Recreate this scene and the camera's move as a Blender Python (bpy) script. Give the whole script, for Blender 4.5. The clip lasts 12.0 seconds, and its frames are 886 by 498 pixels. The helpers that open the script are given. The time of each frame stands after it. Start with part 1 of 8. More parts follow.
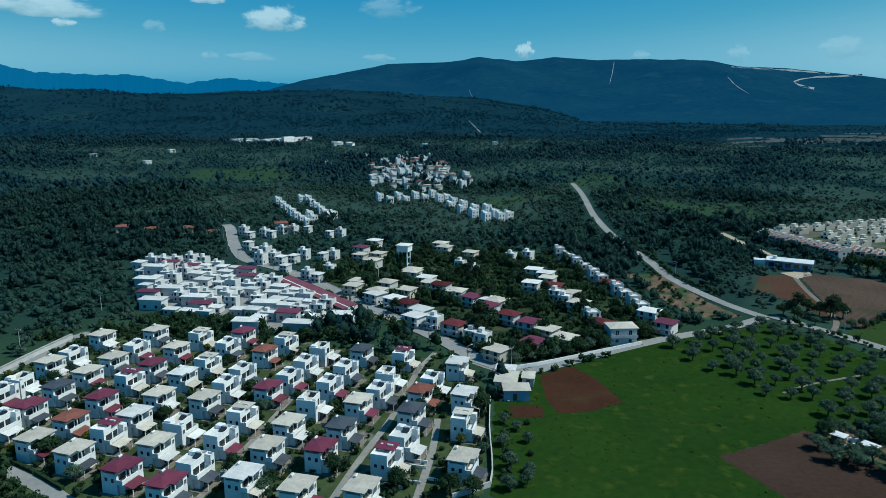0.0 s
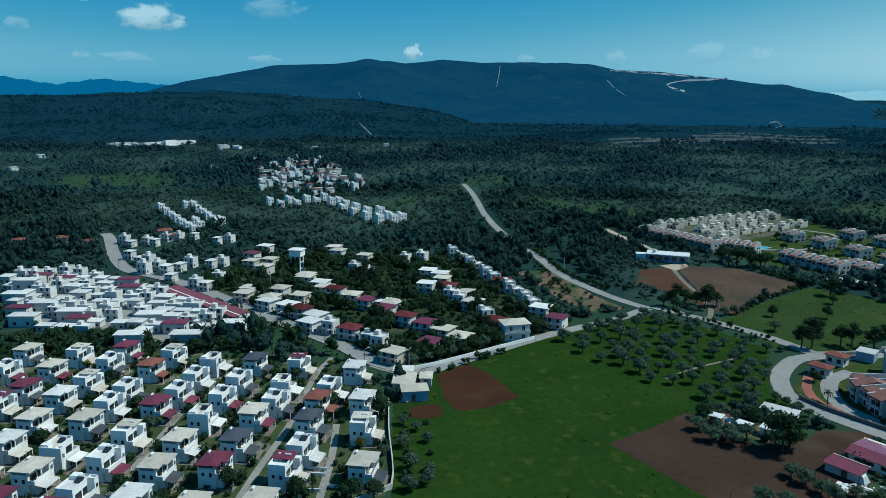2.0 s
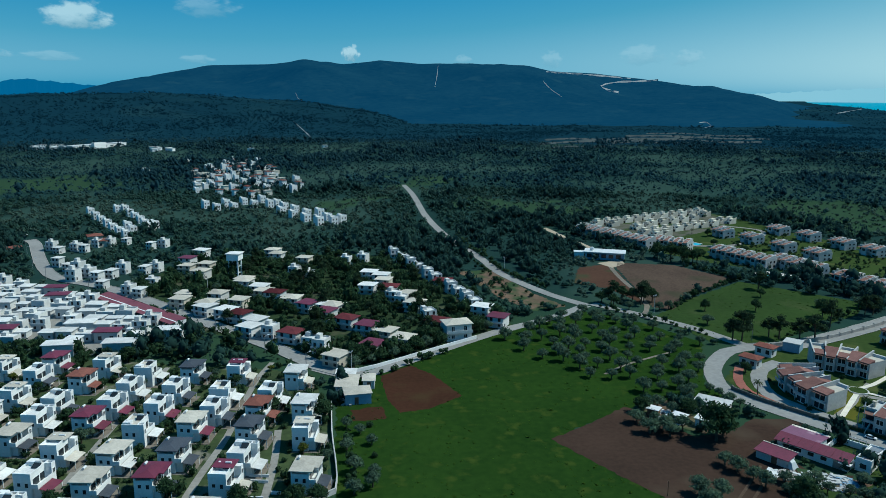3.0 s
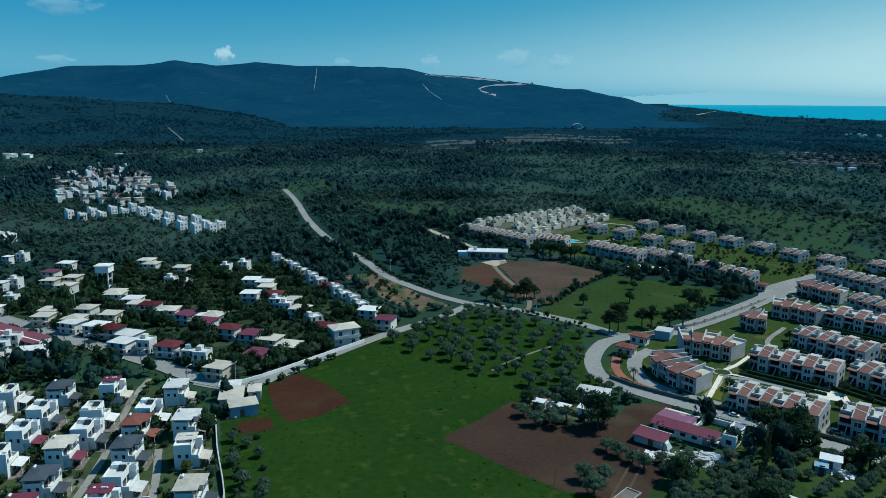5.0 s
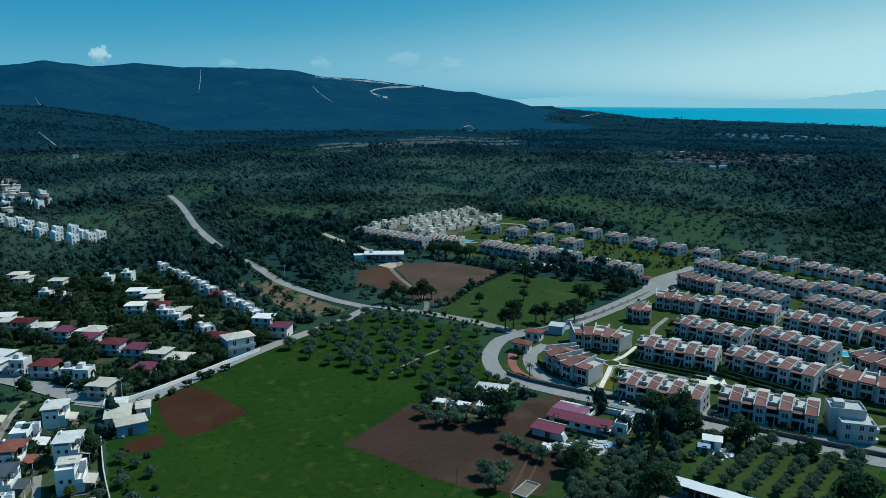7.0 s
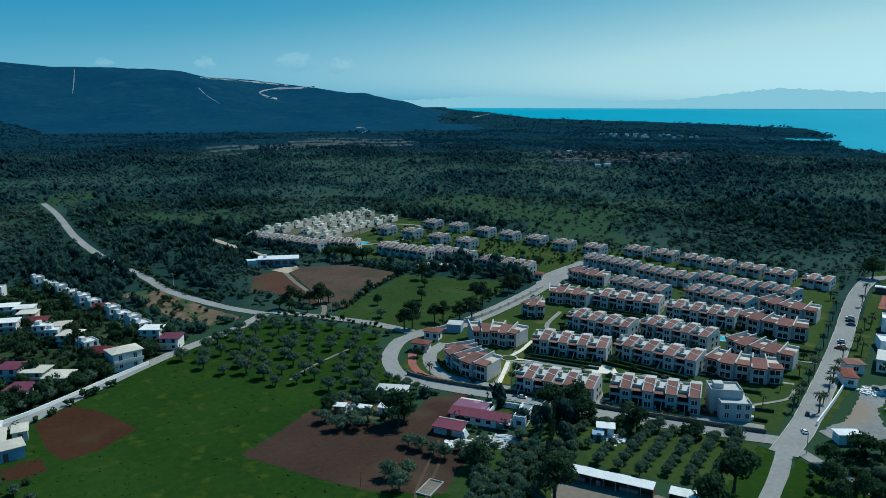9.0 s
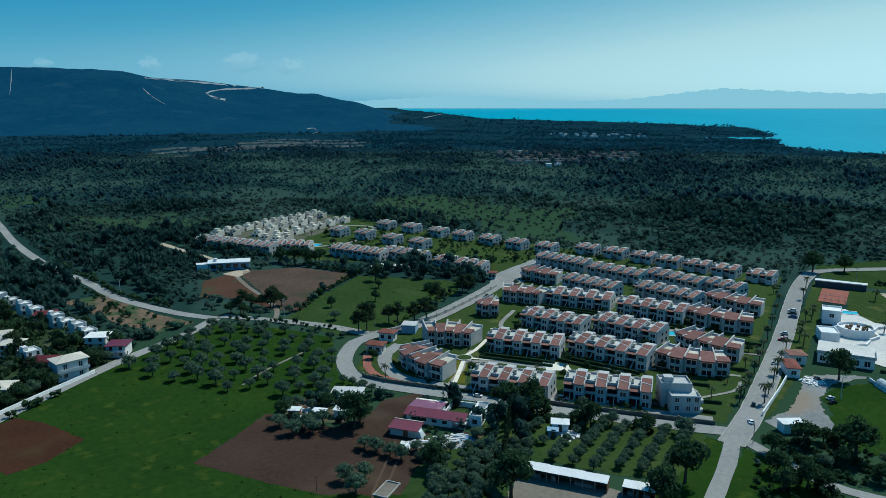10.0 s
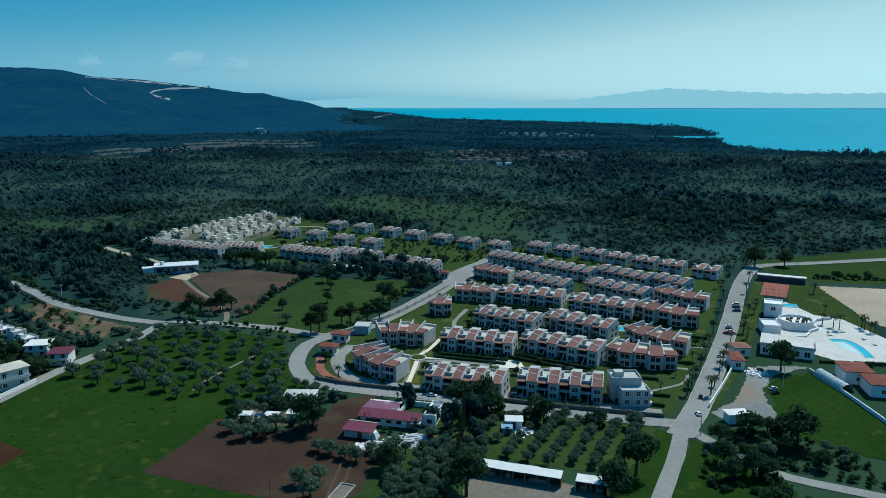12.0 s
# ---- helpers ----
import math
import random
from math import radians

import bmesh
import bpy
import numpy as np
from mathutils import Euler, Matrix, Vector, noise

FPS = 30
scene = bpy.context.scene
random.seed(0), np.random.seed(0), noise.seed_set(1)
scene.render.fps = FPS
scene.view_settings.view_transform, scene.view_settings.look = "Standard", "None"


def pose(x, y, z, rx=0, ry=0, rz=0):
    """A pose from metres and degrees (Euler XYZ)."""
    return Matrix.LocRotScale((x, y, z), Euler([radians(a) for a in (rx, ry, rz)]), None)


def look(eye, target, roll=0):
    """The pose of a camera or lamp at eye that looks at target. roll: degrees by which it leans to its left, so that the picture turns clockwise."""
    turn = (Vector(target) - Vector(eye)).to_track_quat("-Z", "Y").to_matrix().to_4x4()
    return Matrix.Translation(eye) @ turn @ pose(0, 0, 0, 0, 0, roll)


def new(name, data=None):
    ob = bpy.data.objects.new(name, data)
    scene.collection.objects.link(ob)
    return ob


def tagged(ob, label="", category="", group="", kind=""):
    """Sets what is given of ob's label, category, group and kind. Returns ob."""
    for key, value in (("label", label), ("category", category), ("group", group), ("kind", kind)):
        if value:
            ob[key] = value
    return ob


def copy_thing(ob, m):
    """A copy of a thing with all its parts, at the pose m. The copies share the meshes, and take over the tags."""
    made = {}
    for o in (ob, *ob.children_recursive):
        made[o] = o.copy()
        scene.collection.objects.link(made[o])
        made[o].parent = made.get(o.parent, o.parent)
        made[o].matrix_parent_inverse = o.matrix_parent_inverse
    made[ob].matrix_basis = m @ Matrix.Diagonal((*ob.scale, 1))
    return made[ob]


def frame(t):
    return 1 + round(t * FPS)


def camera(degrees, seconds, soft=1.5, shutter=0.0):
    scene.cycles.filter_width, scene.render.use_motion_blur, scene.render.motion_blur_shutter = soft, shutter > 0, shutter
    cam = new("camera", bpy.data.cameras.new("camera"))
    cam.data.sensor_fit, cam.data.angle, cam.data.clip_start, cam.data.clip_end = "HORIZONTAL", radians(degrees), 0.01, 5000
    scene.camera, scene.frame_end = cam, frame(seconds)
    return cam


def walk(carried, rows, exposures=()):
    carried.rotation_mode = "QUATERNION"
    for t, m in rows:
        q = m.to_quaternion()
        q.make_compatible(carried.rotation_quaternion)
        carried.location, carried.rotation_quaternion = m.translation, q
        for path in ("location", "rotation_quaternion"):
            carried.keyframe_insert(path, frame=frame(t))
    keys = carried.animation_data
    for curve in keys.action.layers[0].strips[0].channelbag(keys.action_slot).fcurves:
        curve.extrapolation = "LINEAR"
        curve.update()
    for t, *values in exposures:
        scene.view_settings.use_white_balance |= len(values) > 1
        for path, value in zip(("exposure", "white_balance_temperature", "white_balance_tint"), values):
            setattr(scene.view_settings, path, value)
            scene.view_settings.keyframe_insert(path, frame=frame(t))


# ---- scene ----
# A drone hovers over a coastal settlement and turns slowly to the right.
HEIGHT, SCALE = 75.0, 1.3          # the plan is drawn in units of 1.3 m
cam = camera(62.45, 12.0, soft=0.5)
TURN = [(0, 0.00, -11.88, 0.33), (0.5, -2.14, -11.85, 0.38), (1, -4.25, -11.79, 0.36), (1.5, -6.30, -11.74, 0.38), (2, -8.46, -11.68, 0.38), (2.5, -10.77, -11.64, 0.41), (3, -13.18, -11.58, 0.40), (3.5, -15.75, -11.51, 0.41), (5.5, -24.39, -11.25, 0.36), (6, -26.47, -11.18, 0.36), (6.5, -28.48, -11.13, 0.36), (7, -30.64, -11.08, 0.32), (9, -38.88, -10.96, 0.17), (9.5, -40.82, -10.93, 0.10), (10, -42.59, -10.92, 0.01), (10.5, -44.09, -10.91, 0.02), (11, -45.24, -10.89, -0.01), (11.5, -45.90, -10.89, -0.01), (12, -46.40, -10.94, -0.02)]
walk(cam, [(t, Matrix.Translation((0, 0, HEIGHT * SCALE)) @ pose(0, 0, 0, 0, 0, yaw) @ pose(0, 0, 0, 90 + tilt) @ pose(0, 0, 0, 0, 0, lean)) for t, yaw, tilt, lean in TURN],
     exposures=[(0.0, -0.22, 5700, 2), (12.0, -0.22, 5700, 2)])

# ---- light ----
SUN_TURN, SUN_HIGH = 92.0, 52.0          # clockwise from the first view's direction, and above the horizon
world = bpy.data.worlds.new("sky")
scene.world = world
world.use_nodes = True
wn, wl = world.node_tree.nodes, world.node_tree.links
sky = wn.new("ShaderNodeTexSky")
sky.sky_type, sky.sun_disc = "NISHITA", False
sky.sun_elevation, sky.sun_rotation = radians(SUN_HIGH), radians(SUN_TURN)
sky.air_density, sky.dust_density, sky.ozone_density = 1.0, 0.5, 3.0
bright = wn.new("ShaderNodeRGBToBW")               # the clear teal cast of this coast's sky: deep overhead, paler where it is bright
wl.new(sky.outputs[0], bright.inputs[0])
hue = None
for low, high, near, far in ((1.4, 3.4, (0.14, 1.35, 3.3), (0.07, 0.8, 1.5)), (3.7, 5.0, None, (0.25, 0.9, 1.26)), (5.0, 7.0, None, (0.86, 1.24, 1.26))):
    span, mix = wn.new("ShaderNodeMapRange"), wn.new("ShaderNodeMix")
    span.inputs[1].default_value, span.inputs[2].default_value = low, high
    mix.data_type = "RGBA"
    wl.new(bright.outputs[0], span.inputs[0])
    wl.new(span.outputs[0], mix.inputs[0])
    if hue:
        wl.new(hue, mix.inputs[6])
    else:
        mix.inputs[6].default_value = (*near, 1)
    mix.inputs[7].default_value = (*far, 1)
    hue = mix.outputs[2]
tint = wn.new("ShaderNodeMix")
tint.data_type, tint.blend_type = "RGBA", "MULTIPLY"
tint.inputs[0].default_value = 1.0
wl.new(bright.outputs[0], tint.inputs[6])
wl.new(hue, tint.inputs[7])
wl.new(tint.outputs[2], wn["Background"].inputs[0])
wn["Background"].inputs[1].default_value = 0.09
sun = new("sun", bpy.data.lights.new("sun", "SUN"))
sun.data.energy, sun.data.angle, sun.data.color = 5.0, radians(0.6), (1.0, 0.955, 0.82)
away = Vector((math.sin(radians(SUN_TURN)) * math.cos(radians(SUN_HIGH)), math.cos(radians(SUN_TURN)) * math.cos(radians(SUN_HIGH)), math.sin(radians(SUN_HIGH))))
sun.matrix_world = look(away * 400, (0, 0, 0))

# ---- materials ----
def material(name, a, b=None, rough=0.8, big=0.3, fine=4.0, bump=0.0, metal=0.0, spread=0.0, island=False, third=None, glow=None, leaf=False):
    """A procedural surface: two tones mixed by a large and a fine noise in world metres, varied from piece to piece."""
    m = bpy.data.materials.new(name)
    m.use_nodes = True
    n, l = m.node_tree.nodes, m.node_tree.links
    p = n["Principled BSDF"]
    p.inputs["Roughness"].default_value, p.inputs["Metallic"].default_value = rough, metal
    p.inputs["Specular IOR Level"].default_value = 0.0 if rough > 0.74 else 0.3
    b = b or tuple(c * 0.8 for c in a)
    geo = n.new("ShaderNodeNewGeometry")
    n1, n2 = n.new("ShaderNodeTexNoise"), n.new("ShaderNodeTexNoise")
    for tex, s, d in ((n1, big, 3), (n2, fine, 4)):
        tex.inputs["Scale"].default_value, tex.inputs["Detail"].default_value = s / SCALE, d
        l.new(geo.outputs["Position"], tex.inputs["Vector"])
    add = n.new("ShaderNodeMath")
    add.operation = "ADD"
    l.new(n1.outputs[0], add.inputs[0]), l.new(n2.outputs[0], add.inputs[1])
    ramp = n.new("ShaderNodeMapRange")
    ramp.inputs[1].default_value, ramp.inputs[2].default_value = 0.72, 1.28
    l.new(add.outputs[0], ramp.inputs[0])
    mix = n.new("ShaderNodeMix")
    mix.data_type = "RGBA"
    mix.inputs[6].default_value, mix.inputs[7].default_value = (*a, 1), (*b, 1)
    l.new(ramp.outputs[0], mix.inputs[0])
    colour = mix.outputs[2]
    if third:
        n3, r3, mix3 = n.new("ShaderNodeTexNoise"), n.new("ShaderNodeMapRange"), n.new("ShaderNodeMix")
        n3.inputs["Scale"].default_value, n3.inputs["Detail"].default_value = third[1] / SCALE, 6
        l.new(geo.outputs["Position"], n3.inputs["Vector"])
        r3.inputs[1].default_value, r3.inputs[2].default_value = third[2], third[2] + 0.12
        l.new(n3.outputs[0], r3.inputs[0])
        mix3.data_type = "RGBA"
        l.new(r3.outputs[0], mix3.inputs[0]), l.new(colour, mix3.inputs[6])
        mix3.inputs[7].default_value = (*third[0], 1)
        colour = mix3.outputs[2]
    if spread:
        hsv, rr = n.new("ShaderNodeHueSaturation"), n.new("ShaderNodeMapRange")
        rr.inputs[3].default_value, rr.inputs[4].default_value = 1 - spread, 1 + spread
        if island:
            l.new(geo.outputs["Random Per Island"], rr.inputs[0])
        else:
            l.new(n.new("ShaderNodeObjectInfo").outputs["Random"], rr.inputs[0])
        l.new(rr.outputs[0], hsv.inputs["Value"]), l.new(colour, hsv.inputs["Color"])
        colour = hsv.outputs[0]
    l.new(colour, p.inputs["Base Color"])
    if bump:
        bp = n.new("ShaderNodeBump")
        bp.inputs["Strength"].default_value, bp.inputs["Distance"].default_value = 0.6, bump
        l.new(n2.outputs[0], bp.inputs["Height"]), l.new(bp.outputs[0], p.inputs["Normal"])
    if leaf:
        tr, ad = n.new("ShaderNodeBsdfTranslucent"), n.new("ShaderNodeMixShader")
        ad.inputs[0].default_value = 0.42
        l.new(colour, tr.inputs[0]), l.new(p.outputs[0], ad.inputs[1]), l.new(tr.outputs[0], ad.inputs[2])
        l.new(ad.outputs[0], n["Material Output"].inputs[0])
    if glow:
        p.inputs["Emission Color"].default_value, p.inputs["Emission Strength"].default_value = (*glow[0], 1), glow[1]
    return m


WHITE = material("white_render", (0.75, 0.75, 0.73), (0.64, 0.64, 0.62), 0.85, 0.35, 2.5, 0.01, spread=0.06)
WALL_HOLIDAY = material("off_white_render", (0.48, 0.48, 0.46), (0.37, 0.37, 0.355), 0.85, 0.35, 2.0, 0.01, spread=0.06)
WALL_TOWN = material("weathered_white_render", (0.58, 0.58, 0.56), (0.47, 0.47, 0.455), 0.85, 0.35, 2.0, 0.01, spread=0.1)
YARD = material("worn_yard_paving", (0.2, 0.175, 0.145), (0.14, 0.122, 0.1), 0.9, 0.1, 0.9, 0.02)
CREAM = material("cream_render", (0.52, 0.48, 0.4), (0.43, 0.39, 0.32), 0.85, 0.35, 2.5, 0.01, spread=0.08)
CREAM_LIGHT = material("light_cream_render", (0.7, 0.65, 0.55), (0.58, 0.53, 0.44), 0.85, 0.35, 2.5, 0.01, spread=0.08)
GREYW = material("grey_render", (0.5, 0.5, 0.48), (0.38, 0.38, 0.37), 0.85, 0.3, 2.0, 0.01, spread=0.1)
ROOF_BEIGE = material("beige_roof_screed", (0.52, 0.475, 0.4), (0.39, 0.355, 0.295), 0.9, 0.4, 2.2, 0.02, spread=0.12)
ROOF_WHITE = material("white_roof_screed", (0.64, 0.63, 0.6), (0.48, 0.47, 0.445), 0.8, 0.4, 2.2, 0.02, spread=0.14)
ROOF_MAROON = material("maroon_roof_sheet", (0.15, 0.028, 0.05), (0.105, 0.022, 0.038), 0.55, 0.5, 3.0, 0.02, spread=0.15)
ROOF_BROWN = material("brown_maroon_tile", (0.12, 0.032, 0.036), (0.08, 0.025, 0.03), 0.75, 0.5, 3.0, 0.03, spread=0.3)
ROOF_DARK = material("slate_grey_roof", (0.06, 0.07, 0.085), (0.04, 0.045, 0.055), 0.7, 0.4, 3.0, 0.02, spread=0.15)
TILE = material("terracotta_tile", (0.22, 0.085, 0.065), (0.15, 0.065, 0.052), 0.8, 0.6, 3.5, 0.04, spread=0.12)
TILE_OLD = material("weathered_tile", (0.26, 0.14, 0.11), (0.18, 0.105, 0.085), 0.85, 0.6, 3.5, 0.04, spread=0.15)
ROOF_MAUVE = material("faded_mauve_sheet", (0.2, 0.075, 0.13), (0.15, 0.06, 0.1), 0.6, 0.3, 2.0, 0.02, third=((0.3, 0.2, 0.24), 0.25, 0.6))
FAR_TILE = material("dull_brown_tile", (0.13, 0.1, 0.092), (0.095, 0.075, 0.07), 0.85, 0.6, 3.5, 0.04, spread=0.2)
GLASS = material("dark_window_glass", (0.02, 0.026, 0.03), (0.03, 0.036, 0.04), 0.12, 1.0, 3.0, spread=0.3)
FRAME = material("white_window_frame", (0.72, 0.72, 0.7), None, 0.5)
BROWN = material("brown_woodwork", (0.16, 0.085, 0.045), (0.1, 0.055, 0.03), 0.7, 1, 6)
METAL = material("grey_metal", (0.32, 0.33, 0.34), (0.24, 0.25, 0.26), 0.45, 1, 5, metal=0.6)
BARK = material("grey_brown_bark", (0.11, 0.085, 0.06), (0.06, 0.048, 0.036), 0.95, 1, 8, 0.03)
LEAF_OLIVE = material("olive_leaves", (0.104, 0.155, 0.1), (0.07, 0.114, 0.074), 0.8, 0.5, 3, spread=0.2, island=True, leaf=True)
LEAF_BROAD = material("green_leaves", (0.045, 0.082, 0.038), (0.028, 0.055, 0.028), 0.75, 0.5, 3, spread=0.28, island=True, leaf=True)
LEAF_BRIGHT = material("yellow_green_leaves", (0.12, 0.13, 0.025), (0.07, 0.09, 0.02), 0.75, 0.5, 3, spread=0.25, island=True, leaf=True)
LEAF_PINE = material("pine_needles", (0.038, 0.062, 0.032), (0.024, 0.042, 0.024), 0.8, 0.5, 3, spread=0.25, island=True, leaf=True)
LEAF_TUFT = material("grass_tufts", (0.055, 0.105, 0.014), (0.035, 0.075, 0.01), 0.85, 0.1, 1, spread=0.3, island=True, leaf=True)
LEAF_PALM = material("palm_fronds", (0.055, 0.085, 0.03), (0.035, 0.055, 0.022), 0.7, 0.5, 3, spread=0.2, island=True, leaf=True)
# Woodland greens lean blue: some distance haze is mixed into these base colours.
LEAF_WOOD = material("woodland_leaves", (0.048, 0.095, 0.072), (0.031, 0.066, 0.052), 0.85, 0.006, 0.05, spread=0.25, island=True, leaf=True)
LEAF_WOOD_DARK = material("dark_pine_wood_leaves", (0.031, 0.067, 0.057), (0.021, 0.048, 0.042), 0.85, 0.006, 0.05, spread=0.25, island=True, leaf=True)
LEAF_WOOD_PALE = material("pale_olive_wood_leaves", (0.08, 0.126, 0.096), (0.055, 0.092, 0.072), 0.85, 0.006, 0.05, spread=0.22, island=True, leaf=True)
# Far leaves are bluer and lifted: distance haze painted into the base colour.
LEAF_FAR = material("hazy_far_scrub_leaves", (0.032, 0.08, 0.09), (0.023, 0.06, 0.07), 0.85, 0.006, 0.05, spread=0.2, island=True, leaf=True)
LEAF_FAR_DARK = material("hazy_far_pine_leaves", (0.024, 0.062, 0.074), (0.017, 0.047, 0.059), 0.85, 0.006, 0.05, spread=0.2, island=True, leaf=True)
LEAF_FAR_PALE = material("hazy_far_olive_leaves", (0.047, 0.096, 0.096), (0.034, 0.074, 0.076), 0.85, 0.006, 0.05, spread=0.2, island=True, leaf=True)
# Farthest pines: haze as a blue base tint plus a faint glow.
LEAF_FARTHEST = material("far_haze_tinted_pines", (0.012, 0.036, 0.042), (0.008, 0.026, 0.032), 0.85, 0.006, 0.05, spread=0.12, island=True, leaf=True, glow=((0.003, 0.023, 0.046), 0.7))
# Scrub ground carries the same painted haze as a slight blue shift.
GROUND = material("scrub_ground", (0.019, 0.045, 0.039), (0.014, 0.034, 0.031), 0.95, 0.012, 0.12, 0.0, third=((0.024, 0.052, 0.038), 0.008, 0.57))
# Air haze on the far slopes: blue base colour and blue emission.
FAR_GROUND = material("hazy_far_scrub_slopes", (0.007, 0.022, 0.026), (0.005, 0.016, 0.02), 0.95, 0.004, 0.03, third=((0.011, 0.028, 0.028), 0.006, 0.56), glow=((0.003, 0.023, 0.046), 0.7))

GRASS = material("field_grass", (0.022, 0.05, 0.009), (0.013, 0.034, 0.007), 0.9, 0.05, 0.55, 0.12, third=((0.038, 0.06, 0.011), 0.2, 0.58))
MEADOW_GRASS = material("dull_meadow_grass", (0.036, 0.064, 0.019), (0.025, 0.046, 0.015), 0.9, 0.04, 0.5, 0.05, third=((0.046, 0.066, 0.024), 0.06, 0.58))
LAWN = material("mown_lawn", (0.044, 0.07, 0.021), (0.03, 0.05, 0.016), 0.9, 0.05, 0.7, 0.03, third=((0.075, 0.088, 0.03), 0.1, 0.57))
SOIL = material("red_brown_soil", (0.056, 0.026, 0.016), (0.038, 0.019, 0.012), 0.95, 0.06, 0.9, 0.06, third=((0.055, 0.036, 0.018), 0.05, 0.56))
SOIL_DARK = material("dark_tilled_soil", (0.056, 0.035, 0.026), (0.038, 0.025, 0.019), 0.95, 0.06, 0.9, 0.06, third=((0.066, 0.048, 0.034), 0.04, 0.58))
PLOUGH = material("ploughed_soil", (0.1, 0.07, 0.052), (0.066, 0.046, 0.036), 0.95, 0.04, 0.9, 0.08, third=((0.06, 0.055, 0.036), 0.05, 0.55))
PLOUGH_RED = material("ploughed_red_soil", (0.09, 0.05, 0.034), (0.062, 0.034, 0.025), 0.95, 0.05, 0.9, 0.08, third=((0.05, 0.056, 0.03), 0.06, 0.53))
GRAVEL = material("grey_gravel", (0.24, 0.24, 0.23), (0.16, 0.165, 0.16), 0.95, 0.08, 0.8, 0.04, third=((0.23, 0.185, 0.145), 0.045, 0.52))
TILE_DUSKY = material("dusky_pink_tile", (0.24, 0.125, 0.105), (0.165, 0.088, 0.076), 0.85, 0.6, 3.5, 0.04, spread=0.12)
SAND = material("pale_sandy_soil", (0.42, 0.35, 0.26), (0.32, 0.26, 0.19), 0.95, 0.05, 0.6, 0.04)
EARTH = material("bare_ochre_earth", (0.17, 0.115, 0.08), (0.11, 0.078, 0.055), 0.95, 0.05, 0.5, 0.06, third=((0.04, 0.068, 0.032), 0.09, 0.47))
CONCRETE = material("pale_road_concrete", (0.275, 0.27, 0.255), (0.205, 0.202, 0.192), 0.85, 0.06, 0.8, 0.01)
PAVING = material("garden_paving", (0.28, 0.265, 0.235), (0.2, 0.19, 0.17), 0.85, 0.12, 1.2, 0.01)
RED_PAVING = material("red_block_paving", (0.3, 0.12, 0.09), (0.22, 0.09, 0.07), 0.85, 0.1, 1.5, 0.01)
WALLSTONE = material("garden_wall_stone", (0.4, 0.38, 0.35), (0.27, 0.26, 0.24), 0.9, 0.3, 1.5, 0.02)
WALL_DARK = material("mossy_dark_wall_stone", (0.15, 0.15, 0.135), (0.09, 0.095, 0.08), 0.9, 0.3, 1.5, 0.02)
TERRACE = material("white_terrace_paving", (0.54, 0.52, 0.485), (0.42, 0.405, 0.375), 0.7, 0.12, 0.8, 0.01)
POOL = material("pool_water", (0.05, 0.38, 0.5), (0.07, 0.45, 0.58), 0.08, 0.3, 2.0)
SHEET = material("white_sheet_metal", (0.66, 0.66, 0.645), (0.55, 0.55, 0.535), 0.5, 0.4, 2.0)
BLUE = material("blue_render", (0.22, 0.34, 0.44), (0.16, 0.26, 0.35), 0.7, 0.4, 2)
PLASTIC = material("greenhouse_film", (0.5, 0.55, 0.55), (0.4, 0.45, 0.45), 0.35, 0.4, 2)
SEA = material("sea_water", (0.014, 0.26, 0.36), (0.018, 0.29, 0.4), 0.5, 0.002, 0.02)
SEA.node_tree.nodes["Principled BSDF"].inputs["Specular IOR Level"].default_value = 0.03
# The mountain's blue air haze is emission laid over dark forest colours.
MOUNTAIN = material("hazy_wooded_mountain", (0.009, 0.024, 0.023), (0.004, 0.012, 0.012), 0.95, 0.006, 0.05, third=((0.011, 0.026, 0.023), 0.012, 0.58), glow=((0.002, 0.038, 0.096), 1.0))
# Both far ranges get their haze from emission, over almost black base colours.
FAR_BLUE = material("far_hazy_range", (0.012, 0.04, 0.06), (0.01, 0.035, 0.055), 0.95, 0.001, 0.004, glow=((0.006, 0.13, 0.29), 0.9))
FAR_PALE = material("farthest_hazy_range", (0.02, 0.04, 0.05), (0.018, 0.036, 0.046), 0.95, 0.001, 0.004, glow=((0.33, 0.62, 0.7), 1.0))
SCAR = material("pale_cut_rock", (0.26, 0.285, 0.29), (0.17, 0.19, 0.2), 0.95, 0.02, 0.1)


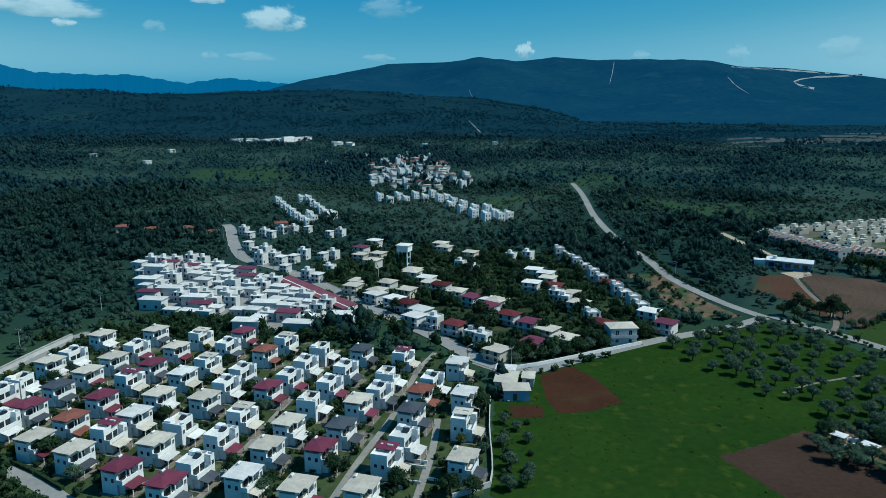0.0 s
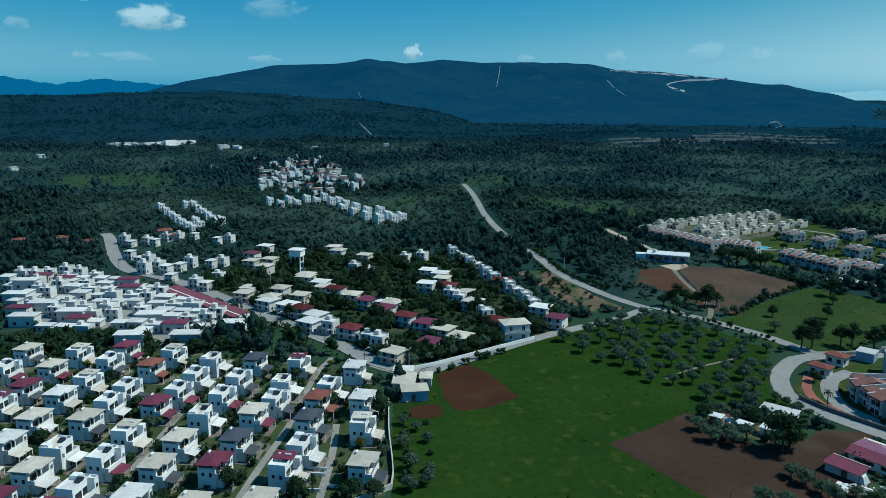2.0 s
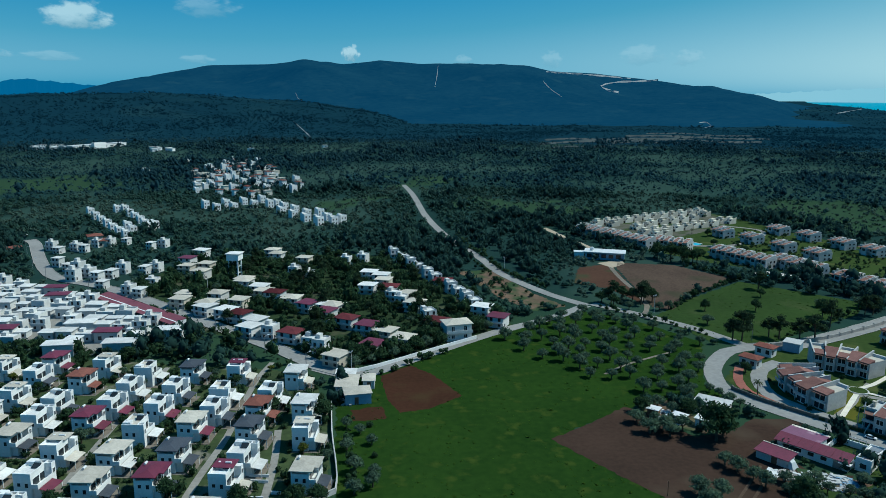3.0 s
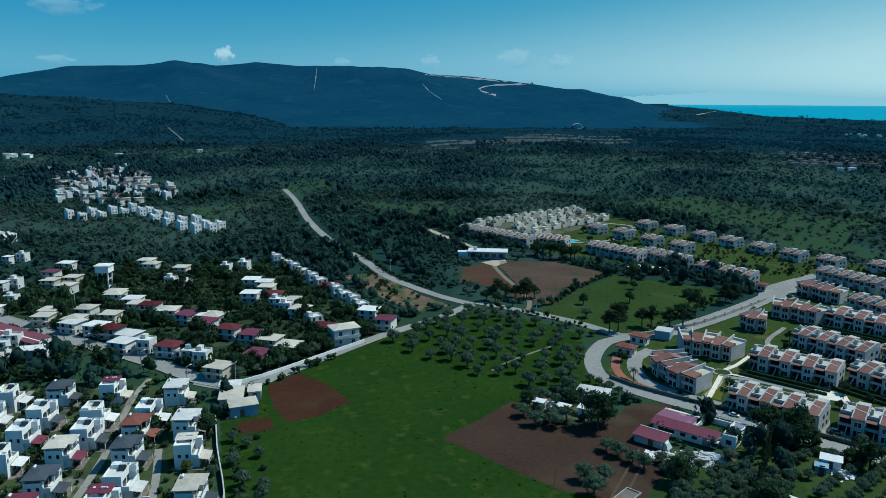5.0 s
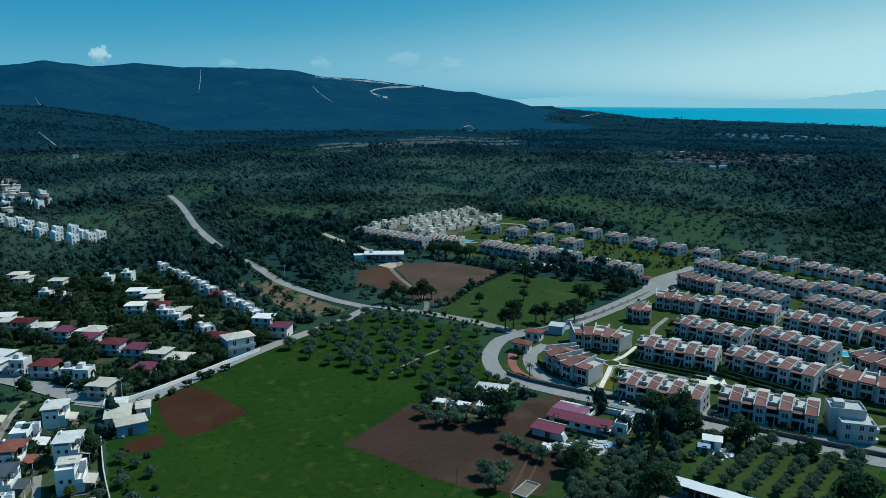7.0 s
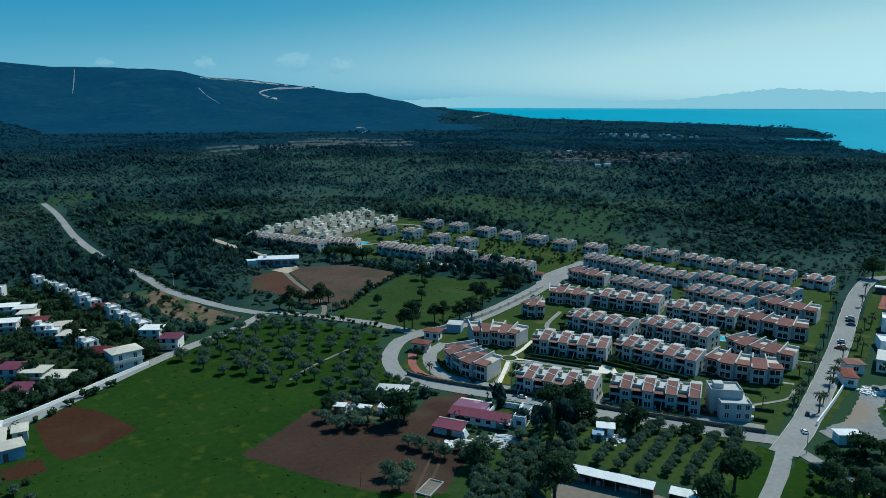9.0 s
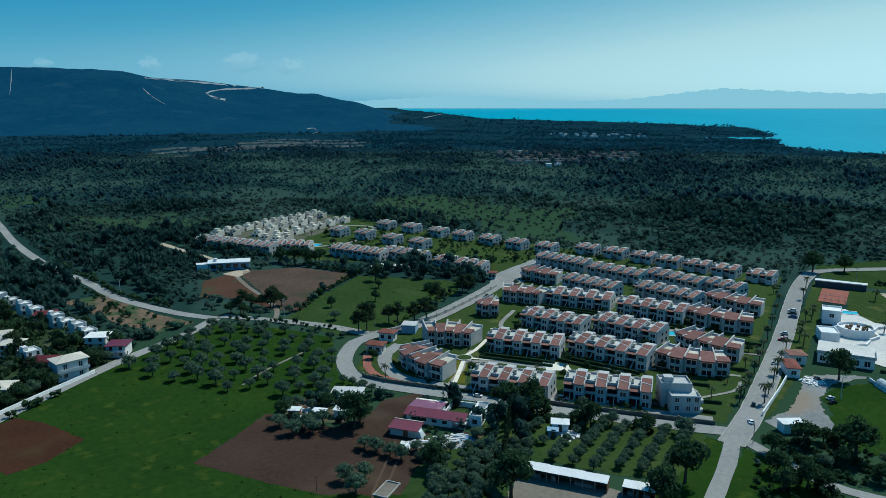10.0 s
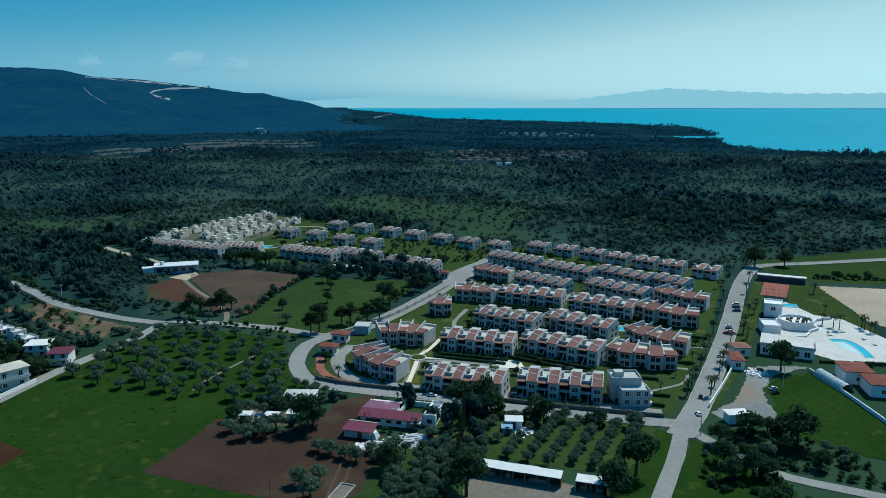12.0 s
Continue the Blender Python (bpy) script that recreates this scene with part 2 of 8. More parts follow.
def cloud_veil(name, dense, base):
    """Vapour far off: a broken, soft-edged veil, its sunlight and shaded base painted as emission."""
    m = bpy.data.materials.new(name)
    m.use_nodes = True
    n, l = m.node_tree.nodes, m.node_tree.links
    n.remove(n["Principled BSDF"])
    tc, noise, info, sep = n.new("ShaderNodeTexCoord"), n.new("ShaderNodeTexNoise"), n.new("ShaderNodeObjectInfo"), n.new("ShaderNodeSeparateXYZ")
    noise.noise_dimensions = "4D"
    noise.inputs["Scale"].default_value, noise.inputs["Detail"].default_value, noise.inputs["Roughness"].default_value = 1.9, 7, 0.56

    def calc(op, a, b):
        q = n.new("ShaderNodeMath")
        q.operation = op
        for k, v in enumerate((a, b)):
            if isinstance(v, (int, float)):
                q.inputs[k].default_value = v
            else:
                l.new(v, q.inputs[k])
        return q.outputs[0]

    l.new(tc.outputs["Object"], noise.inputs["Vector"])
    l.new(calc("MULTIPLY", info.outputs["Random"], 30.0), noise.inputs["W"])
    l.new(tc.outputs["Object"], sep.inputs[0])
    x, z = sep.outputs[0], sep.outputs[2]
    low = calc("MINIMUM", calc("ADD", z, 0.25), 0.0)
    far = calc("ADD", calc("ADD", calc("MULTIPLY", x, x), calc("MULTIPLY", z, z)), calc("MULTIPLY", calc("MULTIPLY", low, low), base))
    body = calc("ADD", calc("SUBTRACT", 0.62, far), calc("MULTIPLY", calc("SUBTRACT", noise.outputs[0], 0.5), 2.4))
    edge = n.new("ShaderNodeMapRange")
    edge.interpolation_type = "SMOOTHSTEP"
    edge.inputs[1].default_value, edge.inputs[2].default_value, edge.inputs[4].default_value = 0.0, 0.55, dense
    l.new(body, edge.inputs[0])
    rim = n.new("ShaderNodeMapRange")
    rim.inputs[1].default_value, rim.inputs[2].default_value = 1.0, 0.6
    l.new(far, rim.inputs[0])
    em, tr, mx, tone, up = n.new("ShaderNodeEmission"), n.new("ShaderNodeBsdfTransparent"), n.new("ShaderNodeMixShader"), n.new("ShaderNodeMix"), n.new("ShaderNodeMapRange")
    tone.data_type = "RGBA"
    # Painted sun shading: grey-blue low, white high, broken by noise.
    tone.inputs[6].default_value, tone.inputs[7].default_value = (0.2, 0.43, 0.54, 1), (0.52, 0.74, 0.8, 1)
    up.inputs[1].default_value, up.inputs[2].default_value = -0.45, 0.25
    l.new(calc("ADD", z, calc("MULTIPLY", calc("SUBTRACT", noise.outputs[0], 0.5), 1.6)), up.inputs[0])
    l.new(up.outputs[0], tone.inputs[0]), l.new(tone.outputs[2], em.inputs[0])
    l.new(calc("MULTIPLY", edge.outputs[0], rim.outputs[0]), mx.inputs[0])
    l.new(tr.outputs[0], mx.inputs[1]), l.new(em.outputs[0], mx.inputs[2])
    l.new(mx.outputs[0], n["Material Output"].inputs[0])
    return m


CLOUD, THIN_CLOUD = cloud_veil("cloud", 0.95, 9.0), cloud_veil("thin_cloud", 0.3, 1.0)

# ---- building helpers ----
class Build:
    """Collects boxes and polygons, and becomes one mesh."""
    def __init__(self):
        self.v, self.f = [], []

    def face(self, pts):
        k = len(self.v)
        self.v += [tuple(p) for p in pts]
        self.f.append(tuple(range(k, k + len(pts))))
        return self

    def box(self, x0, y0, z0, x1, y1, z1, turn=0.0):
        k = len(self.v)
        cx, cy, c, s = (x0 + x1) / 2, (y0 + y1) / 2, math.cos(turn), math.sin(turn)
        for z in (z0, z1):
            for x, y in ((x0, y0), (x1, y0), (x1, y1), (x0, y1)):
                self.v.append((cx + (x - cx) * c - (y - cy) * s, cy + (x - cx) * s + (y - cy) * c, z))
        self.f += [tuple(k + i for i in q) for q in ((3, 2, 1, 0), (4, 5, 6, 7), (0, 1, 5, 4), (1, 2, 6, 5), (2, 3, 7, 6), (3, 0, 4, 7))]
        return self

    def hexa(self, low, high):
        """A solid between two quadrilaterals, both anticlockwise from above."""
        k = len(self.v)
        self.v += [tuple(p) for p in (*low, *high)]
        n = len(low)
        self.f.append(tuple(k + i for i in reversed(range(n))))
        self.f.append(tuple(k + n + i for i in range(n)))
        self.f += [(k + i, k + (i + 1) % n, k + n + (i + 1) % n, k + n + i) for i in range(n)]
        return self

    def tube(self, a, b, r0, r1, n=7):
        a, b = Vector(a), Vector(b)
        q = (b - a).to_track_quat("Z", "Y")
        ring = lambda c, r: [c + q @ Vector((r * math.cos(2 * math.pi * i / n), r * math.sin(2 * math.pi * i / n), 0)) for i in range(n)]
        return self.hexa(ring(a, r0), ring(b, r1))

    def data(self, name, mat):
        me = bpy.data.meshes.new(name)
        me.from_pydata(self.v, [], self.f)
        me.materials.append(mat)
        return me


def part(name, shape, mat, parent, label=""):
    """One mesh under a thing or a part; shape is a Build or a finished mesh."""
    ob = new(name, shape.data(name, mat) if isinstance(shape, Build) else shape)
    ob.parent = parent
    return tagged(ob, label) if label else ob


def thing(name, m, label, category, group="", kind=""):
    ob = new(name)
    ob.matrix_world = m
    return tagged(ob, label, category, group, kind)


def solid(name, shape, mat, label, category, group="", kind="", m=None):
    ob = new(name, shape.data(name, mat) if isinstance(shape, Build) else shape)
    if m is not None:
        ob.matrix_world = m
    return tagged(ob, label, category, group, kind)


def inside(px, py, poly):
    """Which of many points lie in a polygon."""
    px, py = np.asarray(px, float), np.asarray(py, float)
    res = np.zeros(px.shape, bool)
    for (x0, y0), (x1, y1) in zip(poly, poly[1:] + poly[:1]):
        cross = ((y0 > py) != (y1 > py)) & (px < (x1 - x0) * (py - y0) / (y1 - y0 if y1 != y0 else 1e-9) + x0)
        res ^= cross
    return res


def near_line(px, py, line, d):
    px, py = np.asarray(px, float), np.asarray(py, float)
    res = np.zeros(px.shape, bool)
    for (x0, y0), (x1, y1) in zip(line, line[1:]):
        dx, dy = x1 - x0, y1 - y0
        k = np.clip(((px - x0) * dx + (py - y0) * dy) / max(dx * dx + dy * dy, 1e-9), 0, 1)
        res |= (px - x0 - k * dx) ** 2 + (py - y0 - k * dy) ** 2 < d * d
    return res


def smooth(line, step=4.0):
    """A rounded line through the given corners."""
    pts = [Vector((*p, 0)) for p in line]
    pts = [pts[0] * 2 - pts[1]] + pts + [pts[-1] * 2 - pts[-2]]
    res = []
    for a, b, c, d in zip(pts, pts[1:], pts[2:], pts[3:]):
        n = max(1, int((c - b).length / step))
        for i in range(n):
            t = i / n
            p = 0.5 * ((2 * b) + (c - a) * t + (2 * a - 5 * b + 4 * c - d) * t * t + (3 * b - a - 3 * c + d) * t ** 3)
            res.append((p.x, p.y))
    return res + [(pts[-2].x, pts[-2].y)]

# ---- the lie of the land ----
def smoothstep(a, b, x):
    t = np.clip((x - a) / (b - a), 0, 1)
    return t * t * (3 - 2 * t)


HILL = ((-60, -40, -30, -22, -15, -8, -2, 3, 8, 12), (0.3, 0.25, 0.2, -0.2, 0.02, 0.1, -0.1, -0.5, -1.2, -2.2))
RIDGE = ((-40, -24, -14, -11.75, -8, -4.1, 0, 2.7, 5.5, 8.3, 11.5, 15.2, 18, 21.1, 24.5, 29.3, 32.5, 35.3, 39, 42.6, 44.5), (-1.5, -0.6, 0.2, 0.72, 1.7, 2.5, 2.6, 2.92, 2.7, 3.04, 2.8, 2.87, 2.62, 2.3, 2.1, 1.58, 1.1, 0.56, -0.1, -0.33, -1.0))
COAST = ((38, 39.3, 43.0, 45.8, 49.7, 57.4, 65.2, 66.9, 67.2, 67.8, 70, 73.1, 77.5, 90, 120, 180), (0.5, -0.1, -0.45, -0.8, -0.94, -1.1, -1.42, -1.9, -2.5, -2.75, -2.95, -3.08, -3.3, -3.6, -4.2, -5))


def lift(r):
    """The far plain and the sea rise very gently towards the horizon."""
    return HEIGHT * np.clip((r - 2400) / 2550, 0, None) ** 1.25


def ripple(x, y, s):
    return np.sin(x / s + 1.3 * np.sin(y / s * 0.7)) * np.cos(y / s * 1.1 + 0.9 * np.sin(x / s * 0.6))


def land(x, y):
    """The ground's height at many places."""
    x, y = np.asarray(x, float), np.asarray(y, float)
    r, az = np.hypot(x, y), np.degrees(np.arctan2(x, y))
    z = lift(r)
    hill = HEIGHT + 2300 * np.tan(np.radians(np.interp(az, *HILL)))
    hill = np.where(az < -100, 30, np.where(az > 12, 0, hill))
    shape = smoothstep(1150, 2300, r) * (1 - smoothstep(2450, 3300, r))
    z = z + np.clip(hill, 0, None) * shape * (1 + 0.07 * ripple(x, y, 110))
    z = z + 1.4 * smoothstep(950, 1300, r) * ripple(x, y, 60)
    el = np.degrees(np.arctan2(lift(r) - HEIGHT, np.maximum(r, 1)))
    shore = np.interp(az, *COAST, left=9, right=9)
    sea = smoothstep(-0.03, 0.03, el - shore) * (az > 37.5) * (az < 179)
    bay = (az > 61.4) & (az < 67.3) & (np.abs(el + 2.15) < 0.13 * (az - 61.4) / 5.8)
    sea = np.where(bay, 1.0, sea)
    return (z + 3.5 * smoothstep(900, 1100, r)) * (1 - sea) + (lift(r) - 9) * sea


def mountain(x, y):
    r, az = np.hypot(x, y), np.degrees(np.arctan2(x, y))
    top = HEIGHT + 4300 * np.tan(np.radians(np.interp(az, *RIDGE)))
    t = np.clip((r - 2100) / 2200, 0, 1)
    s = (0.35 * t + 0.65 * t * t * (3 - 2 * t)) * (1 - 0.55 * smoothstep(4320, 4800, r))
    fold = 9 * ripple(x, y, 150) + 6 * ripple(y, x, 70) + 3 * ripple(x, y, 31)
    spur = 48 * np.sin(np.radians(az * 24 + 18 * np.sin(np.radians(az * 9)))) * smoothstep(2500, 3200, r) * (1 - smoothstep(3500, 4250, r))
    plain = 0
    return plain + (np.maximum(top, 5) - 13) * s + (fold + spur) * s * (1 - 0.75 * smoothstep(3900, 4300, r)) - 14 * (r < 2110)


def polar(name, height, azs, rs, mat):
    a, r = np.meshgrid(np.radians(azs), rs, indexing="ij")
    x, y = r * np.sin(a), r * np.cos(a)
    v = np.stack([x, y, height(x, y)], -1).reshape(-1, 3)
    na, nr = len(azs), len(rs)
    i = (np.arange(na - 1)[:, None] * nr + np.arange(nr - 1)[None]).ravel()
    f = np.stack([i, i + nr, i + nr + 1, i + 1], -1)
    me = bpy.data.meshes.new(name)
    me.from_pydata(v.tolist(), [], f.tolist())
    me.polygons.foreach_set("use_smooth", np.ones(len(f), bool))
    me.materials.append(mat)
    return me


GLADES = [[(150, 560), (215, 520), (240, 470), (200, 440), (150, 470), (130, 520)], [(300, 480), (420, 470), (440, 330), (330, 250), (318, 300), (330, 400)], [(110, 700), (170, 720), (150, 620), (118, 600)], [(30, 470), (60, 500), (70, 560), (40, 580)], [(-260, 620), (-140, 640), (-150, 760), (-260, 740)]]


def patches(x, y):
    """How the plain's cover changes from open olive plots (low) to pine stands (high)."""
    return np.array([noise.fractal(Vector((a / 120, b / 120, 0.5)), 0.8, 2.1, 4) for a, b in zip(x, y)])


def cover_ground(me):
    """Marks the open plots on the ground sheet, and gives the far slopes a surface with glowing haze."""
    co = np.empty(len(me.vertices) * 3)
    me.vertices.foreach_get("co", co)
    co = co.reshape(-1, 3)
    open_plot = 1 - smoothstep(-0.36, -0.08, patches(co[:, 0], co[:, 1]))
    me.attributes.new("open_plot", "FLOAT", "POINT").data.foreach_set("value", open_plot.astype(np.float32))
    grassy = 0.8 * (1 - smoothstep(230, 300, np.hypot(co[:, 0], co[:, 1])))
    for g in GLADES:
        grassy = np.maximum(grassy, 0.85 * inside(co[:, 0] + 16 * np.sin(co[:, 1] / 19) + 9 * np.sin(co[:, 1] / 7), co[:, 1] + 14 * np.sin(co[:, 0] / 23) + 8 * np.sin(co[:, 0] / 9), g))
    me.attributes.new("grassy", "FLOAT", "POINT").data.foreach_set("value", grassy.astype(np.float32))
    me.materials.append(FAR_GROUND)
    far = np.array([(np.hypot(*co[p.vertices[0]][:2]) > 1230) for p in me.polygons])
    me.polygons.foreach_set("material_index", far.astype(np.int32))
    n, l = GROUND.node_tree.nodes, GROUND.node_tree.links
    p, mark, mix = n["Principled BSDF"], n.new("ShaderNodeAttribute"), n.new("ShaderNodeMix")
    mark.attribute_name, mix.data_type = "open_plot", "RGBA"
    mix.inputs[7].default_value = (0.03, 0.058, 0.047, 1)
    l.new(mark.outputs["Fac"], mix.inputs[0])
    l.new(p.inputs["Base Color"].links[0].from_socket, mix.inputs[6])
    glade, mix_glade = n.new("ShaderNodeAttribute"), n.new("ShaderNodeMix")
    glade.attribute_name, mix_glade.data_type = "grassy", "RGBA"
    mix_glade.inputs[7].default_value = (0.03, 0.06, 0.03, 1)
    l.new(glade.outputs["Fac"], mix_glade.inputs[0])
    l.new(mix.outputs[2], mix_glade.inputs[6])
    l.new(mix_glade.outputs[2], p.inputs["Base Color"])


view_az = np.concatenate([np.arange(-180, -45, 5.0), np.arange(-45, 90, 0.4), np.arange(90, 181, 5.0)])
rings = np.concatenate([[0.0, 20, 50, 90], np.arange(120, 900, 14.0), HEIGHT / np.tan(np.radians(np.arange(4.5, 1.75, -0.06))), np.linspace(2480, 4990, 70)])
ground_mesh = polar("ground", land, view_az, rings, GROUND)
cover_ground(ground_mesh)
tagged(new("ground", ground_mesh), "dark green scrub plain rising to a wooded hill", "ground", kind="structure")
sea_az = np.concatenate([np.arange(37, 90, 1.0), np.arange(90, 181, 6.0)])
tagged(new("water", polar("water", lambda x, y: lift(np.hypot(x, y)), sea_az, np.concatenate([np.linspace(1120, 2400, 10), np.linspace(2500, 4990, 40)]), SEA)), "calm turquoise blue sea out to the horizon", "sea", kind="structure")
tagged(new("backdrop_mountain", polar("backdrop_mountain", mountain, np.arange(-38, 44.6, 0.25), np.linspace(2100, 4800, 100), MOUNTAIN)), "long wooded mountain ridge, dark green under glowing blue haze", "mountain", kind="structure")


def skyline(name, az, el, r, mat, label):
    """A hazy range far beyond the rest; the haze is emission in its material."""
    azs = np.arange(az[0], az[-1], 0.15)
    e = np.interp(azs, az, el) + 0.035 * np.sin(azs * 5.1) + 0.02 * np.sin(azs * 13.7)
    b = Build()
    for k in range(len(azs) - 1):
        row = []
        for j in (k, k + 1):
            s, c = math.sin(radians(azs[j])), math.cos(radians(azs[j]))
            row.append([((r + d) * s, (r + d) * c, HEIGHT + r * math.tan(radians(q))) for d, q in ((-60, -1.6), (0, e[j]), (40, -1.6))])
        for i in (0, 1):
            b.face((row[0][i], row[1][i], row[1][i + 1], row[0][i + 1]))
    tagged(new(name, b.data(name, mat)), label, "mountain", kind="structure")


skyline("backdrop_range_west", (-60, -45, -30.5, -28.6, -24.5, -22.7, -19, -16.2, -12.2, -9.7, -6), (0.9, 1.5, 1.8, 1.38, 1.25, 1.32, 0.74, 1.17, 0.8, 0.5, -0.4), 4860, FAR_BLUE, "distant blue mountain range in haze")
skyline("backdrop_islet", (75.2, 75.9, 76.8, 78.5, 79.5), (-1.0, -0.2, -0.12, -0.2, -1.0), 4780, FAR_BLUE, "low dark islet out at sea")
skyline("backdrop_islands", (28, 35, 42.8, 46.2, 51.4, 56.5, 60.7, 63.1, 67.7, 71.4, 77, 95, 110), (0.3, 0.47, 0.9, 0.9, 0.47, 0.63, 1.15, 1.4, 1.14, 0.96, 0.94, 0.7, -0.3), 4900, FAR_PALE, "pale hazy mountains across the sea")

# ---- the plan, in metres from below the camera: x to its right, y ahead at the start ----
VILLAS_MAROON = [(-60.4, 211.6), (-77.4, 184.5), (-79.7, 175.5), (-81, 162.7), (-95.3, 157.5), (-71.7, 145.6), (-61.8, 129.3), (-51.2, 123.8), (-10.8, 193.2), (-42.9, 169.2), (-24.7, 137.8), (-11, 135)]
VILLAS_BEIGE = [(-101.6, 208.1), (-87.4, 212.7), (-72.5, 209.2), (-75.8, 197.8), (-105.4, 185.8), (-89.8, 189.1), (-63.5, 187.3), (-92, 178.8), (-68, 164.6), (-56.5, 162.7), (-45.3, 154.5), (-85.2, 141.4), (-59.3, 139.9), (-74.4, 136.2), (-46.1, 205.4), (-19.7, 161.2), (-33.7, 149.5), (4.3, 133.8), (4.9, 151.8), (-26.5, 122.5), (-14.7, 122.4), (-35.8, 138.4)]
VILLAS_WHITE = [(-102.6, 192.6), (-87.4, 198.6), (-62, 201), (-67, 178), (-105.8, 173.1), (-53.9, 171.7), (-106.7, 165.8), (-52.3, 180.7), (-69.3, 153.5), (-57.3, 148.9), (-97.8, 150.7), (-46.8, 143.2), (-48.4, 131.5), (-37.7, 126.9), (-34.3, 197.6), (-36.9, 186.9), (-39.2, 176.9), (-25.6, 183.2), (4.1, 186.7), (-14.1, 178.5), (-2.5, 175.1), (-28.2, 172.4), (-15.4, 168.2), (5.4, 166), (-31, 161.7), (-8, 143.2)]
VILLAS_DARK = [(-94.5, 168.8), (-22.8, 196.3), (-7, 156.2), (-21.9, 148)]
VILLAS_TILE = [(-82.5, 150.9), (-50, 195.4), (-5.2, 167.3)]
MID_MAROON = [(-0.8, 274.2), (10.6, 256.9), (-12.7, 248.8), (16.1, 245.7), (22.4, 235.5), (28.1, 227.2), (3.9, 224.3), (27.2, 207.8), (51.4, 226.5), (72.5, 226.9), (42.9, 274.3), (-39.1, 343.9), (65.5, 279.4)]
MID_PALE = [(-12.6, 294.9), (-6.5, 285.1), (-13.6, 267), (5.2, 264.9), (-7.4, 240.3), (33.2, 220.1), (37.1, 211.7), (38.4, 300.3), (42.4, 286.3), (48.4, 250.1), (70.6, 239.9), (-29.8, 330.9), (-1.1, 354.9), (-9.1, 232.9), (15.8, 200.9), (-31, 316.2), (17.5, 253.2), (-34.5, 272.5), (-21.8, 277.3), (-24.7, 260.1)]
MID_EXTRA = [(-33.2, 279.9), (-24.5, 265.3), (-17.4, 254.2), (-5, 278), (-12.7, 298.4), (34.9, 278.1), (13, 334.6), (0.8, 345.8), (-34.4, 360.6), (-37.8, 328.2), (19.3, 252.2), (42.7, 294.2), (48, 263.7)]
MID_WHITE = [(42.6, 265.1), (44.3, 255.6), (50.6, 237.8), (55.4, 341), (57.6, 329.4), (59.5, 318.6), (61.4, 308.5), (62.8, 296.8), (64.4, 288.9), (67, 272.5), (68, 264.1), (69.2, 256.1), (69.9, 247.9), (31.3, 327.5), (39.8, 334), (7.7, 311.5), (13.5, 304), (-2.5, 229.5), (9.6, 216.6), (12.3, 212.2)]
MID_FAR = [(-83.6, 337), (-88.9, 342.2), (-77.6, 328.2), (-72.4, 319.8), (-55.9, 294.9), (-51.1, 290), (-48.7, 305.6), (-55.1, 328.8), (-51, 332.7), (-67.8, 324.7), (-82, 321.9), (-67.7, 306.2), (-64.6, 332.3), (-95.4, 351.7), (-108.1, 391), (-102.9, 382.6), (-96.3, 387.9), (-91.5, 382.9), (-88.2, 395.2), (-60.7, 383.9), (-55.4, 389.2), (-74.9, 399.3), (-82.4, 397.2)]
HOUSES_ORANGE = [(-176.9, 397.9), (-158.7, 391.4), (-141.1, 395.5), (-123.5, 384), (-92.8, 411.9), (-85.6, 397.4)]
LONG_HOUSE = [(55.4, 216.9)]
WATER_TOWER = [(-16.8, 311.6)]
CLUSTER = [(-137, 317.3), (-113.8, 327), (-81.7, 302.8), (-64.4, 284.2), (-35.8, 242.6), (-55, 223.8), (-66.1, 238.7), (-94.1, 241.4), (-109.8, 262.5)]
CLUSTER_BIG = [(-33.6, 234.3), (-46.4, 224.5), (-63.1, 226.1), (-121.7, 301.5), (-117, 280.5), (-102.9, 266.6), (-103, 250.6), (-89.4, 254.7), (-62.2, 247.7)]
CLUSTER_MAROON = [(-109.2, 261.9), (-108.7, 305.1), (-119.5, 311.5), (-82.9, 299.4), (-79.1, 287.4), (-84.9, 247.1), (-52.2, 237.3)]
ROW_A = [(-115.9, 508.6), (-108.7, 489.7), (-101.9, 472.1), (-95.7, 458), (-89.8, 442.5), (-84, 430), (-78.5, 418.3), (-77.6, 432.3), (-82.7, 447.1)]
ROW_B = [(-101.4, 517.9), (-96.6, 518.1), (-90.4, 498.5), (-84.6, 482.8), (-79.1, 468.1), (-74.4, 454.2), (-69.5, 441.1), (-68.1, 447.7)]
ROW_C = [(-46, 524.9), (-37.8, 513.3), (-32.7, 528.6), (-26.6, 513.8), (-20.8, 538.5), (-13.3, 523.3), (-8.3, 545.6), (-2.7, 520.7), (2.2, 530.1), (6.9, 509.4), (4.8, 492.7), (13.7, 495.8), (12, 472.4), (20.7, 477.7), (19.1, 455.9), (28.8, 475.5), (26.1, 440.5), (32.5, 458.7), (34.7, 440.8), (40.3, 445.4)]
VILLAGE = [(-81.8, 816.4), (-62.4, 853.6), (-33.4, 965.5), (-3.2, 835.5), (8.6, 729.7), (28.1, 656.6), (16.4, 595.3), (-10.9, 569.4), (-39, 592.7), (-59.1, 610.7)]
GREEN_FIELD = [(14.6, 182.4), (23.2, 189.9), (36.7, 197.6), (61.3, 214.3), (82.2, 224.6), (102.2, 237), (110.7, 235.8), (123.6, 216.2), (130.7, 196.4), (111.9, 166), (111.9, 152.3), (90.5, 157.3), (82.5, 154.8), (66, 147), (78, 112), (85, 101), (33.7, 103.9), (9.4, 127.2), (9.6, 137.2)]
SOIL_RED = [(26.8, 189.2), (36.3, 195.8), (40.9, 188.3), (45.4, 171.3), (35.6, 165.2), (28, 164.4), (26.3, 173.6)]
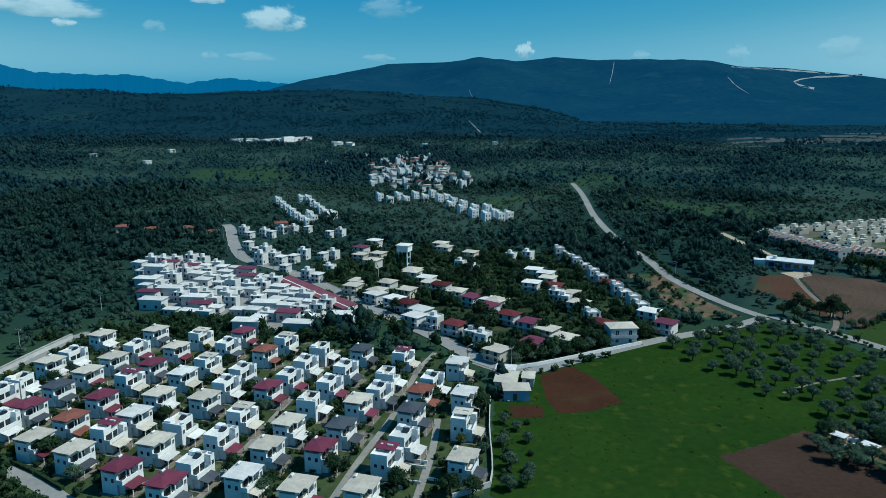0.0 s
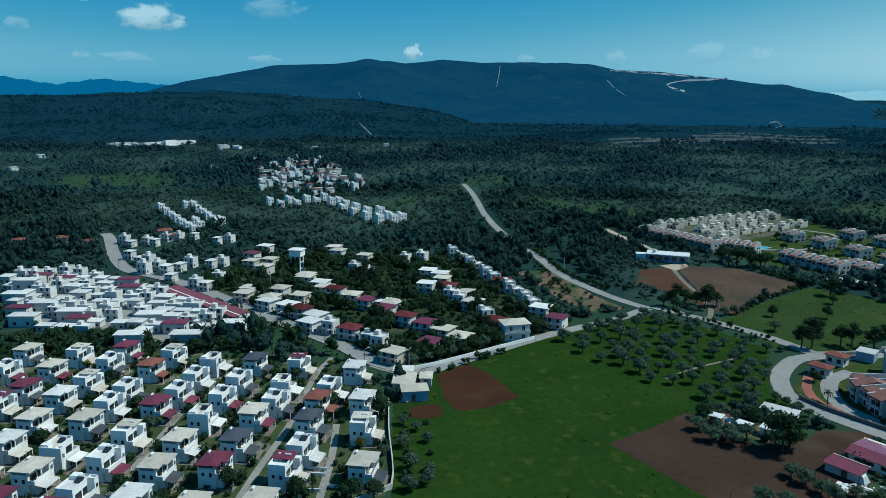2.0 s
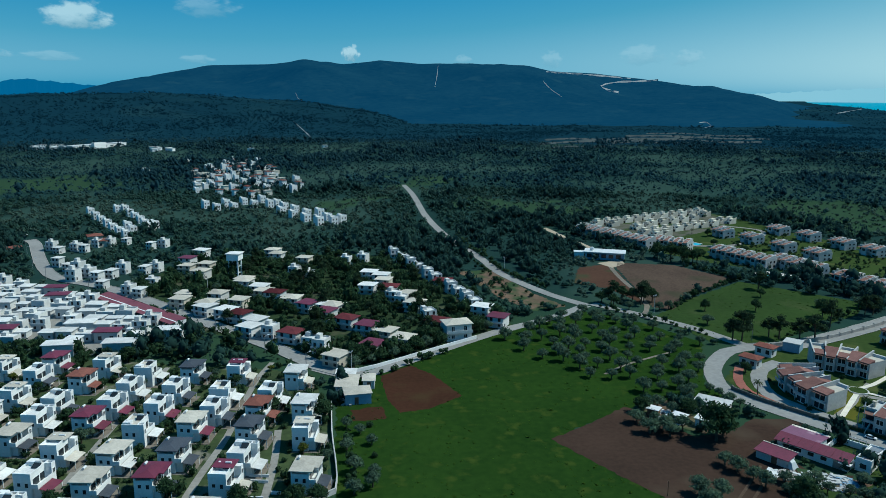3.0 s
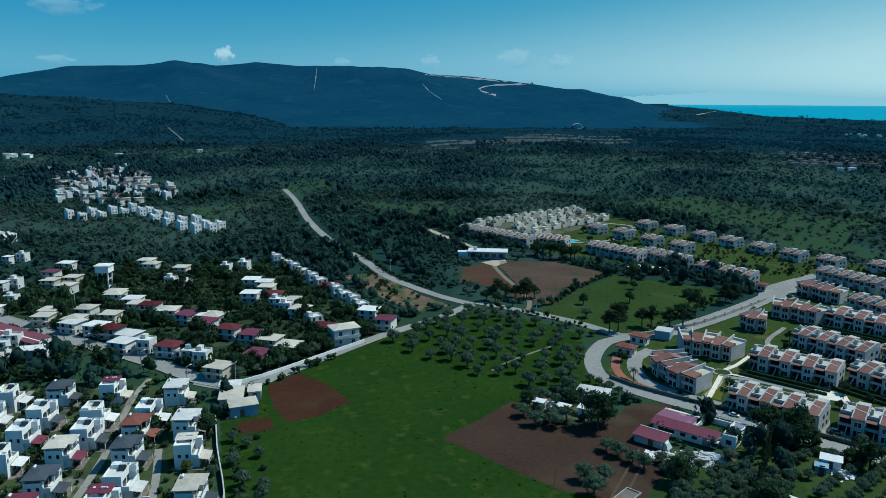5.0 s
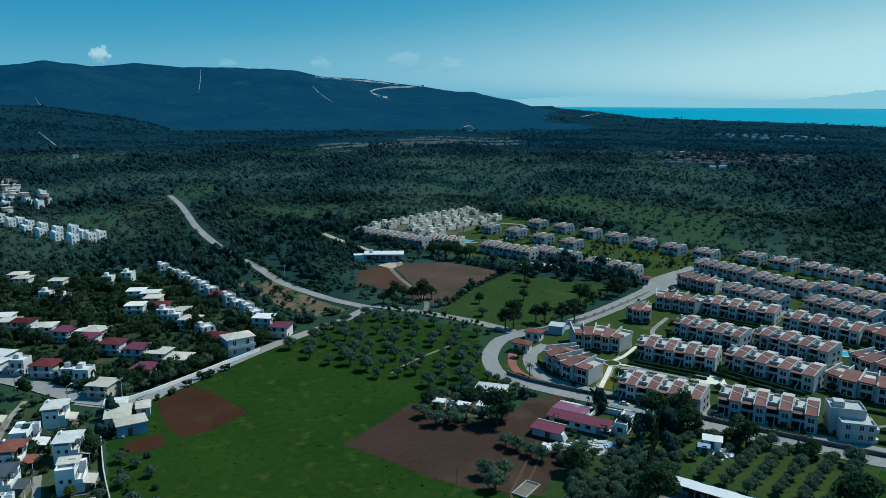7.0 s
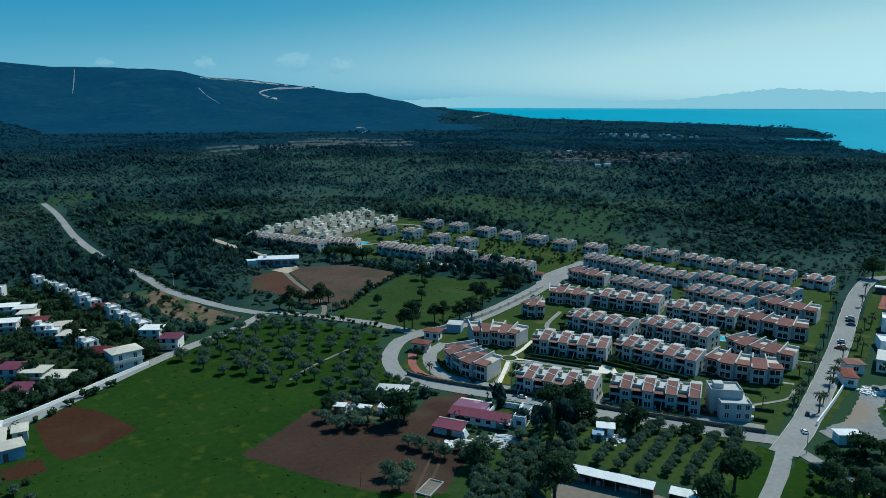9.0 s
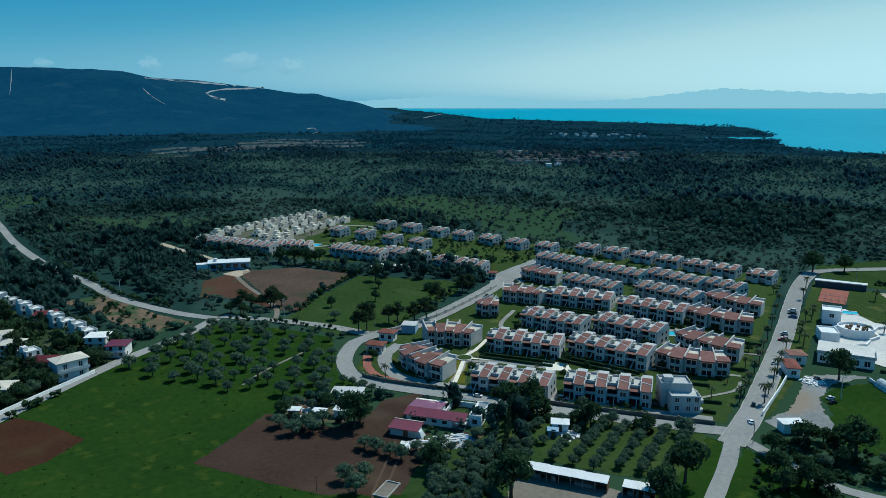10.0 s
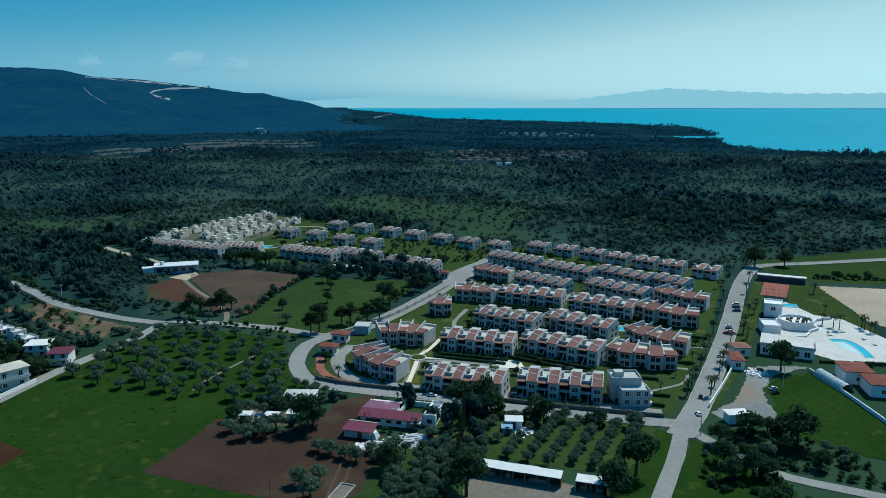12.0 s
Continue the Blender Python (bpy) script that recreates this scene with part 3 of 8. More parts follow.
SOIL_SMALL = [(16.3, 168.5), (24.2, 169.1), (23.9, 161.6), (16.2, 162.1)]
SOIL_BROWN = [(58.9, 143.4), (70.1, 148.7), (83.4, 156.1), (87.2, 150.7), (91.2, 137.5), (100.8, 138.1), (110.8, 143.0), (118.9, 141.2), (120.6, 137), (112, 134), (105, 129.4), (104.8, 125.7), (105.9, 118.0), (113.5, 114.5), (109.2, 108.3), (101.1, 112.7), (92.2, 109.0), (83.3, 102.9), (71.5, 114.5), (65.4, 127.6)]
YARD_CLEAR = [(94, 132.4), (109.1, 143.2), (119.4, 141.8), (124.3, 135.6), (107.9, 129.4), (118.5, 118.5), (108.7, 106.9), (103.8, 111.9), (103.1, 116.7), (94.7, 114.8), (93, 122)]
PLOUGHED_RED = [(134.6, 302.7), (151.9, 307.8), (148, 288.5), (133.8, 238.5), (131.9, 264.9), (120.8, 276.5)]
PLOUGHED = [(154.6, 309.9), (180.3, 298.3), (191.8, 267.4), (155.7, 246.1), (141.1, 231.8), (135.2, 236.9), (147.2, 282.1)]
MEADOW = [(191.4, 264.6), (218.5, 224.9), (201.1, 211.4), (148.6, 190.5), (133.7, 195.5), (129.8, 225.8), (156, 244.5)]
COMPOUND = [(119.4, 168.1), (136.4, 182.4), (160, 186.1), (220.4, 207.9), (255.7, 249), (236.5, 261.3), (200.2, 299.6), (184.3, 336.5), (174.7, 366), (166.5, 388.4), (201.7, 428.1), (287.7, 449.5), (293.2, 416), (294, 362.1), (311.8, 247), (315.8, 185.6), (330.4, 133.2), (255.1, 106.4), (163.2, 75.8), (152.2, 92.4), (133.7, 124.1), (125.1, 138.9), (118.2, 152.1)]
LAWN_RIGHT = [(169.7, 71.4), (210.5, 82.8), (262.2, 98.9), (336.7, 121.3), (346.4, 119.8), (266.9, 93.9), (214.6, 78.5), (175.6, 70.3)]
RESORT_LAWN = [(327, 104.4), (333.3, 94.8), (282.7, 61.8), (247.3, 44), (280.4, 79.7), (286.1, 90.5)]
SAND_FIELD = [(330.3, 93.5), (344.8, 71), (349.3, 55.3), (279, 42.5), (285, 62.3)]
RIGHT_FIELD = [(195.7, 65.8), (205.3, 66.6), (218.4, 60.6), (206.6, 48.5), (191.8, 36.1), (173.2, 18.4), (171, 38.9), (171.3, 51), (175, 58.5), (187.9, 60)]
TOP_FIELD = [(346.1, 123.6), (336.9, 97.1), (352.7, 72.8), (371, 39.2), (485.8, 54), (447.5, 94.4), (366.2, 132.5)]
DIRT_YARD = [(170.6, 69.9), (181.4, 68.4), (195.7, 71.7), (209.2, 75.7), (215.5, 71.9), (222.8, 62.7), (208.9, 67.9), (195.2, 66.3), (187.1, 62.4), (180.7, 57.4), (174.5, 55.7), (169.6, 60.8), (168.2, 65.2)]
RESORT_TERRACE = [(253.3, 87.9), (263.3, 87.2), (281.2, 95.7), (293.9, 94.2), (282, 80.2), (282.8, 70.9), (264.5, 49.2), (246.3, 38), (232.9, 55.6), (235.7, 67.5), (233.3, 80.4)]
CAR_PARK = [(107.2, 93.3), (115.4, 77.2), (119.1, 70), (113.4, 64.3), (103.1, 60.4), (82.6, 82), (97.6, 88.2)]
BARE_SLOPE = [(78, 305.8), (93.9, 307.3), (98.7, 262.8), (104.2, 244.4), (90.2, 240.5), (83.7, 260.1)]
GROVE_STRIP = [(127, 106.6), (139.1, 98.7), (147.2, 87.7), (152.3, 75.4), (140.8, 70.7), (127.4, 70), (121.3, 79.9), (115.4, 93.5)]
WEDGE = [(122.1, 117.1), (129.2, 112.2), (126, 108.4), (121.2, 104.4), (112.5, 101), (108.1, 105.5), (113.8, 112)]
CYPRESS_ROW = [(123.9, 110.8), (121.3, 108.9), (118.9, 107), (116.1, 104.8), (113.4, 102.6), (110.6, 100.4), (107.6, 98)]
GARDEN_WALLS = [(-3, 139.5), (-7, 140.5), (-3.2, 137.2), (-6.6, 138.1), (-2.7, 132.9), (1.1, 131.7), (-4.1, 131.2), (-8, 132), (-7.6, 129.5), (-11.3, 130.1), (-13.3, 128.6), (-16, 129.4)]
VERGE_A = [(148.1, 88.2), (153.4, 71.6), (136, 64.5), (121.1, 59), (113.8, 66.7), (120.2, 70.2), (133.4, 70.8)]
VERGE_B = [(153.2, 66.6), (150.5, 55.8), (146.4, 42.6), (138.8, 36), (119.1, 56.8), (140.5, 63.3)]
ROAD_AVENUE = [(152.8, 69.5), (171.4, 73.7), (198.5, 81.6), (245.2, 96.4), (302.3, 115.8), (337.6, 125.5), (355.9, 125.9), (381.7, 108.3), (413.4, 86.6), (447.7, 60.8)]
ROAD_FRONT = [(159.8, 71.2), (151.9, 84.2), (138.2, 108.6), (131.8, 123.3), (124.5, 136.1), (117.4, 149.9), (114.3, 159.8), (117.5, 170.1), (123.1, 178.4), (133.4, 187.2), (142.5, 188.8)]
ROAD_GATE = [(142.5, 188.8), (156.5, 187.9), (177, 192.9), (203.9, 201.8), (227.3, 211), (245.6, 219.1), (265.1, 227.3), (284.6, 232.7)]
ROAD_CROSS = [(142.5, 188.8), (137.2, 207.2), (131.4, 219.2), (124.6, 230.3), (115.2, 245.3)]
ROAD_LONG = [(112, 243.6), (103.7, 263.5), (96.2, 298.2), (96, 332.2), (93.3, 388.2), (96.4, 459.7), (105.4, 540.4), (109.8, 584.4), (113.4, 640.7)]
ROAD_BORDER = [(112, 243.6), (95.9, 232.6), (75.5, 222.8), (61.6, 215.3), (37.1, 199.8), (23.5, 191.5), (16.4, 192.9), (9.8, 199.2)]
ROAD_TOWN = [(19.3, 193), (11, 200.4), (-0.5, 218.1), (-16.1, 239.7), (-29.7, 258.1), (-51.6, 289.1), (-70, 310.3), (-89.4, 327.6), (-100.3, 348.5), (-110.5, 376.6), (-121.1, 409.5), (-127.4, 422.3)]
ROAD_SOUTH = [(154.2, 69.9), (143.6, 65.7), (124.3, 59.5), (112.5, 55.6)]
ROAD_EAST = [(156.9, 68.4), (151, 52.3), (150, 43.8), (154.6, 27.7), (157.9, 16)]
LANE_A = [(-4.9, 124.7), (-2.1, 144.7), (-1, 161)]
LANE_B = [(-20.8, 124.5), (-16.9, 142), (-12.3, 159.9), (-9.2, 178.5), (-6, 194.7), (-2.2, 206.3)]
LANE_C = [(-46.2, 124.2), (-43.1, 141.7), (-40.1, 159.5), (-37, 178.1), (-33.8, 194.3), (-31, 208.3)]
LANE_WEST = [(-97.8, 141.6), (-90.3, 136.9), (-80.1, 131), (-71.6, 125.1), (-65, 120.2)]
LANE_NORTH = [(-120.6, 187.8), (-117.5, 202), (-115.7, 218.3), (-112.5, 222.8)]
LANE_TRACK = [(151.5, 308.2), (144.5, 282), (139.5, 256.9), (134, 238.2), (127.4, 228.3)]
TRACK_WOODS = [(156.9, 405.6), (157.3, 377.7), (158.6, 351.3), (156.4, 328.9)]
TRACK_GROVE = [(116.6, 190.5), (107.8, 187.3), (97.1, 183), (88.3, 177.6)]
WALL_BORDER = [(19.3, 193), (26.8, 196.1), (35.6, 200.8), (46.7, 207.1), (61.5, 215)]
WALL_FRONT = [(116.5, 160.1), (118.7, 152.8), (125.6, 139.5), (134.3, 124.6), (141.5, 109.4), (151.2, 91.8), (159.7, 77)]
WALL_FIELD = [(12.6, 178.8), (10.9, 155.8), (9.5, 130.5), (2, 125.9)]
WALL_NORTH = [(-121.2, 183.7), (-118.6, 201), (-115.5, 217.2)]
WALL_GATE = [(149.2, 188.1), (172.6, 191.1), (202.6, 200.5), (221.9, 207.7)]
WALL_RIGHT = [(173.4, 71.6), (192.1, 75.6), (207.1, 79.2)]
BLOCKS_FOUR = [(132.7, 133.2, 141.8, 113.4), (146.7, 112.7, 157.8, 93.2), (159.4, 153.3, 169.9, 132.1), (176, 134.2, 181.1, 108.7), (187.7, 163.9, 192.3, 140.8), (200.9, 143.1, 203.4, 118.6), (217, 176.5, 225.9, 152.7), (225.4, 149.8, 230.9, 125.5)]
BLOCKS_HIP = [(185.3, 109.3, 193.2, 89.7), (206.8, 115, 206.1, 93.3), (234.8, 127.7, 236.9, 103.2), (260.4, 133.3, 259.2, 110.8), (148.9, 170, 157.8, 158.3), (206.4, 190.1, 212.5, 176.3), (242.7, 212.1, 243.4, 192.5)]
BLOCKS_BACK = [(242.3, 189.1, 242.4, 162.5), (253.3, 160.4, 251.9, 132.4), (270.4, 227.5, 271.8, 198.3), (269.3, 195.8, 269.7, 167.8), (278, 171.6, 275.8, 143.7), (280.1, 145, 277.6, 128.1), (207.9, 313.6, 217.4, 281.5), (224.2, 290.2, 228.2, 262.4), (228, 255.2, 233.2, 227.1), (168.6, 386.1, 174.7, 366), (175.1, 365.6, 186.3, 334.4), (191.8, 341.3, 203.4, 324.8)]
ROW_RED = [(309.9, 225.7), (312.2, 210.1), (313.2, 194.4), (313.3, 180.3), (314.2, 166.2), (314, 152.2), (314.8, 136.2), (282.7, 361.1), (286.8, 341.3), (288.8, 318.7), (290.7, 300), (292.3, 280.1), (293.9, 261.1), (297.5, 243.3), (246.4, 360.6), (251.3, 341.7), (253.3, 318.7), (256.4, 298.2)]
ROW_STACK = [(200.7, 411.6), (207.7, 412.8), (216, 416), (224.1, 419.8), (232.5, 423.7), (240, 425.7), (247.3, 428.2), (255.5, 430.1), (263.4, 432.5), (271.6, 435), (281, 440.5), (278.3, 428), (214.6, 377.7), (222.6, 380.1), (231, 382.5), (239.1, 385.6), (246.8, 389.6), (252.4, 389.9), (262.9, 394.9), (272.8, 401.3), (277.8, 399.5)]
PINES = [(141.3, 196.4), (144, 195.4), (154.7, 196.6), (163.2, 192.7), (167.6, 191.1), (181.4, 200.8), (203.1, 209.2), (208.1, 210.9), (190.6, 251.2), (132.7, 240.7), (135.4, 243.4), (156.8, 194.4)]
CARS = [(275.6, 106.2), (271.6, 104.6), (267.1, 102.5), (245.2, 96.4), (242.6, 95.3), (240.2, 94.1), (237.3, 93.5), (212.9, 86.1), (177.9, 75.9), (167.1, 71.6), (151.5, 103.2), (159.4, 92.7), (145, 111.7), (197.1, 64.3), (194.6, 62.8), (209.2, 72.3), (130.1, 127.9), (137.6, 119.5)]
PALMS = [(177.3, 79.4), (183.8, 81.2), (191.7, 83.5), (200.5, 86.2), (210.1, 89.1), (221.3, 93), (235.1, 97.6), (248.9, 102.4), (268.3, 109.3), (281.4, 113.7), (181.6, 74.8), (188.1, 76.7), (197.4, 79.4), (204.8, 81.6), (215.5, 84.9), (227.2, 88.5), (242.1, 90.3), (252.6, 93.5), (264, 96.9), (236.8, 86.9), (277.6, 99.4), (269.3, 96.9), (315.8, 90.6), (287.3, 77.9), (270.2, 70.1), (268, 67.7), (272.8, 58), (274, 61.4), (276.9, 63), (271.7, 59.1), (271.1, 74), (260.1, 76), (120.8, 155.5), (296.6, 110.7), (317.3, 117.7)]
POLES = [(131.4, 133.4), (132.1, 132.6), (147.2, 194.8), (198.9, 62.4), (156.8, 66.3), (132.4, 230.2), (154.4, 178.1), (342.9, 106.6)]
POLES_TOWN = [(-176, 747.3), (19.3, 193), (-92, 255.3), (-120.3, 247.7), (-125.7, 206.7), (-26.3, 289.6), (98.9, 302.2)]

# ---- fields, roads and walls ----
def field(name, poly, z, mat, label, category="field", ragged=0.5):
    rnd = random.Random(name)
    pts = []
    for (x0, y0), (x1, y1) in zip(poly, poly[1:] + poly[:1]):
        n = max(1, int(math.hypot(x1 - x0, y1 - y0) / 1.2))
        for i in range(n):
            k = ragged if i else 0
            pts.append((x0 + (x1 - x0) * i / n + rnd.uniform(-k, k), y0 + (y1 - y0) * i / n + rnd.uniform(-k, k), z))
    area = sum(a[0] * b[1] - b[0] * a[1] for a, b in zip(pts, pts[1:] + pts[:1]))
    b = Build().face(pts if area > 0 else pts[::-1])
    return tagged(new(name, b.data(name, mat)), label, category, kind="structure")


def ribbon(name, line, width, z, mat, label, category="road", kerb=0.0, step=4.0):
    pts, b = [Vector((*p, 0)) for p in smooth(line, step)], Build()
    rnd, sides = random.Random(name), []
    for i, p in enumerate(pts):
        d = (pts[min(i + 1, len(pts) - 1)] - pts[max(i - 1, 0)]).normalized()
        n = Vector((-d.y, d.x, 0)) * (width / 2)
        w = 1 + rnd.uniform(-0.04, 0.04)
        up = float(land(p.x, p.y)) + z
        sides.append((Vector((p.x + n.x * w, p.y + n.y * w, up)), Vector((p.x - n.x * w, p.y - n.y * w, up))))
    for (a, c), (d, e) in zip(sides, sides[1:]):
        b.face((c, e, d, a))
    ob = tagged(new(name, b.data(name, mat)), label, category, kind="structure")
    if kerb:
        k = Build()
        for s in (0, 1):
            for p, q in zip(sides, sides[1:]):
                p0, p1 = p[s], q[s]
                out = (p[s] - p[1 - s]).normalized() * kerb
                up = Vector((0, 0, 0.12))
                k.face((p0 + up, p1 + up, p1 + out + up, p0 + out + up)).face((p0, p1, p1 + up, p0 + up)).face((p0 + out, p1 + out, p1 + out + up, p0 + out + up))
        part("kerb", k, WALLSTONE, ob, "pale concrete kerb along the road")
    return ob


def wall_line(name, line, high, thick, mat, label, posts=0.0, cap=None, category="wall"):
    """A garden wall on a line, with piers."""
    pts = [Vector((*p, 0)) for p in smooth(line, 6.0)]
    root = thing(name, Matrix.Identity(4), label, category)
    for p, q in zip(pts, pts[1:]):
        d = (q - p).normalized()
        n = Vector((-d.y, d.x, 0)) * thick / 2
        up = Vector((0, 0, high))
        low = [p + n, p - n, q - n, q + n]
        part("wall_panel", Build().hexa(low, [c + up for c in low]), mat, root)
        if posts:
            part("pier", Build().box(p.x - posts, p.y - posts, 0, p.x + posts, p.y + posts, high + 0.25, math.atan2(d.y, d.x)), mat, root)
        if cap:
            low = [c + up + (c - (p + q) / 2) * 0.0 for c in low]
            m = 1.6
            low = [p + n * m + up, p - n * m + up, q - n * m + up, q + n * m + up]
            part("coping", Build().hexa(low, [c + Vector((0, 0, 0.08)) for c in low]), cap, root)
    return root


field("field_green", GREEN_FIELD, 0.05, GRASS, "lush green grass field with yellow flower patches")
field("field_soil_red", SOIL_RED, 0.058, SOIL, "reddish brown bare soil patch in the grass", ragged=0.28)
field("field_soil_small", SOIL_SMALL, 0.058, SOIL, "small red-brown soil patch by the farmyard")
field("field_soil_brown", SOIL_BROWN, 0.058, SOIL_DARK, "dark brown tilled field beside the warehouse", ragged=0.28)
field("field_ploughed_red", PLOUGHED_RED, 0.06, PLOUGH_RED, "red-brown bare plot beside the ploughed field")
field("field_ploughed", PLOUGHED, 0.09, PLOUGH, "brown ploughed field with faint furrows")
field("field_meadow", MEADOW, 0.06, MEADOW_GRASS, "dull green meadow with scattered trees")
field("lawn_compound", COMPOUND, 0.05, LAWN, "mown lawns between the holiday terraces", "lawn")
field("lawn_avenue", LAWN_RIGHT, 0.06, LAWN, "green verge along the palm avenue", "lawn")
field("lawn_resort", RESORT_LAWN, 0.06, LAWN, "green lawn beside the pool terrace", "lawn")
field("field_sand", SAND_FIELD, 0.07, SAND, "pale sandy bare field behind the lawn")
field("field_right", RIGHT_FIELD, 0.06, GRASS, "bright green grass plot beside the dirt yard")
field("field_top", TOP_FIELD, 0.04, MEADOW_GRASS, "green grassland beyond the avenue")
field("yard_dirt", DIRT_YARD, 0.09, GRAVEL, "pale dirt and gravel yard track", "yard")
field("terrace_resort", RESORT_TERRACE, 0.12, TERRACE, "white paved pool terrace", "terrace", 0.1)
field("car_park", CAR_PARK, 0.08, YARD, "paved yard in front of the long shed", "yard")
field("field_wedge", WEDGE, 0.07, LAWN, "bright green grass wedge beside the yard wall")
field("verge_grove", VERGE_A, 0.04, GRASS, "rough dark green grass beside the side road", "verge")
field("verge_lane", VERGE_B, 0.04, GRASS, "rough dark green grass between the lanes", "verge")
field("slope_bare", BARE_SLOPE, 0.08, EARTH, "bare ochre earth beside the road")
field("grove_strip", GROVE_STRIP, 0.05, LAWN, "green grass under rows of olive trees")
VILLA_GROUND = [(-120, 140), (-116, 224), (-60, 222), (-20, 207), (8, 196), (11, 170), (8, 128), (0, 112), (-60, 112)]
field("ground_villas", VILLA_GROUND, 0.04, material("garden_ground", (0.06, 0.085, 0.035), (0.035, 0.05, 0.025), 0.95, 0.08, 0.6, 0.03, third=((0.22, 0.205, 0.17), 0.09, 0.59)), "green gardens and paths between the villas", "garden")
field("ground_cluster", CLUSTER, 0.04, PAVING, "paved courts between close-set white houses", "yard")
MID_GROUND = [(-35, 252), (18, 197), (60, 213), (78, 222), (74, 260), (50, 345), (20, 350), (-40, 350), (-60, 300)]
field("ground_middle", MID_GROUND, 0.03, material("grove_ground", (0.035, 0.055, 0.026), (0.022, 0.036, 0.018), 0.95, 0.06, 0.4, third=((0.12, 0.105, 0.075), 0.05, 0.6)), "shady gardens between scattered houses", "garden")

field("ground_grove", [(84, 104), (92.2, 110.5), (101.1, 114), (109.2, 109.6), (121.2, 105.5), (127, 107), (116, 93), (106, 95), (98, 88), (86, 82), (80, 98)], 0.035, MEADOW_GRASS, "rough grass under the near olive wood", "grove")
field("ground_thicket", [(118, 118), (137, 120), (147, 106), (160, 80), (150, 74), (146, 90), (126, 108)], 0.03, MEADOW_GRASS, "rough grass beside the compound wall", "verge")
ROADS = []
for nm, line, w, z, mt, lb in (
        ("road_avenue", ROAD_AVENUE, 5.8, 0.14, CONCRETE, "straight pale concrete avenue lined with palms"),
        ("road_front", ROAD_FRONT, 5.0, 0.13, CONCRETE, "pale road curving round the holiday compound"),
        ("road_gate", ROAD_GATE, 6.8, 0.15, CONCRETE, "pale road up to the compound gate"),
        ("road_cross", ROAD_CROSS, 4.6, 0.12, CONCRETE, "narrow pale road between fields"),
        ("road_long", ROAD_LONG, 4.4, 0.13, CONCRETE, "long pale road through the woods"),
        ("road_border", ROAD_BORDER, 4.4, 0.12, CONCRETE, "pale lane along the green field"),
        ("road_town", ROAD_TOWN, 5.4, 0.14, CONCRETE, "pale concrete main road through the houses"),
        ("road_south", ROAD_SOUTH, 3.6, 0.13, CONCRETE, "worn pale side road"),
        ("road_east", ROAD_EAST, 3.2, 0.12, CONCRETE, "narrow pale lane through thickets"),
        ("road_lane_a", LANE_A, 1.6, 0.1, PAVING, "narrow paved garden lane between villas"),
        ("road_lane_b", LANE_B, 1.6, 0.1, PAVING, "narrow paved lane between villas"),
        ("road_lane_c", LANE_C, 1.5, 0.1, PAVING, "narrow paved lane between villas"),
        ("road_lane_west", LANE_WEST, 3.4, 0.1, CONCRETE, "pale service lane along the villa hedge"),
        ("road_lane_north", LANE_NORTH, 4.0, 0.1, CONCRETE, "pale lane behind the villas"),
        ("track_ploughed", LANE_TRACK, 1.9, 0.12, YARD, "sandy farm track across the ploughed field"),
        ("track_woods", TRACK_WOODS, 3.6, 0.1, SAND, "sandy track into the woods"),
        ("track_grove", TRACK_GROVE, 0.9, 0.1, YARD, "faint sandy track through the olive grove")):
    ribbon(nm, line, w, z, mt, lb, kerb=0.22 if w > 5 else 0)
    ROADS.append((line, w))
wall_line("wall_border", WALL_BORDER, 1.1, 0.25, WHITE, "low white rendered wall along the lane")
for a, b in zip(GARDEN_WALLS[::2], GARDEN_WALLS[1::2]):
    wall_line("garden_wall", [a, b], 0.7, 0.2, WHITE, "low white rendered wall between gardens")
wall_line("wall_front", WALL_FRONT, 1.1, 0.3, WALL_DARK, "dark grey stone compound wall with piers", 0.28)
wall_line("wall_field", WALL_FIELD, 1.2, 0.25, GREYW, "grey block wall beside the green field")
wall_line("wall_north", WALL_NORTH, 1.6, 0.5, GREYW, "long grey wall with a flat top", 0, WALLSTONE)
wall_line("wall_gate", WALL_GATE, 1.2, 0.3, WALLSTONE, "grey stone wall along the gate road", 0.25)
wall_line("wall_right", WALL_RIGHT, 1.2, 0.3, WHITE, "low pale wall beside the avenue")

# ---- houses ----
def ring_frame():
    b = Build()
    for x0, z0, x1, z1 in ((-0.5, 0, 0.5, 0.07), (-0.5, 0.93, 0.5, 1), (-0.5, 0.07, -0.44, 0.93), (0.44, 0.07, 0.5, 0.93), (-0.03, 0.07, 0.03, 0.93)):
        b.box(x0, -0.07, z0, x1, 0.0, z1)
    return b.data("window", FRAME)


FRAME_MESH = ring_frame()
PANE_MESH = Build().box(-0.44, -0.035, 0.07, 0.44, 0.0, 0.93).data("pane", GLASS)
HOLE_MESH = Build().box(-0.5, -0.05, 0, 0.5, 0.0, 1).data("window", GLASS)
SIDES = {"s": 0, "e": 90, "n": 180, "w": 270}


def window(parent, x, y, z, w, h, side="s", plain=False):
    """A window on a wall that faces side, its foot's middle at x, y, z."""
    m = pose(x, y, z, 0, 0, SIDES[side]) @ Matrix.Diagonal((w, 1, h, 1))
    o = new("window", HOLE_MESH if plain else FRAME_MESH)
    o.parent, o.matrix_local = parent, m
    if not plain:
        p = new("pane", PANE_MESH)
        p.parent = o
        p["label"] = "dark glass pane"
    return o


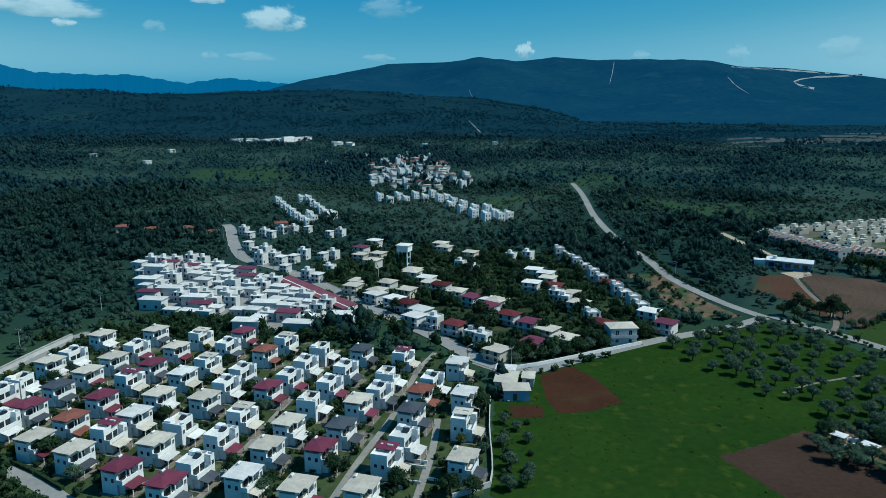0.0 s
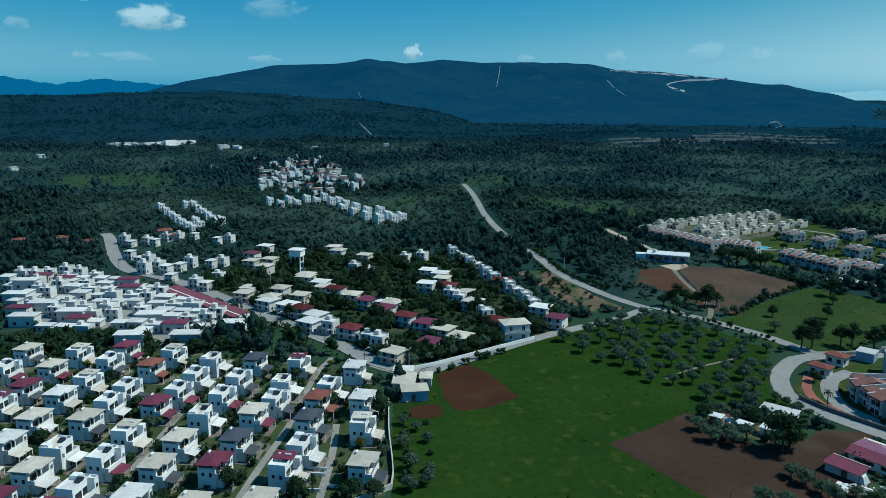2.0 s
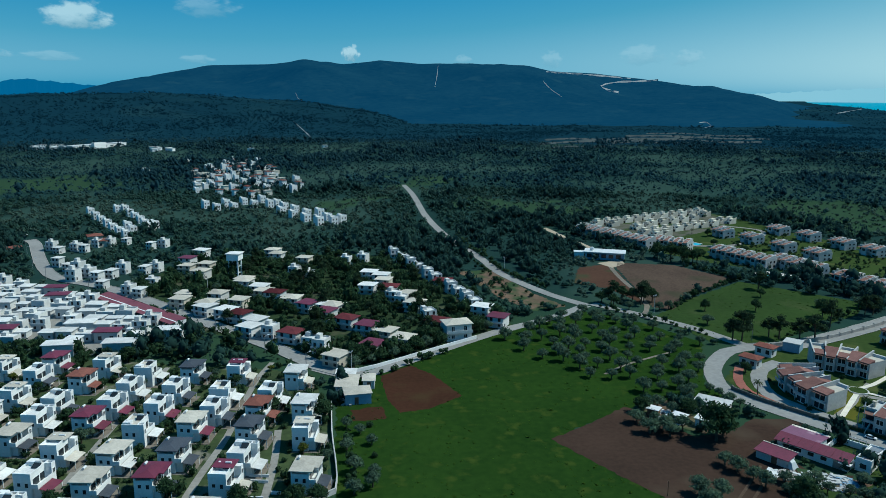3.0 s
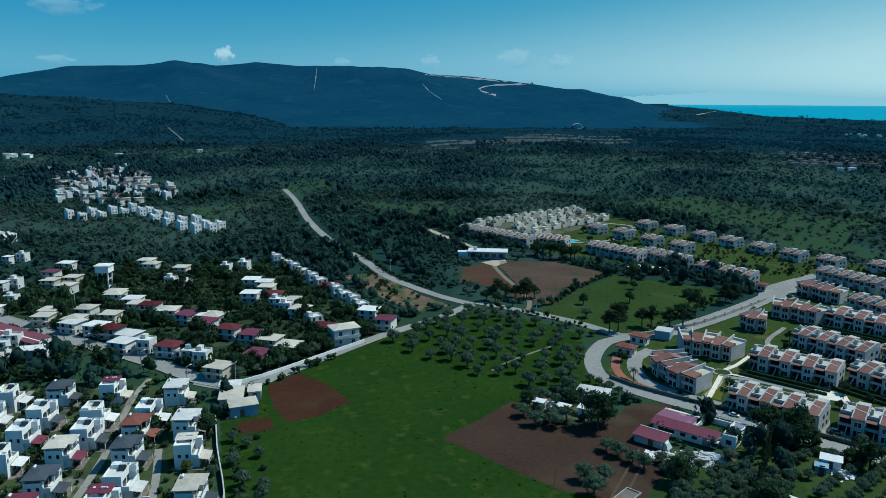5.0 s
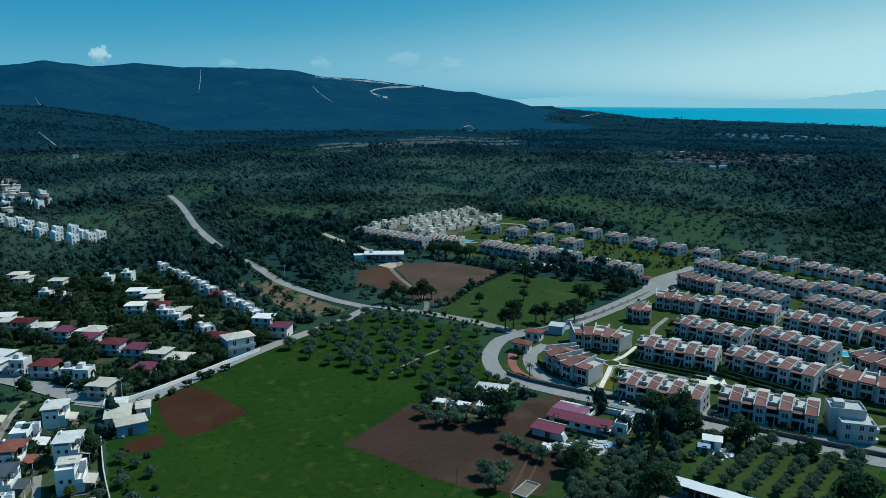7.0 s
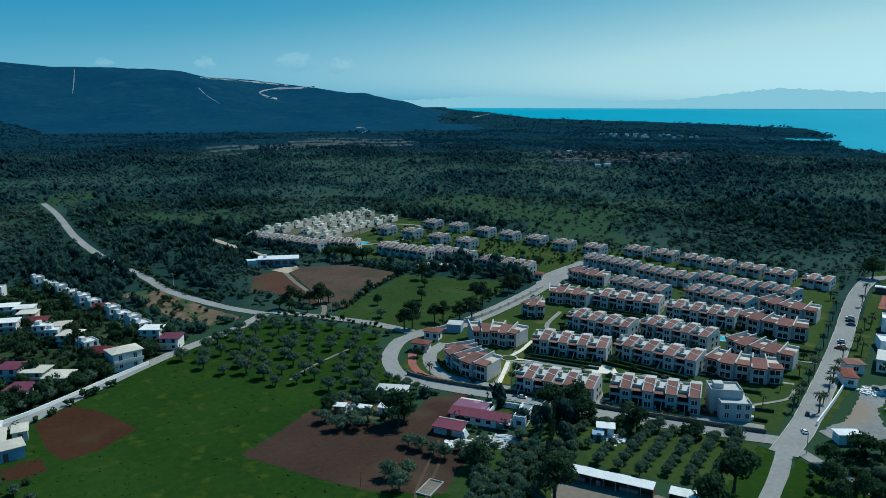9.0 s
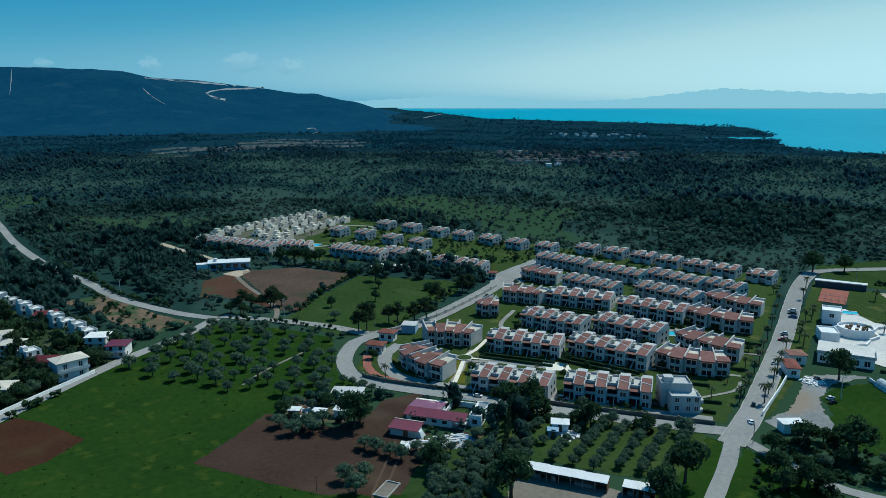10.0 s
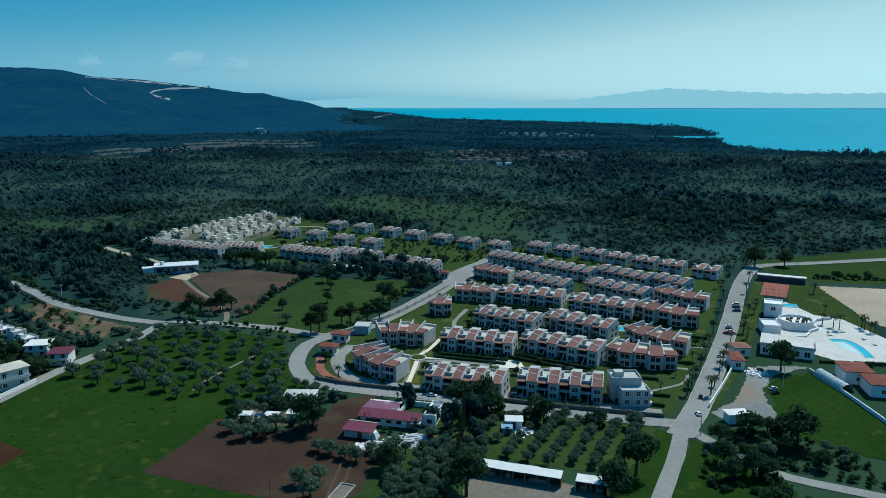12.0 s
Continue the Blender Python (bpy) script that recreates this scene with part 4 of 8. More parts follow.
def low_hip(x0, y0, x1, y1, z, thick, rise):
    """A thin overhanging slab whose top rises to a short ridge."""
    b = Build()
    b.box(x0, y0, z, x1, y1, z + thick)
    if rise:
        w, d = x1 - x0, y1 - y0
        k = min(w, d) / 2
        t = z + thick
        if w >= d:
            r = [(x0 + k, (y0 + y1) / 2, t + rise), (x1 - k + 1e-3, (y0 + y1) / 2, t + rise)]
            b.face(((x0, y0, t), (x1, y0, t), r[1], r[0])).face(((x1, y1, t), (x0, y1, t), r[0], r[1])).face(((x0, y1, t), (x0, y0, t), r[0])).face(((x1, y0, t), (x1, y1, t), r[1]))
        else:
            r = [((x0 + x1) / 2, y0 + k, t + rise), ((x0 + x1) / 2, y1 - k + 1e-3, t + rise)]
            b.face(((x1, y0, t), (x1, y1, t), r[1], r[0])).face(((x0, y1, t), (x0, y0, t), r[0], r[1])).face(((x0, y0, t), (x1, y0, t), r[0])).face(((x1, y1, t), (x0, y1, t), r[1]))
    return b


def parapet(x0, y0, x1, y1, z, h=0.8, t=0.16, gaps=""):
    b = Build()
    if "s" not in gaps:
        b.box(x0, y0, z, x1, y0 + t, z + h)
    if "n" not in gaps:
        b.box(x0, y1 - t, z, x1, y1, z + h)
    if "w" not in gaps:
        b.box(x0, y0 + t, z, x0 + t, y1 - t, z + h)
    if "e" not in gaps:
        b.box(x1 - t, y0 + t, z, x1, y1 - t, z + h)
    return b


def solar_tank(parent, x, y, z):
    part("water_tank", Build().tube((x - 0.7, y, z + 1.0), (x + 0.7, y, z + 1.0), 0.28, 0.28, 10), SHEET, parent, "white solar water tank")
    part("solar_panel", Build().hexa([(x - 0.9, y - 1.5, z + 0.1), (x + 0.9, y - 1.5, z + 0.1), (x + 0.9, y - 0.2, z + 0.8), (x - 0.9, y - 0.2, z + 0.8)],
         [(x - 0.9, y - 1.52, z + 0.18), (x + 0.9, y - 1.52, z + 0.18), (x + 0.9, y - 0.22, z + 0.88), (x - 0.9, y - 0.22, z + 0.88)]), GLASS, parent, "dark solar panel")


def villa(m, roof, awning, label, style="slab", walls=WHITE, mirror=1):
    """A two-storey villa with a stepped balcony side, a flat or overhanging roof and a veranda."""
    v = thing("villa", m, label, "house", "villas of the estate")
    M = mirror
    bx = lambda b, x0, y0, z0, x1, y1, z1: b.box(x0, min(y0 * M, y1 * M), z0, x1, max(y0 * M, y1 * M), z1)
    part("patio", bx(Build(), -3.3, -4.0, 0, 5.6, 4.0, 0.16), YARD, v, "worn paved patio")
    body = Build()
    if style == "slab":              # an open loggia under the roof's front half
        bx(body, -2.9, -3.3, 0.16, 1.3, 3.5, 4.75)
        bx(body, -2.9, -0.7, 4.75, 1.3, 3.5, 5.9)
        bx(body, -2.9, -3.3, 4.75, 1.3, -3.15, 5.2)
        bx(body, -2.9, -3.15, 4.75, -2.75, -0.7, 5.2)
        bx(body, 1.15, -3.15, 4.75, 1.3, -0.7, 5.2)
        bx(body, -2.9, -3.3, 5.2, -2.6, -3.0, 5.9)
        bx(body, 1.0, -3.3, 5.2, 1.3, -3.0, 5.9)
    else:
        bx(body, -2.9, -3.3, 0.16, 1.3, 3.5, 5.9)
    bx(body, 1.3, -2.6, 0.16, 2.9, 3.5, 2.95)
    bx(body, 1.3, 2.0, 2.95, 2.9, 3.5, 5.9)
    part("wall", body, walls, v)
    bal = Build()
    bx(bal, 2.76, -3.3, 2.8, 2.9, 2.0, 3.95)
    bx(bal, 1.3, -3.3, 2.8, 2.76, -3.16, 3.95)
    bx(bal, 1.3, -3.16, 2.8, 2.76, -2.6, 2.95)
    part("balcony", bal, walls, v)
    pil = Build()
    bx(pil, 2.6, -0.7, 3.95, 2.85, -0.45, 5.9)
    if style == "slab":
        part("pillar", pil, walls, v)
    lab = {ROOF_MAROON: "maroon sheet roof", ROOF_DARK: "dark grey roof", TILE: "orange tiled roof"}.get(roof, "")
    if style == "slab":
        r = low_hip(-3.3, -3.7, 2.2, 3.95, 5.9, 0.22, 0.5 if roof is not ROOF_BEIGE and roof is not ROOF_WHITE else 0.2)
        bx(r, 2.2, -1.6, 5.9, 3.25, 3.95, 6.12)
        part("roof", r, roof, v, lab)
    elif style == "half":
        part("roof", low_hip(-3.25, -0.4, 1.9, 3.9, 6.5, 0.18, 0.2), roof, v, lab)
        hut = Build()
        bx(hut, -2.9, 0.2, 5.9, 1.3, 3.5, 6.5)
        part("attic", hut, walls, v)
        part("parapet", parapet(-2.9, -3.3, 1.3, 0.2, 5.9, 0.75, gaps="n") if M > 0 else parapet(-2.9, -0.2, 1.3, 3.3, 5.9, 0.75, gaps="s"), walls, v)
    else:
        part("roof", bx(Build(), -2.8, -3.2, 5.9, 1.2, 3.4, 5.94), roof, v)
        part("parapet", parapet(-2.9, -3.3 if M > 0 else -3.5, 1.3, 3.5 if M > 0 else 3.3, 5.9, 0.55), walls, v)
        wing = parapet(1.3, 2.0 if M > 0 else -3.5, 2.9, 3.5 if M > 0 else -2.0, 5.9, 0.55, gaps="w")
        part("parapet", wing, walls, v)
        hut = Build()
        bx(hut, -2.6, 1.4, 5.94, -0.6, 3.2, 6.9)
        part("stair_hut", hut, walls, v)
    if awning:
        y0, y1 = sorted((-3.1 * M, 1.9 * M))
        part("awning", Build().hexa([(2.93, y0, 2.7), (5.5, y0, 2.25), (5.5, y1, 2.25), (2.93, y1, 2.7)], [(2.93, y0, 2.8), (5.5, y0, 2.35), (5.5, y1, 2.35), (2.93, y1, 2.8)]), awning, v, "sloping veranda roof")
        for y in (y0 + 0.2, y1 - 0.2):
            part("post", Build().box(5.25, y - 0.07, 0.16, 5.39, y + 0.07, 2.3), walls, v)
    if style == "slab":
        part("water_tank", Build().tube((-2.3, 2.2 * M - 0.6, 6.55), (-2.3, 2.2 * M + 0.6, 6.55), 0.3, 0.3, 10), SHEET, v, "white roof water tank")
    else:
        part("chimney", Build().box(-2.3, 2.0 * M - 0.25, 5.9, -1.8, 2.0 * M + 0.25, 6.9), walls, v)
    for x, z, w, h in ((-1.6, 3.3, 0.7, 0.8), (0.2, 3.1, 0.7, 1.0)):
        window(v, x, -3.3 if M > 0 else -3.5, z, w, h, "s", True)
    window(v, 1.3, -1.5 * M, 3.0, 2.2, 1.8, "e", True)
    window(v, 1.3, 0.8 * M, 3.0, 1.5, 1.8, "e", True)
    window(v, 2.9, 2.75 * M, 3.8, 0.8, 1.2, "e")
    window(v, 2.9, -0.2 * M, 0.2, 2.0, 2.1, "e")
    if style != "slab":
        solar_tank(v, 0.2, 1.6, 5.94)
    return v


FOOTPRINTS = []


def spread_copies(protos, places, rnd, yaw, size=1.0, uneven=0.0, flat=1.0):
    """Copies of the given houses on places; the first of each stands on its own place."""
    for k, (x, y) in enumerate(places):
        ob = protos[k % len(protos)]
        m = pose(x, y, 0, 0, 0, yaw(x, y) + rnd.uniform(-2, 2) * (1 + 4 * uneven))
        if k < len(protos):
            ob.matrix_world = m @ Matrix.Diagonal((size, size, size, 1))
        else:
            ob = copy_thing(ob, m)
        if flat != 1.0:
            ob.scale = (size, size, size * flat)
        if uneven:
            ob.scale = [size * rnd.uniform(1 - uneven, 1 + uneven * f) for f in (0.6, 0.6, 1.6)]
        FOOTPRINTS.append((x, y, 4.4 * size))


rnd = random.Random(5)
villa_yaw = lambda x, y: -16
here = Matrix.Identity(4)
spread_copies([villa(here, ROOF_MAROON, ROOF_MAROON, "white two-storey villa with maroon roof and veranda"), villa(here, ROOF_MAROON, ROOF_DARK, "white villa with maroon roof, dark veranda roof"),
               villa(here, ROOF_MAROON, ROOF_BEIGE, "white villa with half maroon roof and beige veranda", "half")], VILLAS_MAROON, rnd, villa_yaw, 0.84)
spread_copies([villa(here, ROOF_BEIGE, ROOF_WHITE, "white two-storey villa with flat beige roof slab"), villa(here, ROOF_BEIGE, ROOF_DARK, "white villa with beige roof slab, dark veranda roof"),
               villa(here, ROOF_BEIGE, ROOF_BEIGE, "white villa with beige half roof and roof terrace", "half"), villa(here, ROOF_BEIGE, ROOF_MAROON, "white villa with beige roof and maroon veranda")], VILLAS_BEIGE, rnd, villa_yaw, 0.84)
spread_copies([villa(here, ROOF_WHITE, ROOF_WHITE, "white two-storey villa with walled flat roof", "flat"), villa(here, ROOF_WHITE, ROOF_MAROON, "white flat-roofed villa with maroon veranda", "flat"),
               villa(here, ROOF_WHITE, ROOF_DARK, "white flat-roofed villa with dark veranda", "flat"), villa(here, ROOF_WHITE, ROOF_BEIGE, "white villa with overhanging white roof slab"),
               villa(here, ROOF_BEIGE, ROOF_WHITE, "white villa with beige terrace roof and solar tank", "flat", WHITE, -1)], VILLAS_WHITE, rnd, villa_yaw, 0.84)
spread_copies([villa(here, ROOF_DARK, ROOF_DARK, "white villa with dark slate-grey roof")], VILLAS_DARK, rnd, villa_yaw, 0.84)
spread_copies([villa(here, TILE, TILE, "white villa with orange tiled roof and veranda")], VILLAS_TILE, rnd, villa_yaw, 0.84)


def house(m, w, d, h, roof, label, style="hip", walls=WALL_TOWN, group="", plain=True, deck=True, glazed=2, name="house"):
    """A plain house: walls with windows, and a hipped, flat or terraced roof."""
    v = thing(name, m, label, "house", group)
    part("wall", Build().box(-w / 2, -d / 2, 0, w / 2, d / 2, h), walls, v)
    if style == "hip":
        part("roof", low_hip(-w / 2 - 0.5, -d / 2 - 0.5, w / 2 + 0.5, d / 2 + 0.5, h, 0.2, min(w, d) * 0.16), roof, v)
    elif style == "slab":
        part("roof", low_hip(-w / 2 - 0.5, -d / 2 - 0.5, w / 2 + 0.5, d / 2 + 0.5, h, 0.22, 0.15), roof, v)
    else:
        part("roof", Build().box(-w / 2 + 0.1, -d / 2 + 0.1, h, w / 2 - 0.1, d / 2 - 0.1, h + 0.04), roof, v)
        part("parapet", parapet(-w / 2, -d / 2, w / 2, d / 2, h, 0.6), walls, v)
        part("stair_hut", Build().box(-w / 2 + 0.3, 0.1, h + 0.04, -w / 2 + 2.3, d / 2 - 0.3, h + 1.7), walls, v)
    if deck:
        part("balcony", Build().box(-w / 2, -d / 2 - 1.1, 2.8, w / 2, -d / 2, 2.95).box(-w / 2, -d / 2 - 1.1, 2.95, w / 2, -d / 2 - 1.0, 3.7), walls, v)
    for z in ([0.9, 3.7, 6.3][:1 + (h > 4.6) + (h > 8)] if glazed else []):
        n = max(2, int(w / 3.4))
        for k in range(n):
            window(v, -w / 2 + (k + 0.5) * w / n, -d / 2, z - (0.6 if z > 3 and deck else 0), 1.1, 1.9 if z > 3 and deck else 1.25, "s", plain)
        for k in range(glazed - 1 if z < 3 else 0):
            window(v, w / 2, -d / 4 + k * d / 2, z, 1.0, 1.2, "e", plain)
    return v


G = "houses of the wooded district"
mid_yaw = lambda x, y: -37 if y < 262 else -25
spread_copies([house(here, 7.5, 6.5, 5.2, ROOF_BROWN, "white two-storey house with maroon-brown hipped roof", group=G), house(here, 6.5, 7, 5.2, ROOF_MAROON, "white house with faded maroon roof and balcony", "slab", group=G)], MID_MAROON, rnd, mid_yaw, 0.88, 0, 0.8)
spread_copies([house(here, 7, 7, 5.2, ROOF_BEIGE, "white house with beige hipped roof", group=G), house(here, 7, 6.5, 5.2, ROOF_WHITE, "white house with overhanging white roof", "slab", group=G),
               house(here, 6.5, 6.5, 5.0, ROOF_BEIGE, "cream house with pale flat roof", "slab", CREAM, G)], MID_PALE + MID_EXTRA, rnd, mid_yaw, 0.88, 0, 0.8)
spread_copies([house(here, 6, 6.5, 5.0, ROOF_WHITE, "white cubic house with walled roof terrace", "flat", group=G), house(here, 5.6, 6, 5.8, ROOF_WHITE, "tall white cubic house with stair hut", "flat", group=G)], MID_WHITE, rnd, lambda x, y: 8 if x > 50 and y < 345 else -30, 0.74)
spread_copies([house(here, 6, 6, 5.4, ROOF_WHITE, "small white cubic house among trees", "flat", group="white houses in the woods"), house(here, 5, 6, 5.0, ROOF_WHITE, "small white house with slab roof", "slab", group="white houses in the woods")], MID_FAR, rnd, lambda x, y: -25, 0.72, 0.15)
spread_copies([house(here, 7, 6, 3.2, TILE, "low house with orange tiled roof in the woods", walls=CREAM, group="orange-roofed houses", deck=False)], HOUSES_ORANGE, rnd, lambda x, y: 20)
lh = house(pose(*LONG_HOUSE[0], 0, 0, 0, 4), 8.2, 6.0, 5.4, ROOF_BEIGE, "long white house with beige hipped roof and loggias", plain=False)
FOOTPRINTS.append((*LONG_HOUSE[0], 7))

# close-set white houses
cluster_rnd = random.Random(11)
protos = [house(here, 7.0, 6.2, 3.6, ROOF_WHITE, "white house with flat white terrace roof", "flat", group="close-set white houses", name="town_house", glazed=1, deck=False),
          house(here, 7.5, 5.6, 3.6, ROOF_WHITE, "white house with broad white roof slab", "slab", group="close-set white houses", name="town_house", glazed=1, deck=False),
          house(here, 6.4, 6, 4.7, ROOF_WHITE, "white two-storey house with stair hut", "flat", group="close-set white houses", name="town_house", glazed=1),
          house(here, 6, 5.4, 3.2, ROOF_WHITE, "low white house with plain roof slab", "slab", group="close-set white houses", name="town_house", glazed=1, deck=False)]
big = [house(here, 10, 5.4, 4.4, ROOF_WHITE, "long white house with wide white roof", "slab", group="close-set white houses", name="town_house", deck=False)]
red = [house(here, 7, 4.5, 3.4, ROOF_MAROON, "low house with maroon sheet roof", "slab", group="close-set white houses", name="town_house", deck=False)]
spread_copies(big, CLUSTER_BIG, cluster_rnd, lambda x, y: -6, 0.85)
spread_copies(red, CLUSTER_MAROON, cluster_rnd, lambda x, y: -6)
spots = []
for i in range(-14, 15):
    for j in range(-14, 15):
        x, y = -85 + i * 6.9 * 0.98 + j * 2.4 + cluster_rnd.uniform(-0.8, 0.8), 272 + j * 7.0 - i * 2.2 + cluster_rnd.uniform(-0.8, 0.8)
        if inside([x], [y], CLUSTER)[0] and all(math.hypot(x - p, y - q) > r + 0.6 for p, q, r in FOOTPRINTS) and cluster_rnd.random() > 0.1 and not near_line([x], [y], ROAD_TOWN, 7)[0]:
            spots.append((x, y))
cluster_rnd.shuffle(spots)
spread_copies(protos, spots, cluster_rnd, lambda x, y: -12, 0.74, 0.2)

# far white rows and the far village
tower = [house(here, 5.5, 6, 5.6, ROOF_WHITE, "tall narrow white row house", "flat", WHITE, group="far white row houses", deck=False, glazed=1, name="row_house")]
spread_copies(tower, ROW_A + ROW_B, rnd, lambda x, y: 28, 0.72)
tall = [house(here, 6.5, 7, 6.2, ROOF_WHITE, "tall white stepped holiday house", "flat", WHITE, group="tall white houses", deck=False, glazed=1, name="row_house")]
spread_copies(tall, ROW_C, rnd, lambda x, y: 28, 0.7, 0.12)
vp = [house(here, 6, 6, 5.6, ROOF_WHITE, "small white village house", "flat", WHITE, group="village houses", deck=False, glazed=0, name="village_house"), house(here, 6, 6, 5.4, TILE, "small white village house with tiled roof", "hip", WHITE, group="village houses", deck=False, glazed=0, name="village_house"),
      house(here, 7, 6, 5.0, ROOF_BEIGE, "small cream village house", "slab", CREAM_LIGHT, "village houses", deck=False, glazed=0, name="village_house")]
vs, vr = [], random.Random(3)
while len(vs) < 105:
    x, y = vr.uniform(-85, 30), vr.uniform(565, 965)
    if inside([x], [y], VILLAGE)[0] and all(math.hypot(x - p, (y - q) * 0.75) > 7.2 for p, q in vs):
        vs.append((x, y))
    elif vr.random() < 0.0005:
        break
spread_copies(vp, vs, vr, lambda x, y: 28, 0.8, 0.2)


# ---- the holiday compound ----
def terrace_block(m, n, w, d, label, back=False, h=6.0):
    """A terrace of stepped units: tiled slopes between roof terraces, party walls standing proud."""
    v = thing("terrace_block", m, label, "terraced house", "terraces of the holiday compound")
    for k in range(n):
        x = k * w
        t0, t1 = x + w * 0.5, x + w - 0.05
        part("wall", Build().box(x, 0.7, 0, t0, d, h).box(t0, -1.5, 0, x + w, d, h), WALL_HOLIDAY, v)
        tile = Build().hexa([(t0 - 0.1, -1.9, h - 0.1), (t1, -1.9, h - 0.1), (t1, d * 0.62, h), (t0 - 0.1, d * 0.62, h)], [(t0 - 0.1, -1.9, h + 0.1), (t1, -1.9, h + 0.1), (t1, d * 0.62, h + 1.9), (t0 - 0.1, d * 0.62, h + 1.9)])
        part("tile_roof", tile, TILE_DUSKY if not back else TILE_OLD, v, "sloping red tiled roof")
        part("party_wall", Build().hexa([(t1 - 0.15, -2.0, h), (t1 + 0.1, -2.0, h), (t1 + 0.1, d * 0.66, h), (t1 - 0.15, d * 0.66, h)], [(t1 - 0.15, -2.0, h + 0.45), (t1 + 0.1, -2.0, h + 0.45), (t1 + 0.1, d * 0.66, h + 2.35), (t1 - 0.15, d * 0.66, h + 2.35)])
             .hexa([(t0 - 0.12, -2.0, h), (t0 + 0.1, -2.0, h), (t0 + 0.1, d * 0.66, h), (t0 - 0.12, d * 0.66, h)], [(t0 - 0.12, -2.0, h + 0.4), (t0 + 0.1, -2.0, h + 0.4), (t0 + 0.1, d * 0.66, h + 2.25), (t0 - 0.12, d * 0.66, h + 2.25)])
             .hexa([(t0, d * 0.3, h + 0.6), (t1, d * 0.18, h + 0.5), (t1, d * 0.2, h + 0.5), (t0, d * 0.34, h + 0.6)], [(t0, d * 0.3, h + 1.36), (t1, d * 0.18, h + 1.1), (t1, d * 0.21, h + 1.14), (t0, d * 0.34, h + 1.42)]), WALL_HOLIDAY, v)
        part("parapet", parapet(x + 0.05, 0.7, t0, d, h, 0.75, gaps="e"), WALL_HOLIDAY, v)
        part("stair_hut", Build().box(t0 + 0.1, d * 0.62, h, t1, d - 0.6, h + 1.9), WALL_HOLIDAY, v)
        part("canopy", Build().hexa([(x + 0.02, -1.0, 5.2), (t0 - 0.05, -1.0, 5.2), (t0 - 0.05, 0.7, 5.2), (x + 0.02, 0.7, 5.2)], [(x + 0.02, -1.0, 5.3), (t0 - 0.05, -1.0, 5.3), (t0 - 0.05, 0.7, 5.85), (x + 0.02, 0.7, 5.85)]), TILE_OLD, v, "small red tiled canopy")
        part("balcony", Build().box(x + 0.02, -0.95, 2.75, t0 - 0.02, 0.7, 2.9).box(x + 0.02, -1.05, 2.75, t0 - 0.02, -0.95, 3.6), WALL_HOLIDAY, v)
        mid, low = (t0 + t1) / 2, (x + t0) / 2
        part("chimney", Build().box(x + 0.3, d * 0.45, h, x + 0.9, d * 0.45 + 0.6, h + 1.7).box(x + 0.2, d * 0.45 - 0.1, h + 1.7, x + 1.0, d * 0.45 + 0.7, h + 1.85), CREAM, v, "small rendered chimney")
        window(v, mid, -1.5, 3.3, (t1 - t0) * 0.6, 1.7, "s", back)
        window(v, low, 0.7, 2.95, (t0 - x) * 0.9, 2.2, "s", True)
        if not back:
            window(v, mid, -1.5, 0.4, (t1 - t0) * 0.66, 2.0, "s")
            window(v, low, 0.7, 0.15, (t0 - x) * 0.9, 2.4, "s", True)
            part("roof_light", Build().hexa([(mid - 0.4, d * 0.24, h + 0.8), (mid + 0.4, d * 0.24, h + 0.8), (mid + 0.4, d * 0.38, h + 1.0), (mid - 0.4, d * 0.38, h + 1.0)], [(mid - 0.4, d * 0.24, h + 1.0), (mid + 0.4, d * 0.24, h + 1.0), (mid + 0.4, d * 0.38, h + 1.42), (mid - 0.4, d * 0.38, h + 1.42)]), GLASS, v, "dark roof light")
            part("stair_rail", Build().hexa([(t0 - 0.9, -3.6, 0), (t0 - 0.75, -3.6, 0), (t0 - 0.75, -1.1, 2.2), (t0 - 0.9, -1.1, 2.2)], [(t0 - 0.9, -3.6, 0.9), (t0 - 0.75, -3.6, 0.9), (t0 - 0.75, -1.1, 3.1), (t0 - 0.9, -1.1, 3.1)]), WALL_HOLIDAY, v, "white sloping stair wall")
    for yy in (d * 0.3, d * 0.7):
        for z in (1.0, 3.7):
            window(v, n * w, yy, z, 1.1, 1.2, "e", True)
    part("party_wall", Build().hexa([(n * w - 0.25, -0.6, h), (n * w + 0.02, -0.6, h), (n * w + 0.02, d * 0.8, h), (n * w - 0.25, d * 0.8, h)], [(n * w - 0.25, -0.6, h + 0.9), (n * w + 0.02, -0.6, h + 0.9), (n * w + 0.02, d * 0.8, h + 0.9), (n * w - 0.25, d * 0.8, h + 0.9)]), WALL_HOLIDAY, v)
    return v


def between(x0, y0, x1, y1):
    return pose(x0, y0, 0, 0, 0, math.degrees(math.atan2(y1 - y0, x1 - x0))), math.hypot(x1 - x0, y1 - y0)


BLOCK_BOXES, LOW = [], Matrix.Diagonal((1, 1, 0.77, 1))
for x0, y0, x1, y1 in BLOCKS_FOUR:
    m, L = between(x0, y0, x1, y1)
    terrace_block(m @ LOW, 4, L / 4, 7.2, "white terraced holiday houses with red tiled roofs")
    BLOCK_BOXES.append((m, L, 7.2))
for x0, y0, x1, y1 in BLOCKS_BACK:
    m, L = between(x0, y0, x1, y1)
    n = max(2, round(L / 5.2))
    terrace_block(m @ LOW, n, L / n, 6.4, "white terraced holiday houses with weathered tiled roofs", True)
    BLOCK_BOXES.append((m, L, 8.0))


